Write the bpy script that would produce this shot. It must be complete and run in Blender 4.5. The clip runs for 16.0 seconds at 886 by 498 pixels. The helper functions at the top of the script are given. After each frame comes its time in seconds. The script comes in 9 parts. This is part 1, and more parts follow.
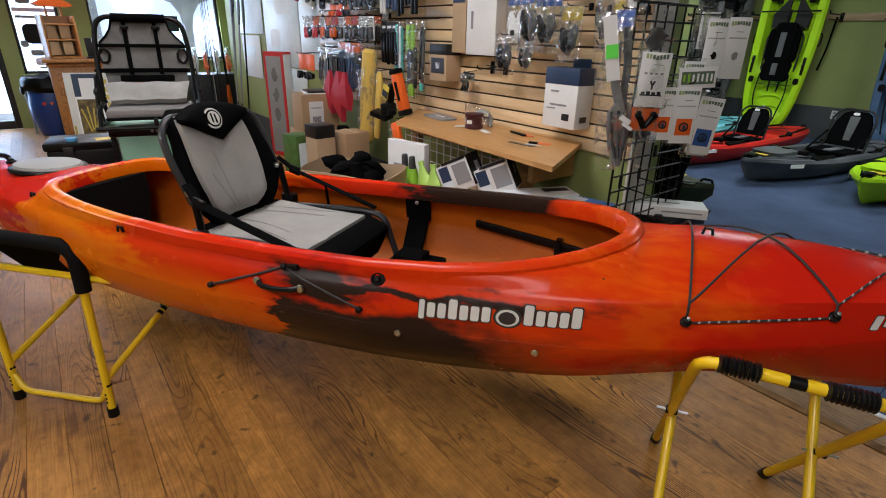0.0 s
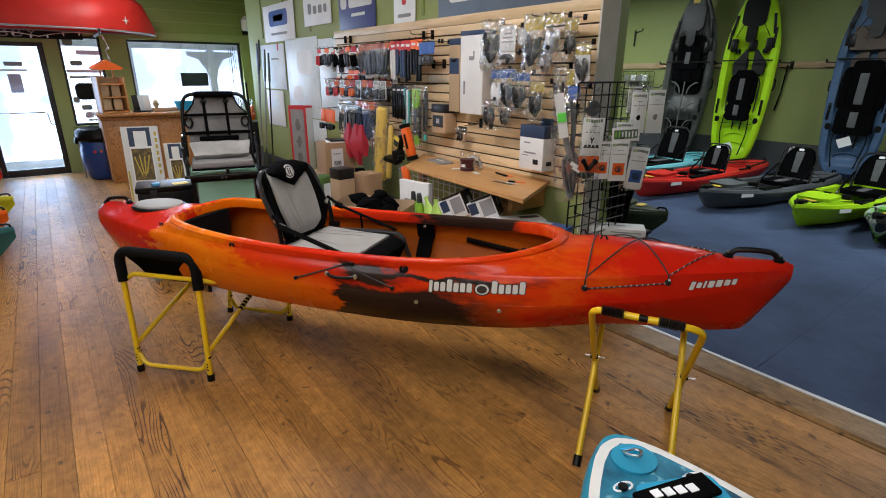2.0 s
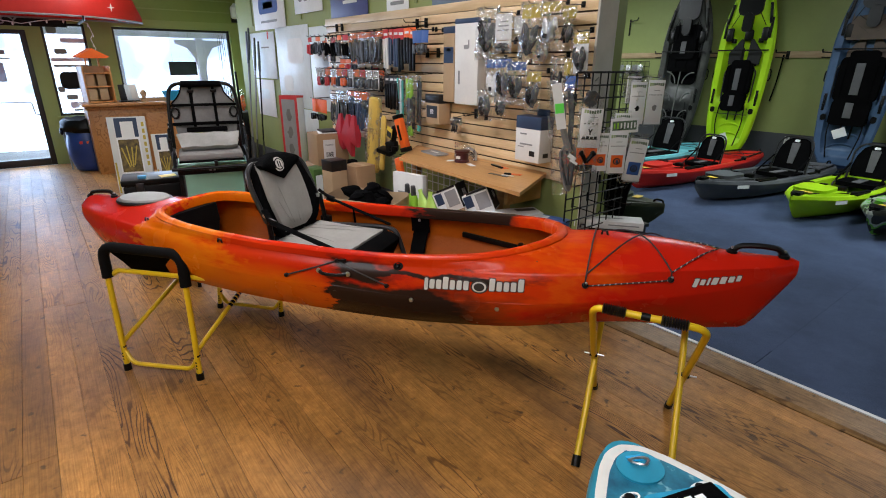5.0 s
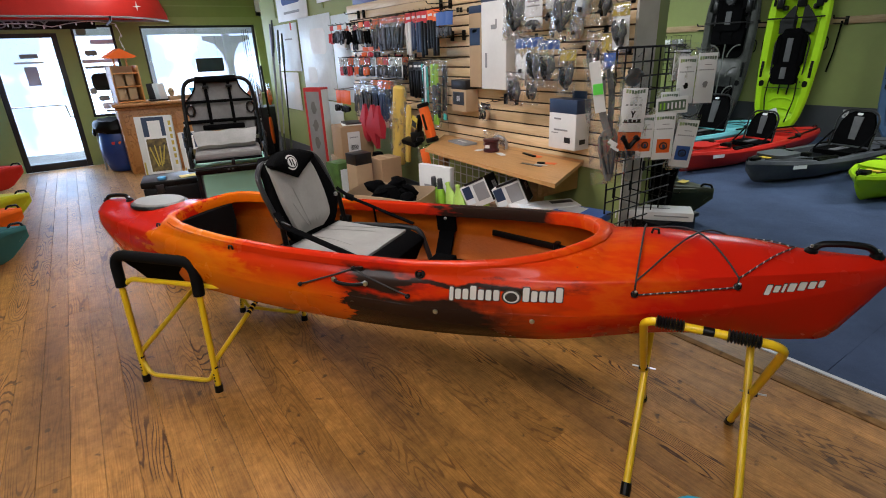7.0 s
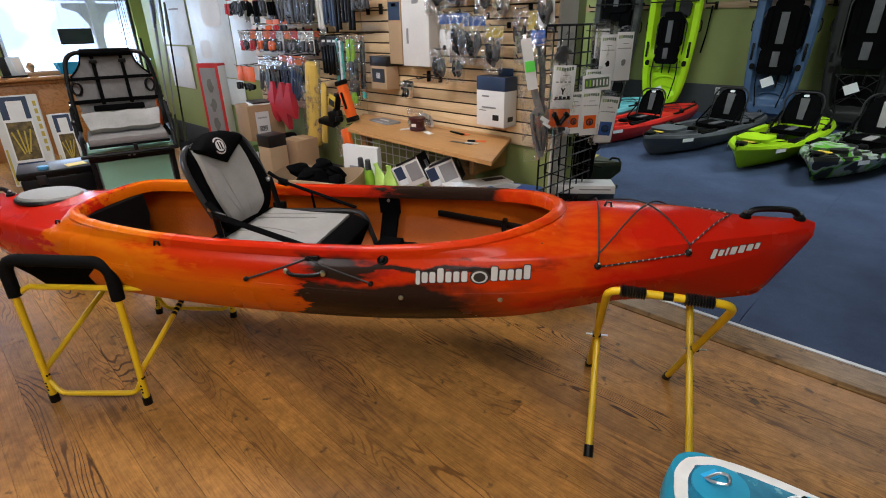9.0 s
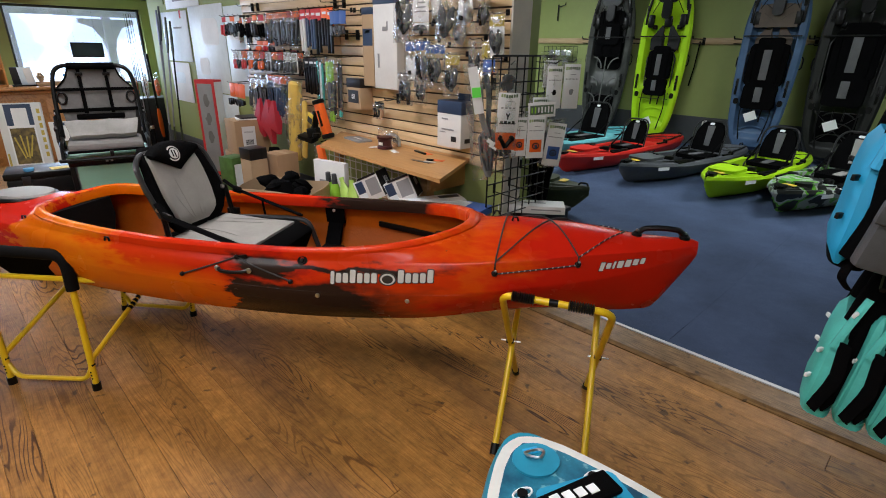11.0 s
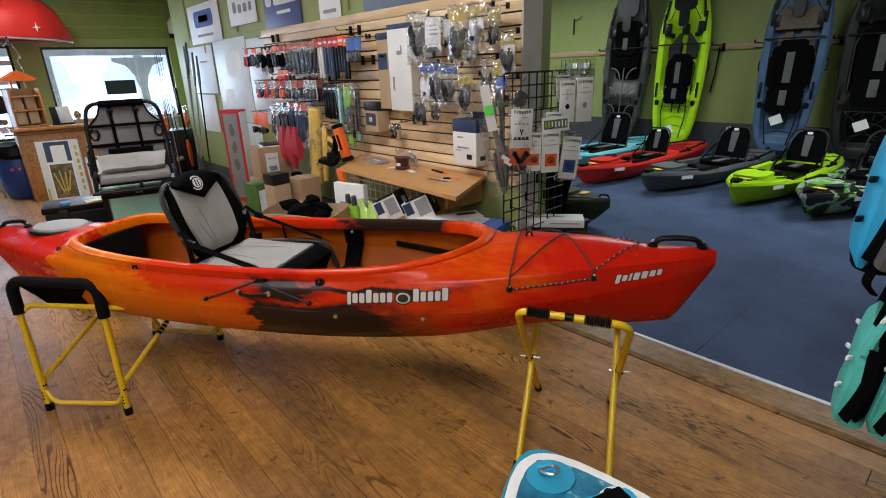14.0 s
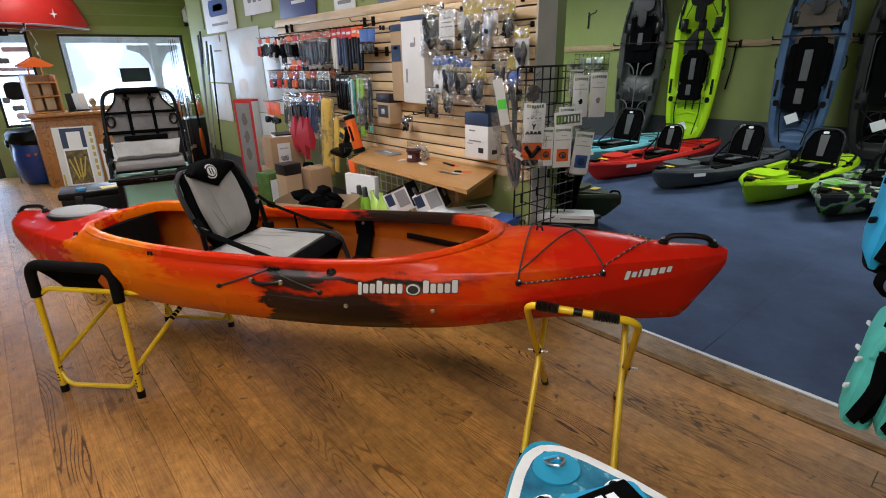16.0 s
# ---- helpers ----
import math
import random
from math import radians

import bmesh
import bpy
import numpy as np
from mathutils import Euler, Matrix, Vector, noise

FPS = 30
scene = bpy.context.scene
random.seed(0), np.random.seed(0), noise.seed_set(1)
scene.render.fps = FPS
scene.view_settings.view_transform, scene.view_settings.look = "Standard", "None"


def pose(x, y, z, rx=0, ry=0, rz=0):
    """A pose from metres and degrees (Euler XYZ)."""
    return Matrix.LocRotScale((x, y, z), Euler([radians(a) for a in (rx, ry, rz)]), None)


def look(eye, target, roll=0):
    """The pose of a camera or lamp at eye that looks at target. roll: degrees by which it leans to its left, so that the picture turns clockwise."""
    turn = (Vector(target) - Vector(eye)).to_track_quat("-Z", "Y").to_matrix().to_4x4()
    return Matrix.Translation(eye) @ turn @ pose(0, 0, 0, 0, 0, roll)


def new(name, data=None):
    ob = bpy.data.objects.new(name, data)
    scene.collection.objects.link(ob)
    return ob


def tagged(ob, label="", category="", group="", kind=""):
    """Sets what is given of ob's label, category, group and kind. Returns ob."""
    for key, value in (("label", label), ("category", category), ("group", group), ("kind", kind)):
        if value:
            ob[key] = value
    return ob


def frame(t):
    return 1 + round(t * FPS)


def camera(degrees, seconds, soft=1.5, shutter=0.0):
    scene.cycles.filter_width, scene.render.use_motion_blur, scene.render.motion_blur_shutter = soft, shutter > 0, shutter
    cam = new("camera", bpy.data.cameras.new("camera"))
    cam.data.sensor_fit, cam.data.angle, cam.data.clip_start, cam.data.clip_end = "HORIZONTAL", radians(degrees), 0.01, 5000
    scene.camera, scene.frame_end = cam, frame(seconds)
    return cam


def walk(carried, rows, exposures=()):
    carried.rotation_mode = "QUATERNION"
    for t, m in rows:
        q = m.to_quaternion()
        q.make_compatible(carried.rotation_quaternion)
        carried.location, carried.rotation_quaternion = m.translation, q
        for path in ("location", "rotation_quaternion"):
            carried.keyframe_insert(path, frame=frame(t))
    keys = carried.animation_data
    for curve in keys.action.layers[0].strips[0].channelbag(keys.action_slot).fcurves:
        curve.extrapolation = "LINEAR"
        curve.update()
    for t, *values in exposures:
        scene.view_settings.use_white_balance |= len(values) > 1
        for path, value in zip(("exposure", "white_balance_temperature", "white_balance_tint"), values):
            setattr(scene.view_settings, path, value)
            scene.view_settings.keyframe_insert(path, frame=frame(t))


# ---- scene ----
cam = camera(81.8, 16.0, soft=1.0)
PATH = [
    (0, (1.533, -2.384, 1.378), (0.071, -1.259, 0.605), 1.27),
    (0.5, (1.507, -2.505, 1.364), (0.072, -1.328, 0.620), 1.48),
    (0.68, (1.509, -2.510, 1.364), (0.074, -1.332, 0.622), 1.45),
    (1, (1.845, -2.758, 1.457), (0.374, -1.589, 0.772), 0.78),
    (1.5, (2.162, -2.876, 1.577), (0.651, -1.754, 0.901), 0.15),
    (2, (2.187, -2.872, 1.576), (0.681, -1.728, 0.925), 0.25),
    (2.5, (2.176, -2.869, 1.579), (0.685, -1.705, 0.929), 0.46),
    (3, (2.175, -2.871, 1.581), (0.691, -1.698, 0.932), 0.55),
    (3.5, (2.180, -2.870, 1.579), (0.700, -1.696, 0.923), 0.55),
    (5.8, (2.082, -2.746, 1.564), (0.590, -1.628, 0.838), 0.43),
    (6, (2.073, -2.706, 1.560), (0.541, -1.641, 0.841), 0.07),
    (6.5, (2.028, -2.656, 1.560), (0.462, -1.644, 0.838), -1.03),
    (7, (1.955, -2.672, 1.556), (0.410, -1.631, 0.827), -2.32),
    (7.5, (1.852, -2.750, 1.555), (0.382, -1.615, 0.813), -2.77),
    (8, (1.787, -2.795, 1.556), (0.406, -1.567, 0.792), -1.97),
    (8.5, (1.766, -2.795, 1.548), (0.440, -1.521, 0.762), -1.51),
    (9, (1.781, -2.800, 1.551), (0.502, -1.494, 0.740), -1.09),
    (9.5, (1.857, -2.784, 1.548), (0.600, -1.464, 0.726), 0.71),
    (9.7, (1.913, -2.763, 1.559), (0.658, -1.439, 0.740), 1.25),
    (11.8, (2.206, -2.673, 1.570), (0.838, -1.389, 0.877), -0.21),
    (12, (2.208, -2.674, 1.578), (0.833, -1.398, 0.886), -0.51),
    (12.5, (2.201, -2.673, 1.578), (0.807, -1.408, 0.903), -1.10),
    (13, (2.200, -2.668, 1.576), (0.797, -1.409, 0.908), -1.62),
    (13.5, (2.200, -2.661, 1.577), (0.791, -1.408, 0.910), -2.08),
    (14, (2.201, -2.657, 1.572), (0.790, -1.407, 0.902), -2.17),
    (14.5, (2.207, -2.666, 1.569), (0.802, -1.415, 0.890), -1.91),
    (15, (2.207, -2.676, 1.575), (0.805, -1.425, 0.891), -1.26),
    (15.5, (2.206, -2.680, 1.575), (0.794, -1.442, 0.887), -1.11),
    (16, (2.206, -2.673, 1.575), (0.780, -1.454, 0.881), -1.32),
]
walk(cam, [(t, look(eye, target, roll)) for t, eye, target, roll in PATH])

# ---- light ----
scene.view_settings.exposure = 0.0
world = bpy.data.worlds.new("sky")
scene.world = world
world.use_nodes = True
_n = world.node_tree.nodes
_sky = _n.new("ShaderNodeTexSky")
_sky.sky_type, _sky.sun_disc, _sky.sun_elevation, _sky.sun_rotation = "NISHITA", False, radians(48), radians(200)
world.node_tree.links.new(_sky.outputs[0], _n["Background"].inputs[0])
_n["Background"].inputs[1].default_value = 0.15


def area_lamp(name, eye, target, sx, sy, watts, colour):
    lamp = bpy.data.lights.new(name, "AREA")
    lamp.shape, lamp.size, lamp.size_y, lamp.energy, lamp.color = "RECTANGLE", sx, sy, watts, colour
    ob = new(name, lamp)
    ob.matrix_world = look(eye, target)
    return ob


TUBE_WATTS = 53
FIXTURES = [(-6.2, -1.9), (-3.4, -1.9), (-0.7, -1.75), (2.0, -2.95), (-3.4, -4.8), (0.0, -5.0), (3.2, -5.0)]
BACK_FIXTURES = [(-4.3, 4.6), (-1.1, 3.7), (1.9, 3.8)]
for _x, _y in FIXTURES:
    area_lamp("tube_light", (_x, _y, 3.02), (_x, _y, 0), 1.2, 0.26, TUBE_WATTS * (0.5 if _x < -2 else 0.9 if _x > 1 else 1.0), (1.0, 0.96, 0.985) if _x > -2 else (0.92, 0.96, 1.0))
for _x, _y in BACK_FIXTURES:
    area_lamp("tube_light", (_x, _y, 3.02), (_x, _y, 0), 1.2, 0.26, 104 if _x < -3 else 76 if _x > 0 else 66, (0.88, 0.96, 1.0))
# daylight through the glazing of the street side
area_lamp("daylight_window", (-8.25, -0.66, 1.5), (-3.5, -1.1, 0.2), 1.8, 1.15, 66, (0.6, 0.76, 1.0))
area_lamp("daylight_door", (-8.25, -3.1, 1.1), (-4.6, -2.8, 0.0), 0.8, 1.9, 44, (0.46, 0.66, 1.0))


# ---- materials ----
def rgba(c):
    return (*c, 1.0)


def mat(name, col, rough=0.5, metal=0.0, var=0.12, scale=5.0, bump=0.0, bscale=60.0, col2=None, rnd=0.0, coat=0.0, spec=0.5, stretch=(1, 1, 1)):
    """A procedural surface: two scales of colour change, gloss change and fine relief."""
    m = bpy.data.materials.new(name)
    m.use_nodes = True
    t, b = m.node_tree, m.node_tree.nodes["Principled BSDF"]
    n, l = t.nodes, t.links
    co = n.new("ShaderNodeTexCoord")
    mp = n.new("ShaderNodeMapping")
    mp.inputs["Scale"].default_value = stretch
    l.new(co.outputs["Object"], mp.inputs["Vector"])
    big, fine = n.new("ShaderNodeTexNoise"), n.new("ShaderNodeTexNoise")
    big.inputs["Scale"].default_value, fine.inputs["Scale"].default_value = scale, scale * 11
    big.inputs["Detail"].default_value, fine.inputs["Detail"].default_value = 4, 3
    for q in (big, fine):
        l.new(mp.outputs[0], q.inputs["Vector"])
    mix = n.new("ShaderNodeMix")
    mix.data_type = "RGBA"
    ramp = n.new("ShaderNodeMapRange")
    ramp.inputs[1].default_value, ramp.inputs[2].default_value = 0.32, 0.68
    l.new(big.outputs[0], ramp.inputs[0])
    l.new(ramp.outputs[0], mix.inputs[0])
    lo = [max(0, c * (1 - var)) for c in col]
    mix.inputs[6].default_value = rgba(lo)
    mix.inputs[7].default_value = rgba(col2 or [min(1, c * (1 + var)) for c in col])
    hsv = n.new("ShaderNodeHueSaturation")
    mr = n.new("ShaderNodeMapRange")
    mr.inputs[3].default_value, mr.inputs[4].default_value = 1 - var * 0.7, 1 + var * 0.7
    l.new(fine.outputs[0], mr.inputs[0])
    value = mr.outputs[0]
    if rnd:
        info, r2, mul = n.new("ShaderNodeObjectInfo"), n.new("ShaderNodeMapRange"), n.new("ShaderNodeMath")
        r2.inputs[3].default_value, r2.inputs[4].default_value = 1 - rnd, 1 + rnd
        mul.operation = "MULTIPLY"
        l.new(info.outputs["Random"], r2.inputs[0])
        l.new(r2.outputs[0], mul.inputs[0])
        l.new(value, mul.inputs[1])
        value = mul.outputs[0]
    l.new(value, hsv.inputs["Value"])
    l.new(mix.outputs[2], hsv.inputs["Color"])
    l.new(hsv.outputs[0], b.inputs["Base Color"])
    rr = n.new("ShaderNodeMapRange")
    rr.inputs[3].default_value, rr.inputs[4].default_value = max(0.02, rough - 0.08), min(1, rough + 0.08)
    l.new(big.outputs[0], rr.inputs[0])
    l.new(rr.outputs[0], b.inputs["Roughness"])
    b.inputs["Metallic"].default_value = metal
    b.inputs["Specular IOR Level"].default_value = spec
    b.inputs["Coat Weight"].default_value = coat
    if bump:
        bt, bp = n.new("ShaderNodeTexNoise"), n.new("ShaderNodeBump")
        bt.inputs["Scale"].default_value = bscale
        bt.inputs["Detail"].default_value = 3
        l.new(mp.outputs[0], bt.inputs["Vector"])
        bp.inputs["Strength"].default_value, bp.inputs["Distance"].default_value = min(1, bump), 0.004
        l.new(bt.outputs[0], bp.inputs["Height"])
        l.new(bp.outputs[0], b.inputs["Normal"])
    return m


def glow(name, col, strength):
    m = bpy.data.materials.new(name)
    m.use_nodes = True
    b = m.node_tree.nodes["Principled BSDF"]
    b.inputs["Base Color"].default_value = rgba(col)
    b.inputs["Emission Color"].default_value = rgba(col)
    b.inputs["Emission Strength"].default_value = strength
    return m


def clear(name, tint=(1, 1, 1), gloss=0.12, rough=0.08, wrinkle=0.0):
    """A thin clear sheet: seen through, with a sheen."""
    m = bpy.data.materials.new(name)
    m.use_nodes = True
    n, l = m.node_tree.nodes, m.node_tree.links
    n.remove(n["Principled BSDF"])
    tr, gl, mx = n.new("ShaderNodeBsdfTransparent"), n.new("ShaderNodeBsdfGlossy"), n.new("ShaderNodeMixShader")
    tr.inputs[0].default_value = rgba(tint)
    gl.inputs["Roughness"].default_value = rough
    mx.inputs[0].default_value = gloss
    if wrinkle:
        nz, bp, co, mr = n.new("ShaderNodeTexNoise"), n.new("ShaderNodeBump"), n.new("ShaderNodeTexCoord"), n.new("ShaderNodeMapRange")
        nz.inputs["Scale"].default_value, nz.inputs["Distortion"].default_value = 13, 1.2
        l.new(co.outputs["Object"], nz.inputs["Vector"])
        bp.inputs["Strength"].default_value, bp.inputs["Distance"].default_value = wrinkle, 0.02
        l.new(nz.outputs[0], bp.inputs["Height"])
        l.new(bp.outputs[0], gl.inputs["Normal"])
        mr.inputs[1].default_value, mr.inputs[2].default_value = 0.5, 0.66
        mr.inputs[3].default_value, mr.inputs[4].default_value = gloss * 0.2, gloss * 2.6
        l.new(nz.outputs[0], mr.inputs[0])
        l.new(mr.outputs[0], mx.inputs[0])
    l.new(tr.outputs[0], mx.inputs[1])
    l.new(gl.outputs[0], mx.inputs[2])
    last = mx
    if wrinkle:
        # the slight milkiness of creased film
        hz, last, hr = n.new("ShaderNodeBsdfDiffuse"), n.new("ShaderNodeMixShader"), n.new("ShaderNodeMapRange")
        hz.inputs[0].default_value = (0.85, 0.86, 0.88, 1)
        hr.inputs[1].default_value, hr.inputs[2].default_value, hr.inputs[3].default_value, hr.inputs[4].default_value = 0.42, 0.72, 0.0, 0.11
        l.new(nz.outputs[0], hr.inputs[0])
        l.new(hr.outputs[0], last.inputs[0])
        l.new(mx.outputs[0], last.inputs[1])
        l.new(hz.outputs[0], last.inputs[2])
    l.new(last.outputs[0], n["Material Output"].inputs[0])
    return m


def wood(name, dark, mid, light, width=0.13, rough=0.42, grain=1.0, wear=None, spread=0.2, crisp=False, spec=0.45):
    """Boards along x with growth rings and pores; each board has its own figure."""
    m = bpy.data.materials.new(name)
    m.use_nodes = True
    t, b = m.node_tree, m.node_tree.nodes["Principled BSDF"]
    n, l = t.nodes, t.links
    co, info = n.new("ShaderNodeTexCoord"), n.new("ShaderNodeObjectInfo")
    off, comb = n.new("ShaderNodeVectorMath"), n.new("ShaderNodeCombineXYZ")
    k = n.new("ShaderNodeMath")
    k.operation, k.inputs[1].default_value = "MULTIPLY", 37.0
    l.new(info.outputs["Random"], k.inputs[0])
    for i in range(3):
        l.new(k.outputs[0], comb.inputs[i])
    l.new(co.outputs["Object"], off.inputs[0])
    l.new(comb.outputs[0], off.inputs[1])
    mp = n.new("ShaderNodeMapping")
    mp.inputs["Scale"].default_value = (0.75, 7.0, 7.0) if crisp else (0.55, 5.5, 5.5)
    l.new(off.outputs[0], mp.inputs["Vector"])
    base = n.new("ShaderNodeTexNoise")
    base.inputs["Scale"].default_value, base.inputs["Detail"].default_value = (1.15, 0.8) if crisp else (1.5, 2.0)
    l.new(mp.outputs[0], base.inputs["Vector"])
    sin = n.new("ShaderNodeMath")
    sin.operation, sin.inputs[1].default_value = "MULTIPLY", 62.0 * grain
    l.new(base.outputs[0], sin.inputs[0])
    phase = sin.outputs[0]
    if crisp:
        jag, jm, ja = n.new("ShaderNodeTexNoise"), n.new("ShaderNodeMath"), n.new("ShaderNodeMath")
        jv = n.new("ShaderNodeMapping")
        jv.inputs["Scale"].default_value = (9.0, 60.0, 60.0)
        l.new(off.outputs[0], jv.inputs["Vector"])
        l.new(jv.outputs[0], jag.inputs["Vector"])
        jag.inputs["Scale"].default_value, jag.inputs["Detail"].default_value = 1.0, 3
        jm.operation, jm.inputs[1].default_value = "MULTIPLY", 3.0
        ja.operation = "ADD"
        l.new(jag.outputs[0], jm.inputs[0])
        l.new(jm.outputs[0], ja.inputs[0])
        l.new(sin.outputs[0], ja.inputs[1])
        phase = ja.outputs[0]
    s2 = n.new("ShaderNodeMath")
    s2.operation = "SINE"
    l.new(phase, s2.inputs[0])
    s3 = n.new("ShaderNodeMapRange")
    s3.inputs[1].default_value, s3.inputs[2].default_value = (0.45, 0.92) if crisp else (0.35, 1.0)
    l.new(s2.outputs[0], s3.inputs[0])
    mp2 = n.new("ShaderNodeMapping")
    mp2.inputs["Scale"].default_value = (3.0, 90.0, 90.0)
    l.new(off.outputs[0], mp2.inputs["Vector"])
    pore = n.new("ShaderNodeTexNoise")
    pore.inputs["Scale"].default_value, pore.inputs["Detail"].default_value = 2.2, 3
    l.new(mp2.outputs[0], pore.inputs["Vector"])
    m1 = n.new("ShaderNodeMix")
    m1.data_type = "RGBA"
    m1.inputs[6].default_value, m1.inputs[7].default_value = rgba(light), rgba(mid)
    pr = n.new("ShaderNodeMapRange")
    pr.inputs[1].default_value, pr.inputs[2].default_value = (0.3, 0.7) if crisp else (0.38, 0.62)
    l.new(pore.outputs[0], pr.inputs[0])
    l.new(pr.outputs[0], m1.inputs[0])
    m2 = n.new("ShaderNodeMix")
    m2.data_type = "RGBA"
    m2.inputs[7].default_value = rgba(dark)
    f = n.new("ShaderNodeMath")
    f.operation = "MULTIPLY"
    patch = n.new("ShaderNodeTexNoise")
    patch.inputs["Scale"].default_value = 2.0
    l.new(off.outputs[0], patch.inputs["Vector"])
    pm = n.new("ShaderNodeMapRange")
    pm.inputs[1].default_value, pm.inputs[2].default_value, pm.inputs[3].default_value, pm.inputs[4].default_value = (0.43, 0.57, 0.16, 1.0) if crisp else (0.4, 0.66, 0.1, 0.9)
    l.new(patch.outputs[0], pm.inputs[0])
    l.new(s3.outputs[0], f.inputs[0])
    if crisp:
        fr, wn, own = n.new("ShaderNodeMath"), n.new("ShaderNodeMapRange"), n.new("ShaderNodeMath")
        own.operation, own.inputs[1].default_value = "MULTIPLY", 7.13
        l.new(info.outputs["Random"], own.inputs[0])
        fr.operation = "FRACT"
        l.new(own.outputs[0], fr.inputs[0])
        wn.inputs[1].default_value, wn.inputs[2].default_value, wn.inputs[3].default_value, wn.inputs[4].default_value = 0.3, 0.8, 0.36, 1.05
        l.new(fr.outputs[0], wn.inputs[0])
        each = n.new("ShaderNodeMath")
        each.operation, each.use_clamp = "MULTIPLY", True
        l.new(pm.outputs[0], each.inputs[0])
        l.new(wn.outputs[0], each.inputs[1])
        l.new(each.outputs[0], f.inputs[1])
    else:
        l.new(pm.outputs[0], f.inputs[1])
    l.new(f.outputs[0], m2.inputs[0])
    l.new(m1.outputs[2], m2.inputs[6])
    out = m2.outputs[2]
    if wear:
        geo, st = n.new("ShaderNodeNewGeometry"), n.new("ShaderNodeTexNoise")
        st.inputs["Scale"].default_value, st.inputs["Detail"].default_value = 1.1, 5
        sv = n.new("ShaderNodeMapping")
        sv.inputs["Scale"].default_value = (0.45, 1.7, 1.0)
        l.new(geo.outputs["Position"], sv.inputs["Vector"])
        l.new(sv.outputs[0], st.inputs["Vector"])
        sm, m3 = n.new("ShaderNodeMapRange"), n.new("ShaderNodeMix")
        sm.inputs[1].default_value, sm.inputs[2].default_value, sm.inputs[4].default_value = 0.48, 0.66, 0.75
        m3.data_type = "RGBA"
        m3.inputs[7].default_value = rgba(wear)
        l.new(st.outputs[0], sm.inputs[0])
        l.new(sm.outputs[0], m3.inputs[0])
        l.new(out, m3.inputs[6])
        sp, spm, m4 = n.new("ShaderNodeTexNoise"), n.new("ShaderNodeMapRange"), n.new("ShaderNodeMix")
        sp.inputs["Scale"].default_value, sp.inputs["Detail"].default_value = 13.0, 3
        l.new(geo.outputs["Position"], sp.inputs["Vector"])
        spm.inputs[1].default_value, spm.inputs[2].default_value, spm.inputs[4].default_value = 0.65, 0.72, 0.75
        l.new(sp.outputs[0], spm.inputs[0])
        m4.data_type = "RGBA"
        m4.inputs[7].default_value = (0.045, 0.028, 0.016, 1)
        l.new(spm.outputs[0], m4.inputs[0])
        l.new(m3.outputs[2], m4.inputs[6])
        # dirt worked into the grain as long dark threads
        tv, th, tm, tp, m5 = n.new("ShaderNodeMapping"), n.new("ShaderNodeTexNoise"), n.new("ShaderNodeMapRange"), n.new("ShaderNodeMath"), n.new("ShaderNodeMix")
        tv.inputs["Scale"].default_value = (1.4, 52.0, 52.0)
        l.new(off.outputs[0], tv.inputs["Vector"])
        l.new(tv.outputs[0], th.inputs["Vector"])
        th.inputs["Scale"].default_value, th.inputs["Detail"].default_value = 1.3, 5
        tm.inputs[1].default_value, tm.inputs[2].default_value, tm.inputs[4].default_value = 0.56, 0.7, 0.45
        l.new(th.outputs[0], tm.inputs[0])
        tp.operation = "MULTIPLY"
        l.new(tm.outputs[0], tp.inputs[0])
        lift = n.new("ShaderNodeMath")
        lift.operation, lift.inputs[1].default_value, lift.use_clamp = "ADD", 0.22, True
        l.new(sm.outputs[0], lift.inputs[0])
        l.new(lift.outputs[0], tp.inputs[1])
        m5.data_type = "RGBA"
        m5.inputs[7].default_value = (0.035, 0.016, 0.006, 1)
        l.new(tp.outputs[0], m5.inputs[0])
        l.new(m4.outputs[2], m5.inputs[6])
        out = m5.outputs[2]
    hsv, rv = n.new("ShaderNodeHueSaturation"), n.new("ShaderNodeMapRange")
    rv.inputs[3].default_value, rv.inputs[4].default_value = 1 - spread, 1 + spread
    l.new(info.outputs["Random"], rv.inputs[0])
    tone = rv.outputs[0]
    if wear:
        # scuffs and grime at hand size
        sc, sr, mul = n.new("ShaderNodeTexNoise"), n.new("ShaderNodeMapRange"), n.new("ShaderNodeMath")
        sc.inputs["Scale"].default_value, sc.inputs["Detail"].default_value, sc.inputs["Roughness"].default_value = 14.0, 8, 0.72
        l.new(geo.outputs["Position"], sc.inputs["Vector"])
        sr.inputs[1].default_value, sr.inputs[2].default_value, sr.inputs[3].default_value, sr.inputs[4].default_value = 0.3, 0.7, 0.66, 1.3
        l.new(sc.outputs[0], sr.inputs[0])
        mul.operation = "MULTIPLY"
        l.new(tone, mul.inputs[0])
        l.new(sr.outputs[0], mul.inputs[1])
        tone = mul.outputs[0]
    l.new(tone, hsv.inputs["Value"])
    l.new(out, hsv.inputs["Color"])
    l.new(hsv.outputs[0], b.inputs["Base Color"])
    rr = n.new("ShaderNodeMapRange")
    rr.inputs[3].default_value, rr.inputs[4].default_value = rough - 0.1, rough + 0.14
    l.new(patch.outputs[0], rr.inputs[0])
    l.new(rr.outputs[0], b.inputs["Roughness"])
    bp = n.new("ShaderNodeBump")
    bp.inputs["Strength"].default_value, bp.inputs["Distance"].default_value = 0.35, 0.002
    b.inputs["Specular IOR Level"].default_value = spec
    l.new(pore.outputs[0], bp.inputs["Height"])
    l.new(bp.outputs[0], b.inputs["Normal"])
    return m


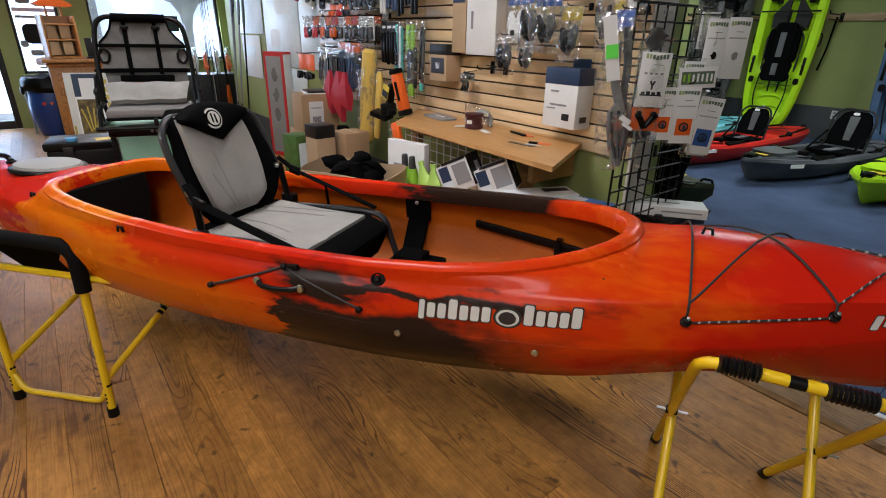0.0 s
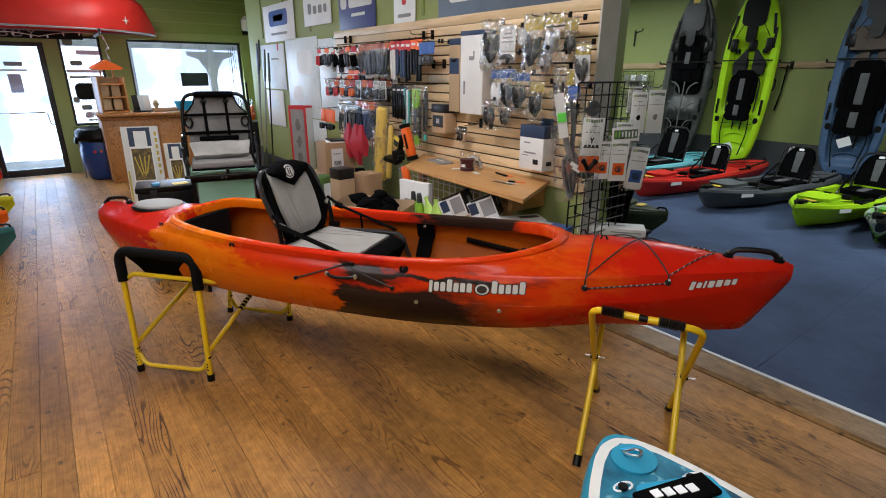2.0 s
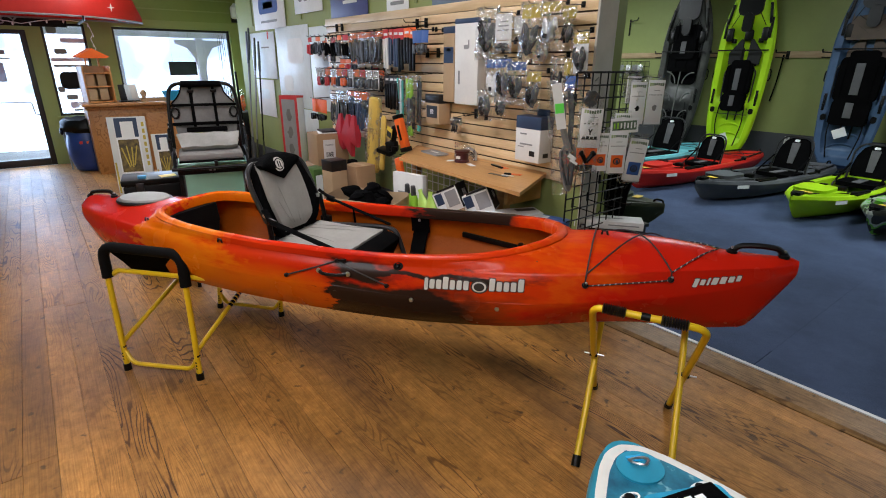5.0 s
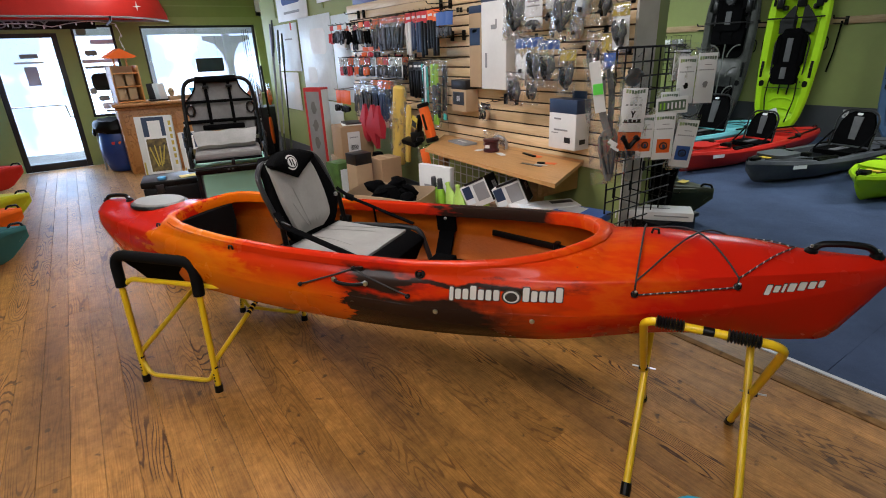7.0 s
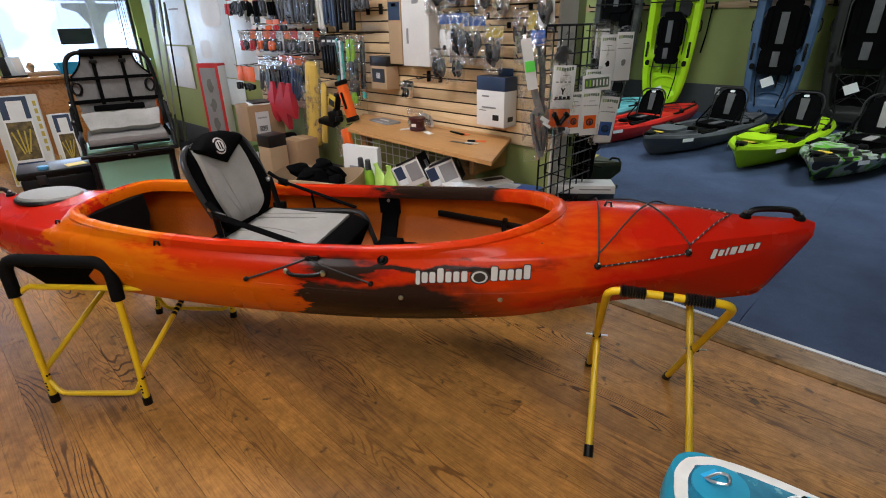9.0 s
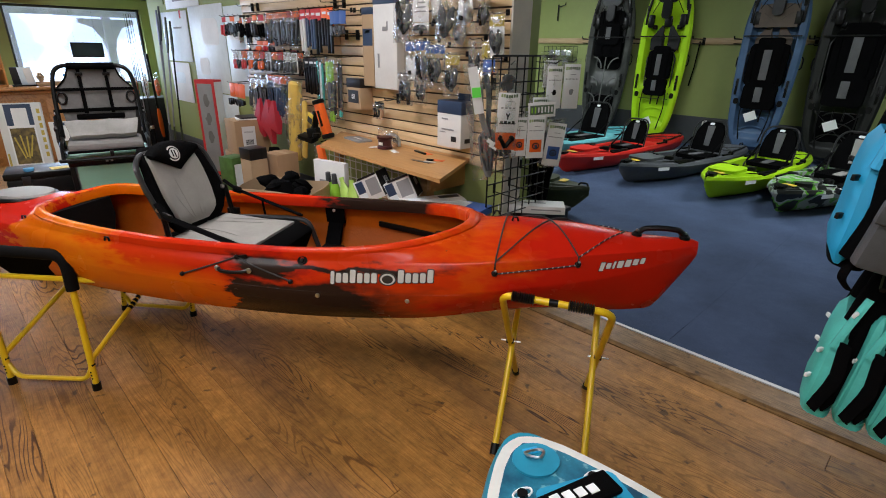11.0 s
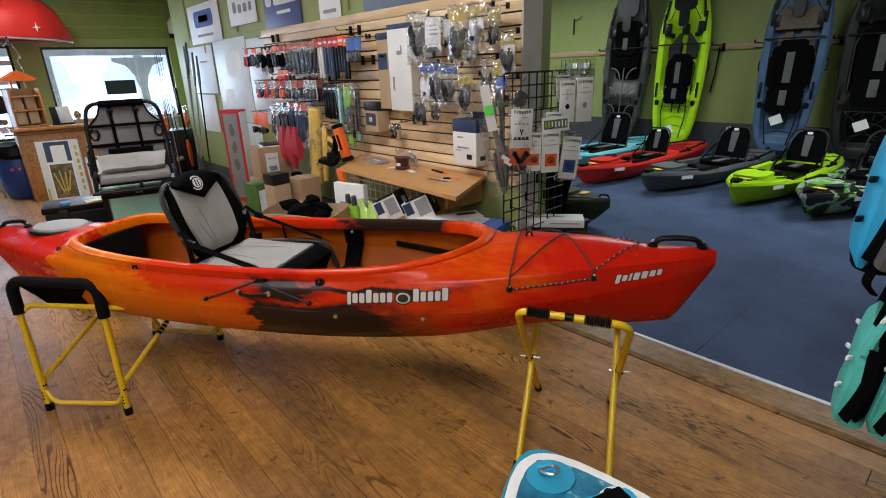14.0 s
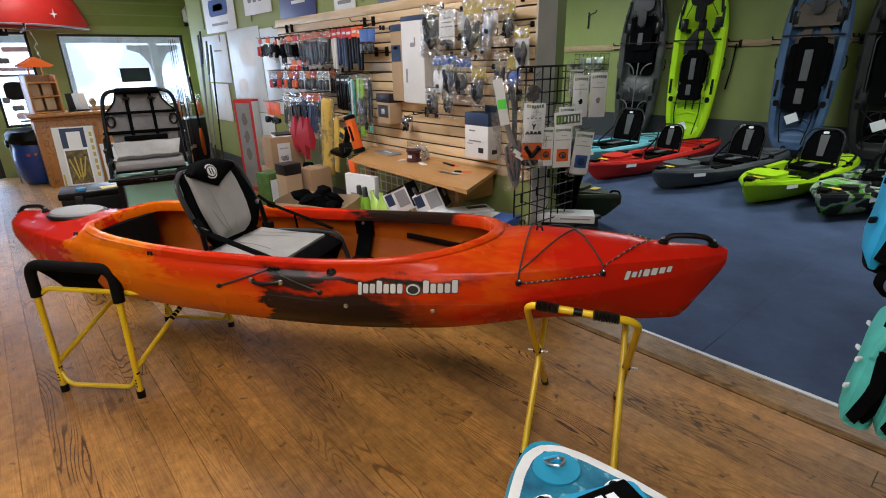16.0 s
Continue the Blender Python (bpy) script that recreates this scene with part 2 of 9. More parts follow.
FLOOR_WOOD = wood("worn_pine_boards", (0.07, 0.024, 0.006), (0.33, 0.145, 0.032), (0.46, 0.222, 0.055), grain=2.5, wear=(0.13, 0.062, 0.025), spread=0.22, crisp=True, rough=0.47, spec=0.26)
STRIP_WOOD = wood("threshold_wood", (0.08, 0.036, 0.012), (0.27, 0.145, 0.052), (0.35, 0.2, 0.08), grain=1.6, wear=(0.17, 0.092, 0.036), spec=0.25)
MAPLE = wood("maple_slats", (0.56, 0.38, 0.2), (0.7, 0.51, 0.29), (0.76, 0.57, 0.35), grain=0.25, rough=0.38)
TABLE_WOOD = wood("table_wood", (0.27, 0.125, 0.04), (0.42, 0.215, 0.075), (0.48, 0.26, 0.1), grain=0.3, rough=0.35)
OAK = wood("counter_wood", (0.28, 0.11, 0.03), (0.5, 0.21, 0.065), (0.56, 0.26, 0.09), grain=0.5, rough=0.35)
RAIL_WOOD = wood("rail_wood", (0.33, 0.2, 0.1), (0.46, 0.32, 0.18), (0.52, 0.38, 0.23), grain=0.5, rough=0.5)
GREEN = mat("green_wall_paint", (0.27, 0.315, 0.105), 0.62, var=0.06, scale=1.3, bump=0.15, bscale=120)
GREEN_DK = mat("green_board_paint", (0.2, 0.245, 0.06), 0.55, var=0.08, scale=1.5, bump=0.15, bscale=90)
GREY_DADO = mat("grey_dado_paint", (0.06, 0.064, 0.07), 0.6, var=0.12, scale=2.0, bump=0.1)
JAMB = mat("beige_jamb_paint", (0.52, 0.49, 0.44), 0.6, var=0.08)
# the ceiling is out of view; its dark tone holds down bounced light
CEIL = mat("ceiling_paint", (0.2, 0.195, 0.18), 0.8, var=0.05)
CARPET = mat("blue_carpet", (0.062, 0.088, 0.156), 0.95, var=0.18, scale=2.2, bump=0.8, bscale=420, spec=0.15)
WHITE_TRIM = mat("white_edge_trim", (0.6, 0.62, 0.64), 0.4, var=0.08)
BLACK_PL = mat("black_plastic", (0.003, 0.003, 0.0034), 0.38, var=0.2, bump=0.05, spec=0.2)
BLACK_FAB = mat("black_fabric", (0.0024, 0.0024, 0.0027), 0.88, var=0.3, bump=0.5, bscale=500, spec=0.035)
GREY_FAB = mat("light_grey_mesh_fabric", (0.3, 0.288, 0.27), 0.9, var=0.08, scale=9, bump=0.6, bscale=600, spec=0.15)
MID_FAB = mat("mid_grey_fabric", (0.17, 0.165, 0.16), 0.9, var=0.12, bump=0.5, bscale=500, spec=0.15)
FOAM = mat("black_foam", (0.0035, 0.0035, 0.0038), 0.8, var=0.2, bump=0.3, bscale=300, spec=0.1)
RUBBER = mat("ribbed_rubber", (0.006, 0.006, 0.0065), 0.36, var=0.2, spec=0.4)
YELLOW = mat("yellow_powder_coat", (0.72, 0.47, 0.012), 0.33, var=0.07, bump=0.03, bscale=200)
STEEL = mat("brushed_steel", (0.55, 0.55, 0.55), 0.3, metal=1.0, var=0.08)
GUN = mat("grey_frame_metal", (0.05, 0.05, 0.053), 0.35, metal=0.6, var=0.15)
BLACK_WIRE = mat("black_wire", (0.004, 0.004, 0.004), 0.45, var=0.1, spec=0.2)
WHITE_WIRE = mat("white_wire", (0.6, 0.6, 0.58), 0.4, var=0.05)
KRAFT = mat("kraft_cardboard", (0.36, 0.225, 0.125), 0.8, var=0.08, scale=3, bump=0.15, bscale=150)
KRAFT_L = mat("pale_cardboard", (0.43, 0.3, 0.18), 0.8, var=0.07, scale=3, bump=0.15)
WHITE_CARD = mat("white_card", (0.68, 0.68, 0.67), 0.55, var=0.05)
GREY_CARD = mat("grey_print", (0.25, 0.25, 0.26), 0.55, var=0.1)
NAVY = mat("navy_card", (0.022, 0.045, 0.10), 0.45, var=0.1)
BLUE_CARD = mat("blue_card", (0.035, 0.10, 0.33), 0.45, var=0.1)
ORANGE = mat("safety_orange", (0.82, 0.13, 0.015), 0.45, var=0.1)
RED = mat("red_print", (0.55, 0.025, 0.03), 0.5, var=0.1)
RED_FAB = mat("red_nylon", (0.42, 0.012, 0.028), 0.6, var=0.15, bump=0.2)
YEL_CARD = mat("yellow_card", (0.7, 0.5, 0.05), 0.5, var=0.08)
YEL_HEAD = mat("mustard_header", (0.48, 0.36, 0.055), 0.5, var=0.12)
YEL_FOAM = mat("yellow_foam", (0.68, 0.45, 0.09), 0.65, var=0.08)
LIME = mat("lime_goods", (0.28, 0.55, 0.04), 0.45, var=0.1)
NEON = mat("neon_sticker", (0.12, 0.75, 0.08), 0.5, var=0.03)
DARK_GOODS = mat("dark_goods", (0.01, 0.01, 0.012), 0.4, var=0.4, scale=20)
GREY_GOODS = mat("grey_goods", (0.05, 0.053, 0.058), 0.4, var=0.5, scale=25)
SILVER_BAG = clear("clear_bag", (0.95, 0.955, 0.96), 0.3, 0.13, 0.8)
GLASS = clear("window_glass", (0.97, 0.98, 1.0), 0.05, 0.02)
MINT = mat("mint_panel", (0.27, 0.56, 0.42), 0.5, var=0.05, scale=2)
PURPLE = mat("porch_timber", (0.82, 0.74, 0.93), 0.6, var=0.1)
BARREL = mat("blue_barrel_plastic", (0.016, 0.05, 0.24), 0.35, var=0.15)
DARK_FRAME = mat("dark_bronze_frame", (0.025, 0.022, 0.022), 0.4, metal=0.3, var=0.15)
PAPER = mat("white_paper", (0.8, 0.81, 0.82), 0.6, var=0.06, scale=3)
TINT_PAPER = mat("pale_blue_sheet", (0.72, 0.79, 0.83), 0.4, var=0.1, scale=2.5)
TURQ = mat("turquoise_nylon", (0.075, 0.48, 0.42), 0.6, var=0.12, scale=9, bump=0.35, bscale=90)
BRIGHT_BLUE = mat("bright_blue_nylon", (0.012, 0.34, 0.62), 0.55, var=0.08, bump=0.2)
PFD_GREY = mat("charcoal_nylon", (0.075, 0.075, 0.08), 0.7, var=0.2, bump=0.4, bscale=200)
OUTSIDE = glow("bright_daylight", (0.66, 0.8, 1.0), 6.0)
_n, _l = OUTSIDE.node_tree.nodes, OUTSIDE.node_tree.links
_nz, _mr = _n.new("ShaderNodeTexNoise"), _n.new("ShaderNodeMapRange")
_nz.inputs["Scale"].default_value, _nz.inputs["Detail"].default_value = 0.9, 3
_mr.inputs[1].default_value, _mr.inputs[2].default_value, _mr.inputs[3].default_value, _mr.inputs[4].default_value = 0.46, 0.6, 0.95, 4.0
_l.new(_n.new("ShaderNodeTexCoord").outputs["Object"], _nz.inputs["Vector"])
_l.new(_nz.outputs[0], _mr.inputs[0])
_l.new(_mr.outputs[0], _n["Principled BSDF"].inputs["Emission Strength"])
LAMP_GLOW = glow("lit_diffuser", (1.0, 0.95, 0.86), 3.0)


# ---- mesh helpers ----
def part(name, bm, material, parent=None, label="", smooth=40.0):
    """Links a bmesh as one mesh object, under its thing or part."""
    me = bpy.data.meshes.new(name)
    bmesh.ops.recalc_face_normals(bm, faces=bm.faces)
    bm.to_mesh(me)
    bm.free()
    for m in material if isinstance(material, (list, tuple)) else [material]:
        me.materials.append(m)
    if smooth:
        me.shade_smooth()
        me.set_sharp_from_angle(angle=radians(smooth))
    ob = new(name, me)
    if parent:
        ob.parent = parent
    if label:
        ob["label"] = label
    return ob


def thing(name, label, category, at=None, group="", kind=""):
    ob = new(name)
    ob.empty_display_size = 0.05
    if at is not None:
        ob.matrix_world = at
    return tagged(ob, label, category, group, kind)


def add_box(bm, size, loc=(0, 0, 0), m=None, bev=0.0, mi=0):
    mx = Matrix.Translation(loc) @ (m if m is not None else Matrix()) @ Matrix.Diagonal((*size, 1))
    r = bmesh.ops.create_cube(bm, size=1.0, matrix=mx)
    faces = {f for v in r["verts"] for f in v.link_faces}
    for f in faces:
        f.material_index = mi
    if bev:
        edges = list({e for f in faces for e in f.edges})
        bmesh.ops.bevel(bm, geom=edges, offset=bev, segments=2, affect="EDGES", profile=0.5)
    return bm


def box(size, loc=(0, 0, 0), m=None, bev=0.0):
    return add_box(bmesh.new(), size, loc, m, bev)


def add_tube(bm, pts, r, seg=8, closed=False, flat=1.0):
    """A round or flattened bar along points."""
    pts = [Vector(p) for p in pts]
    rings, up = [], None
    k = len(pts)
    for i, p in enumerate(pts):
        a = pts[(i - 1) % k] if closed or i else p
        c = pts[(i + 1) % k] if closed or i < k - 1 else p
        d = (c - a).normalized()
        if up is None:
            up = d.orthogonal().normalized() if abs(d.z) > 0.9 else Vector((0, 0, 1))
        side = d.cross(up)
        side = side.normalized() if side.length > 1e-6 else d.orthogonal().normalized()
        up = side.cross(d).normalized()
        ri = r[i] if isinstance(r, (list, tuple)) else r
        rings.append([bm.verts.new(p + side * (ri * math.cos(2 * math.pi * j / seg)) + up * (ri * flat * math.sin(2 * math.pi * j / seg))) for j in range(seg)])
    for i in range(k if closed else k - 1):
        a, b = rings[i], rings[(i + 1) % k]
        for j in range(seg):
            bm.faces.new((a[j], a[(j + 1) % seg], b[(j + 1) % seg], b[j]))
    if not closed:
        bm.faces.new(rings[0][::-1]), bm.faces.new(rings[-1])
    return bm


def tube(pts, r, seg=8, closed=False, flat=1.0):
    return add_tube(bmesh.new(), pts, r, seg, closed, flat)


def bend(pts, rad=0.05, steps=5):
    """Rounds the corners of a broken line."""
    pts = [Vector(p) for p in pts]
    out = [pts[0]]
    for a, b, c in zip(pts, pts[1:], pts[2:]):
        u, w = (a - b), (c - b)
        k = min(rad, u.length * 0.49, w.length * 0.49)
        p, q = b + u.normalized() * k, b + w.normalized() * k
        out += [p.lerp(b, s).lerp(b.lerp(q, s), s) for s in (i / steps for i in range(steps + 1))]
    return out + [pts[-1]]


def loft(rings, closed=True, cap=True, bm=None):
    bm = bm or bmesh.new()
    vs = [[bm.verts.new(p) for p in ring] for ring in rings]
    k = len(vs[0])
    for a, b in zip(vs, vs[1:]):
        for j in range(k if closed else k - 1):
            bm.faces.new((a[j], a[(j + 1) % k], b[(j + 1) % k], b[j]))
    if cap and closed:
        bm.faces.new(vs[0][::-1]), bm.faces.new(vs[-1])
    return bm


def lathe(profile, seg=24, bm=None, at=(0, 0, 0)):
    rings = [[(at[0] + r * math.cos(2 * math.pi * j / seg), at[1] + r * math.sin(2 * math.pi * j / seg), at[2] + z) for j in range(seg)] for r, z in profile]
    return loft(rings, bm=bm)


def curve(table):
    """A smooth function through (x, value) pairs."""
    xs, ys = np.array(table, float).T
    d = np.gradient(ys, xs)

    def at(x):
        x = min(max(x, xs[0]), xs[-1])
        i = min(max(int(np.searchsorted(xs, x)) - 1, 0), len(xs) - 2)
        h = xs[i + 1] - xs[i]
        t = (x - xs[i]) / h
        lo, hi = min(ys[i], ys[i + 1]), max(ys[i], ys[i + 1])
        v = (1 + 2 * t) * (1 - t) ** 2 * ys[i] + t * (1 - t) ** 2 * h * d[i] + t * t * (3 - 2 * t) * ys[i + 1] + t * t * (t - 1) * h * d[i + 1]
        pad = 0.15 * (hi - lo)
        return float(min(max(v, lo - pad), hi + pad))

    return at


def prism(outline, depth, axis="y", loc=(0, 0, 0), bm=None):
    """A flat outline given thickness. axis: the way of the thickness."""
    bm = bm or bmesh.new()
    put = {"y": lambda a, b, c: (a, c, b), "x": lambda a, b, c: (c, a, b), "z": lambda a, b, c: (a, b, c)}[axis]
    rows = [[bm.verts.new(Vector(put(a, b, s)) + Vector(loc)) for a, b in outline] for s in (-depth / 2, depth / 2)]
    k = len(outline)
    bm.faces.new(rows[0][::-1]), bm.faces.new(rows[1])
    for j in range(k):
        bm.faces.new((rows[0][j], rows[0][(j + 1) % k], rows[1][(j + 1) % k], rows[1][j]))
    return bm


def rounded(w, h, r, steps=5, cx=0.0, cy=0.0):
    out = []
    for sx, sy, a in ((1, 1, 0), (-1, 1, 90), (-1, -1, 180), (1, -1, 270)):
        for i in range(steps + 1):
            q = radians(a + 90 * i / steps)
            out.append((cx + sx * (w / 2 - r) + r * math.cos(q), cy + sy * (h / 2 - r) + r * math.sin(q)))
    return out


# ---- the building ----
DOOR_X, BACK_Y = -8.12, 6.95


def slab(name, x0, x1, y0, y1, z0, z1, material, label="", parent=None, bev=0.0):
    ob = part(name, box((x1 - x0, y1 - y0, z1 - z0), ((x0 + x1) / 2, (y0 + y1) / 2, (z0 + z1) / 2), bev=bev), material, parent, smooth=0)
    return ob if parent else tagged(ob, label, name.split("_")[0], kind="structure")


# partition with the slat panels
slab("wall_partition", -6.8, 0.03, 0.0, 0.25, 0.0, 3.1, GREEN, "olive green painted partition wall of the shop")
slab("wall_return", -8.3, -6.8, 0.5, 0.65, 0.0, 3.1, GREEN, "olive green painted wall behind the paddles")
tagged(slab("trim_jamb", 0.03, 0.045, -0.03, 0.155, 0.0, 3.1, JAMB), "beige painted jamb at the partition's end", "trim", kind="structure")
tagged(slab("trim_jamb_green", 0.03, 0.04, 0.155, 0.25, 0.0, 3.1, GREEN_DK), "green painted edge board of the partition", "trim", kind="structure")
tagged(slab("baseboard_partition", -6.8, 0.0, -0.014, 0.0, 0.0, 0.3, GREY_DADO), "dark grey painted skirting of the partition", "baseboard", kind="structure")
for _i, _x in enumerate((-6.1, -5.2, -4.35, -3.1, -1.9, -0.7)):
    slab("batten", _x - 0.022, _x + 0.022, -0.012, 0.0, 2.06, 3.1, GREEN_DK, parent=bpy.data.objects["wall_partition"])

# street wall with door and windows
WALL_OPEN = [(-3.56, -2.68, 0.0, 1.99), (-2.49, -1.93, 0.74, 2.1), (-1.57, 0.26, 0.92, 2.08)]


def wall_with_openings(name, x0, x1, y0, y1, height, openings, material, label):
    """A wall along y, with openings (y0, y1, z0, z1) through it."""
    bm = bmesh.new()
    ys = sorted({y0, y1, *(v for o in openings for v in o[:2])})
    for a, b in zip(ys, ys[1:]):
        mid = (a + b) / 2
        o = next((o for o in openings if o[0] < mid < o[1]), None)
        for z0, z1 in ([(0, height)] if o is None else [(0, o[2]), (o[3], height)]):
            if z1 - z0 > 0.01:
                add_box(bm, (x1 - x0, b - a, z1 - z0), ((x0 + x1) / 2, mid, (z0 + z1) / 2))
    bmesh.ops.remove_doubles(bm, verts=bm.verts, dist=0.0005)
    return tagged(part(name, bm, material, smooth=0), label, "wall", kind="structure")


wall_with_openings("wall_street", DOOR_X - 0.16, DOOR_X, -7.0, 0.65, 3.1, WALL_OPEN, GREEN, "olive green boarded wall with glazed door and windows")
for _z in (2.28, 2.46, 2.64, 2.82, 3.0):
    slab("board", DOOR_X, DOOR_X + 0.01, -6.9, 0.48, _z - 0.075, _z + 0.085, GREEN_DK, parent=bpy.data.objects["wall_street"])
slab("wall_front", DOOR_X - 0.16, 5.2, -7.16, -7.0, 0.0, 3.1, GREEN, "plain olive green wall behind the shop floor")
slab("wall_side", 5.04, 5.2, -7.0, 7.1, 0.0, 3.1, GREEN, "plain olive green side wall")
slab("wall_back", -6.4, 5.04, BACK_Y, BACK_Y + 0.16, 0.0, 3.1, GREEN, "olive green wall behind the upright kayaks")
slab("wall_room_side", -6.4, -6.24, 0.25, BACK_Y, 0.0, 3.1, GREEN, "plain olive green wall of the carpeted room")
tagged(slab("baseboard_back", -6.2, 5.04, BACK_Y - 0.012, BACK_Y, 0.0, 0.5, GREY_DADO), "dark grey painted lower band of the wall", "baseboard", kind="structure")
slab("ceiling", DOOR_X - 0.16, 5.2, -7.16, 7.11, 3.1, 3.2, CEIL, "plain unseen ceiling, kept dark to cut bounced light")
slab("ground", -40, 60, -50, 50, -0.3, -0.12, mat("pale_concrete", (0.42, 0.42, 0.41), 0.9, var=0.12, bump=0.4), "pale concrete ground round the building")
slab("subfloor", DOOR_X - 0.16, 5.2, -7.16, 7.1, -0.12, -0.03, mat("dark_subfloor", (0.02, 0.014, 0.01), 0.9), "dark underfloor below the boards")
tagged(bpy.data.objects["subfloor"], category="floor")

# rail on the back wall
tagged(part("trim_rail", box((11.2, 0.04, 0.1), (-0.6, BACK_Y - 0.02, 1.725), bev=0.004), RAIL_WOOD), "bare wood rail screwed along the wall", "rail", kind="structure")

# threshold and carpet
tagged(part("trim_threshold", prism([(-0.215, -0.03), (-0.215, 0.004), (-0.19, 0.016), (-0.022, 0.02), (-0.022, -0.03)], 4.9, "x", (2.53, 0, 0)), STRIP_WOOD, smooth=0), "worn wooden threshold board beside the carpet", "trim", kind="structure")
tagged(slab("trim_edge", 0.06, 4.98, -0.022, 0.004, -0.03, 0.027, WHITE_TRIM, bev=0.003), "white metal carpet edging strip", "trim", kind="structure")
for _a, _b in ((-6.2, 1.2645), (1.2655, 5.02)):
    slab("carpet", _a, _b, 0.004 if _a > 0 else 0.25, BACK_Y - 0.012, -0.03, 0.02, CARPET, "dark blue low-pile carpet, slightly worn")
slab("carpet", 0.045, 1.262, 0.004, 0.25, -0.03, 0.02, CARPET, "dark blue low-pile carpet, slightly worn")


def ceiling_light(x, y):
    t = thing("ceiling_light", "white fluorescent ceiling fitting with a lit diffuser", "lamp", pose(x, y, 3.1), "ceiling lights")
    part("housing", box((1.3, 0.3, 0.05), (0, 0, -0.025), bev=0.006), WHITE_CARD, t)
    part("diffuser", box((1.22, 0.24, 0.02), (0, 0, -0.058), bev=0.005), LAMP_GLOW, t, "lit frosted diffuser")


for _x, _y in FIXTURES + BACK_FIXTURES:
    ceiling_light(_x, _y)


def window(name, y0, y1, z0, z1, label, bars=()):
    w = thing(name, label, "window", pose(DOOR_X - 0.1, 0, 0), kind="structure")
    f = 0.035
    for n, sy, sz, cy, cz in (("frame_top", y1 - y0, f, (y0 + y1) / 2, z1 - f / 2), ("frame_bottom", y1 - y0, f, (y0 + y1) / 2, z0 + f / 2),
                              ("frame_side", f, z1 - z0 - 2 * f, y0 + f / 2, (z0 + z1) / 2), ("frame_side", f, z1 - z0 - 2 * f, y1 - f / 2, (z0 + z1) / 2)):
        part(n, box((0.06, sy, sz), (0, cy, cz), bev=0.004), DARK_FRAME, w)
    p = part("pane", box((0.006, y1 - y0 - 2 * f, z1 - z0 - 2 * f), (0, (y0 + y1) / 2, (z0 + z1) / 2)), GLASS, w, smooth=0)
    p.visible_shadow = False
    part("sill", box((0.16, y1 - y0 + 0.06, 0.025), (0.12, (y0 + y1) / 2, z0 - 0.01), bev=0.004), GREEN_DK, w)
    return w


window("window_1", *WALL_OPEN[2], "wide shop window, bright daylight outside")
w2 = window("window_2", *WALL_OPEN[1], "narrow side window with stickers and notices")
# stickers and notices on the narrow window
for _n, _y, _z, _w, _h, _m in (("sticker", -2.36, 2.02, 0.13, 0.13, GREY_CARD), ("sticker", -2.1, 1.86, 0.36, 0.07, PURPLE), ("sticker", -2.3, 1.7, 0.16, 0.08, GREY_CARD), ("sticker", -2.2, 1.58, 0.5, 0.05, PURPLE),
                               ("sticker", -2.2, 1.49, 0.46, 0.035, GREY_CARD), ("notice_board", -2.18, 1.27, 0.42, 0.26, BLACK_PL), ("sticker", -2.4, 1.14, 0.09, 0.09, GREY_CARD),
                               ("sticker", -2.28, 1.02, 0.15, 0.08, GREY_CARD), ("sticker", -2.27, 0.9, 0.12, 0.1, PURPLE), ("sticker", -2.15, 0.82, 0.3, 0.03, GREY_CARD)):
    part(_n, prism(rounded(_w, _h, min(_w, _h) * 0.3, 4, _y, _z), 0.003, "x", (0.012, 0, 0)), _m, w2)

GREY_SHEET = mat("lavender_grey_paper", (0.5, 0.5, 0.62), 0.6, var=0.06)
d1 = thing("door_1", "glazed shop door in a dark bronze frame, shut", "door", pose(DOOR_X - 0.06, 0, 0), kind="structure")
_y0, _y1, _zt = -3.56, -2.68, 1.99
for _n, _sy, _sz, _cy, _cz in (("stile", 0.075, _zt, _y0 + 0.037, _zt / 2), ("stile", 0.075, _zt, _y1 - 0.037, _zt / 2), ("top_rail", _y1 - _y0 - 0.15, 0.06, (_y0 + _y1) / 2, _zt - 0.03), ("bottom_rail", _y1 - _y0 - 0.15, 0.11, (_y0 + _y1) / 2, 0.055)):
    part(_n, box((0.07, _sy, _sz), (0, _cy, _cz), bev=0.004), DARK_FRAME, d1)
part("push_bar", tube(bend([(0.05, _y0 + 0.08, 0.97), (0.07, _y0 + 0.1, 0.97), (0.07, _y1 - 0.14, 0.97), (0.07, _y1 - 0.12, 0.78), (0.04, _y1 - 0.08, 0.78)], 0.03), 0.011), STEEL, d1)
_p = part("pane", box((0.006, _y1 - _y0 - 0.15, _zt - 0.17), (0, (_y0 + _y1) / 2, _zt / 2 + 0.025)), GLASS, d1, smooth=0)
_p.visible_shadow = False
for _y, _z, _w, _h, _m in ((-3.09, 1.68, 0.22, 0.06, GREY_CARD), (-3.11, 1.59, 0.36, 0.025, TINT_PAPER), (-3.11, 1.4, 0.16, 0.27, GREY_SHEET)):
    part("notice", prism(rounded(_w, _h, 0.01, 3, _y, _z), 0.003, "x", (0.012, 0, 0)), _m, d1)

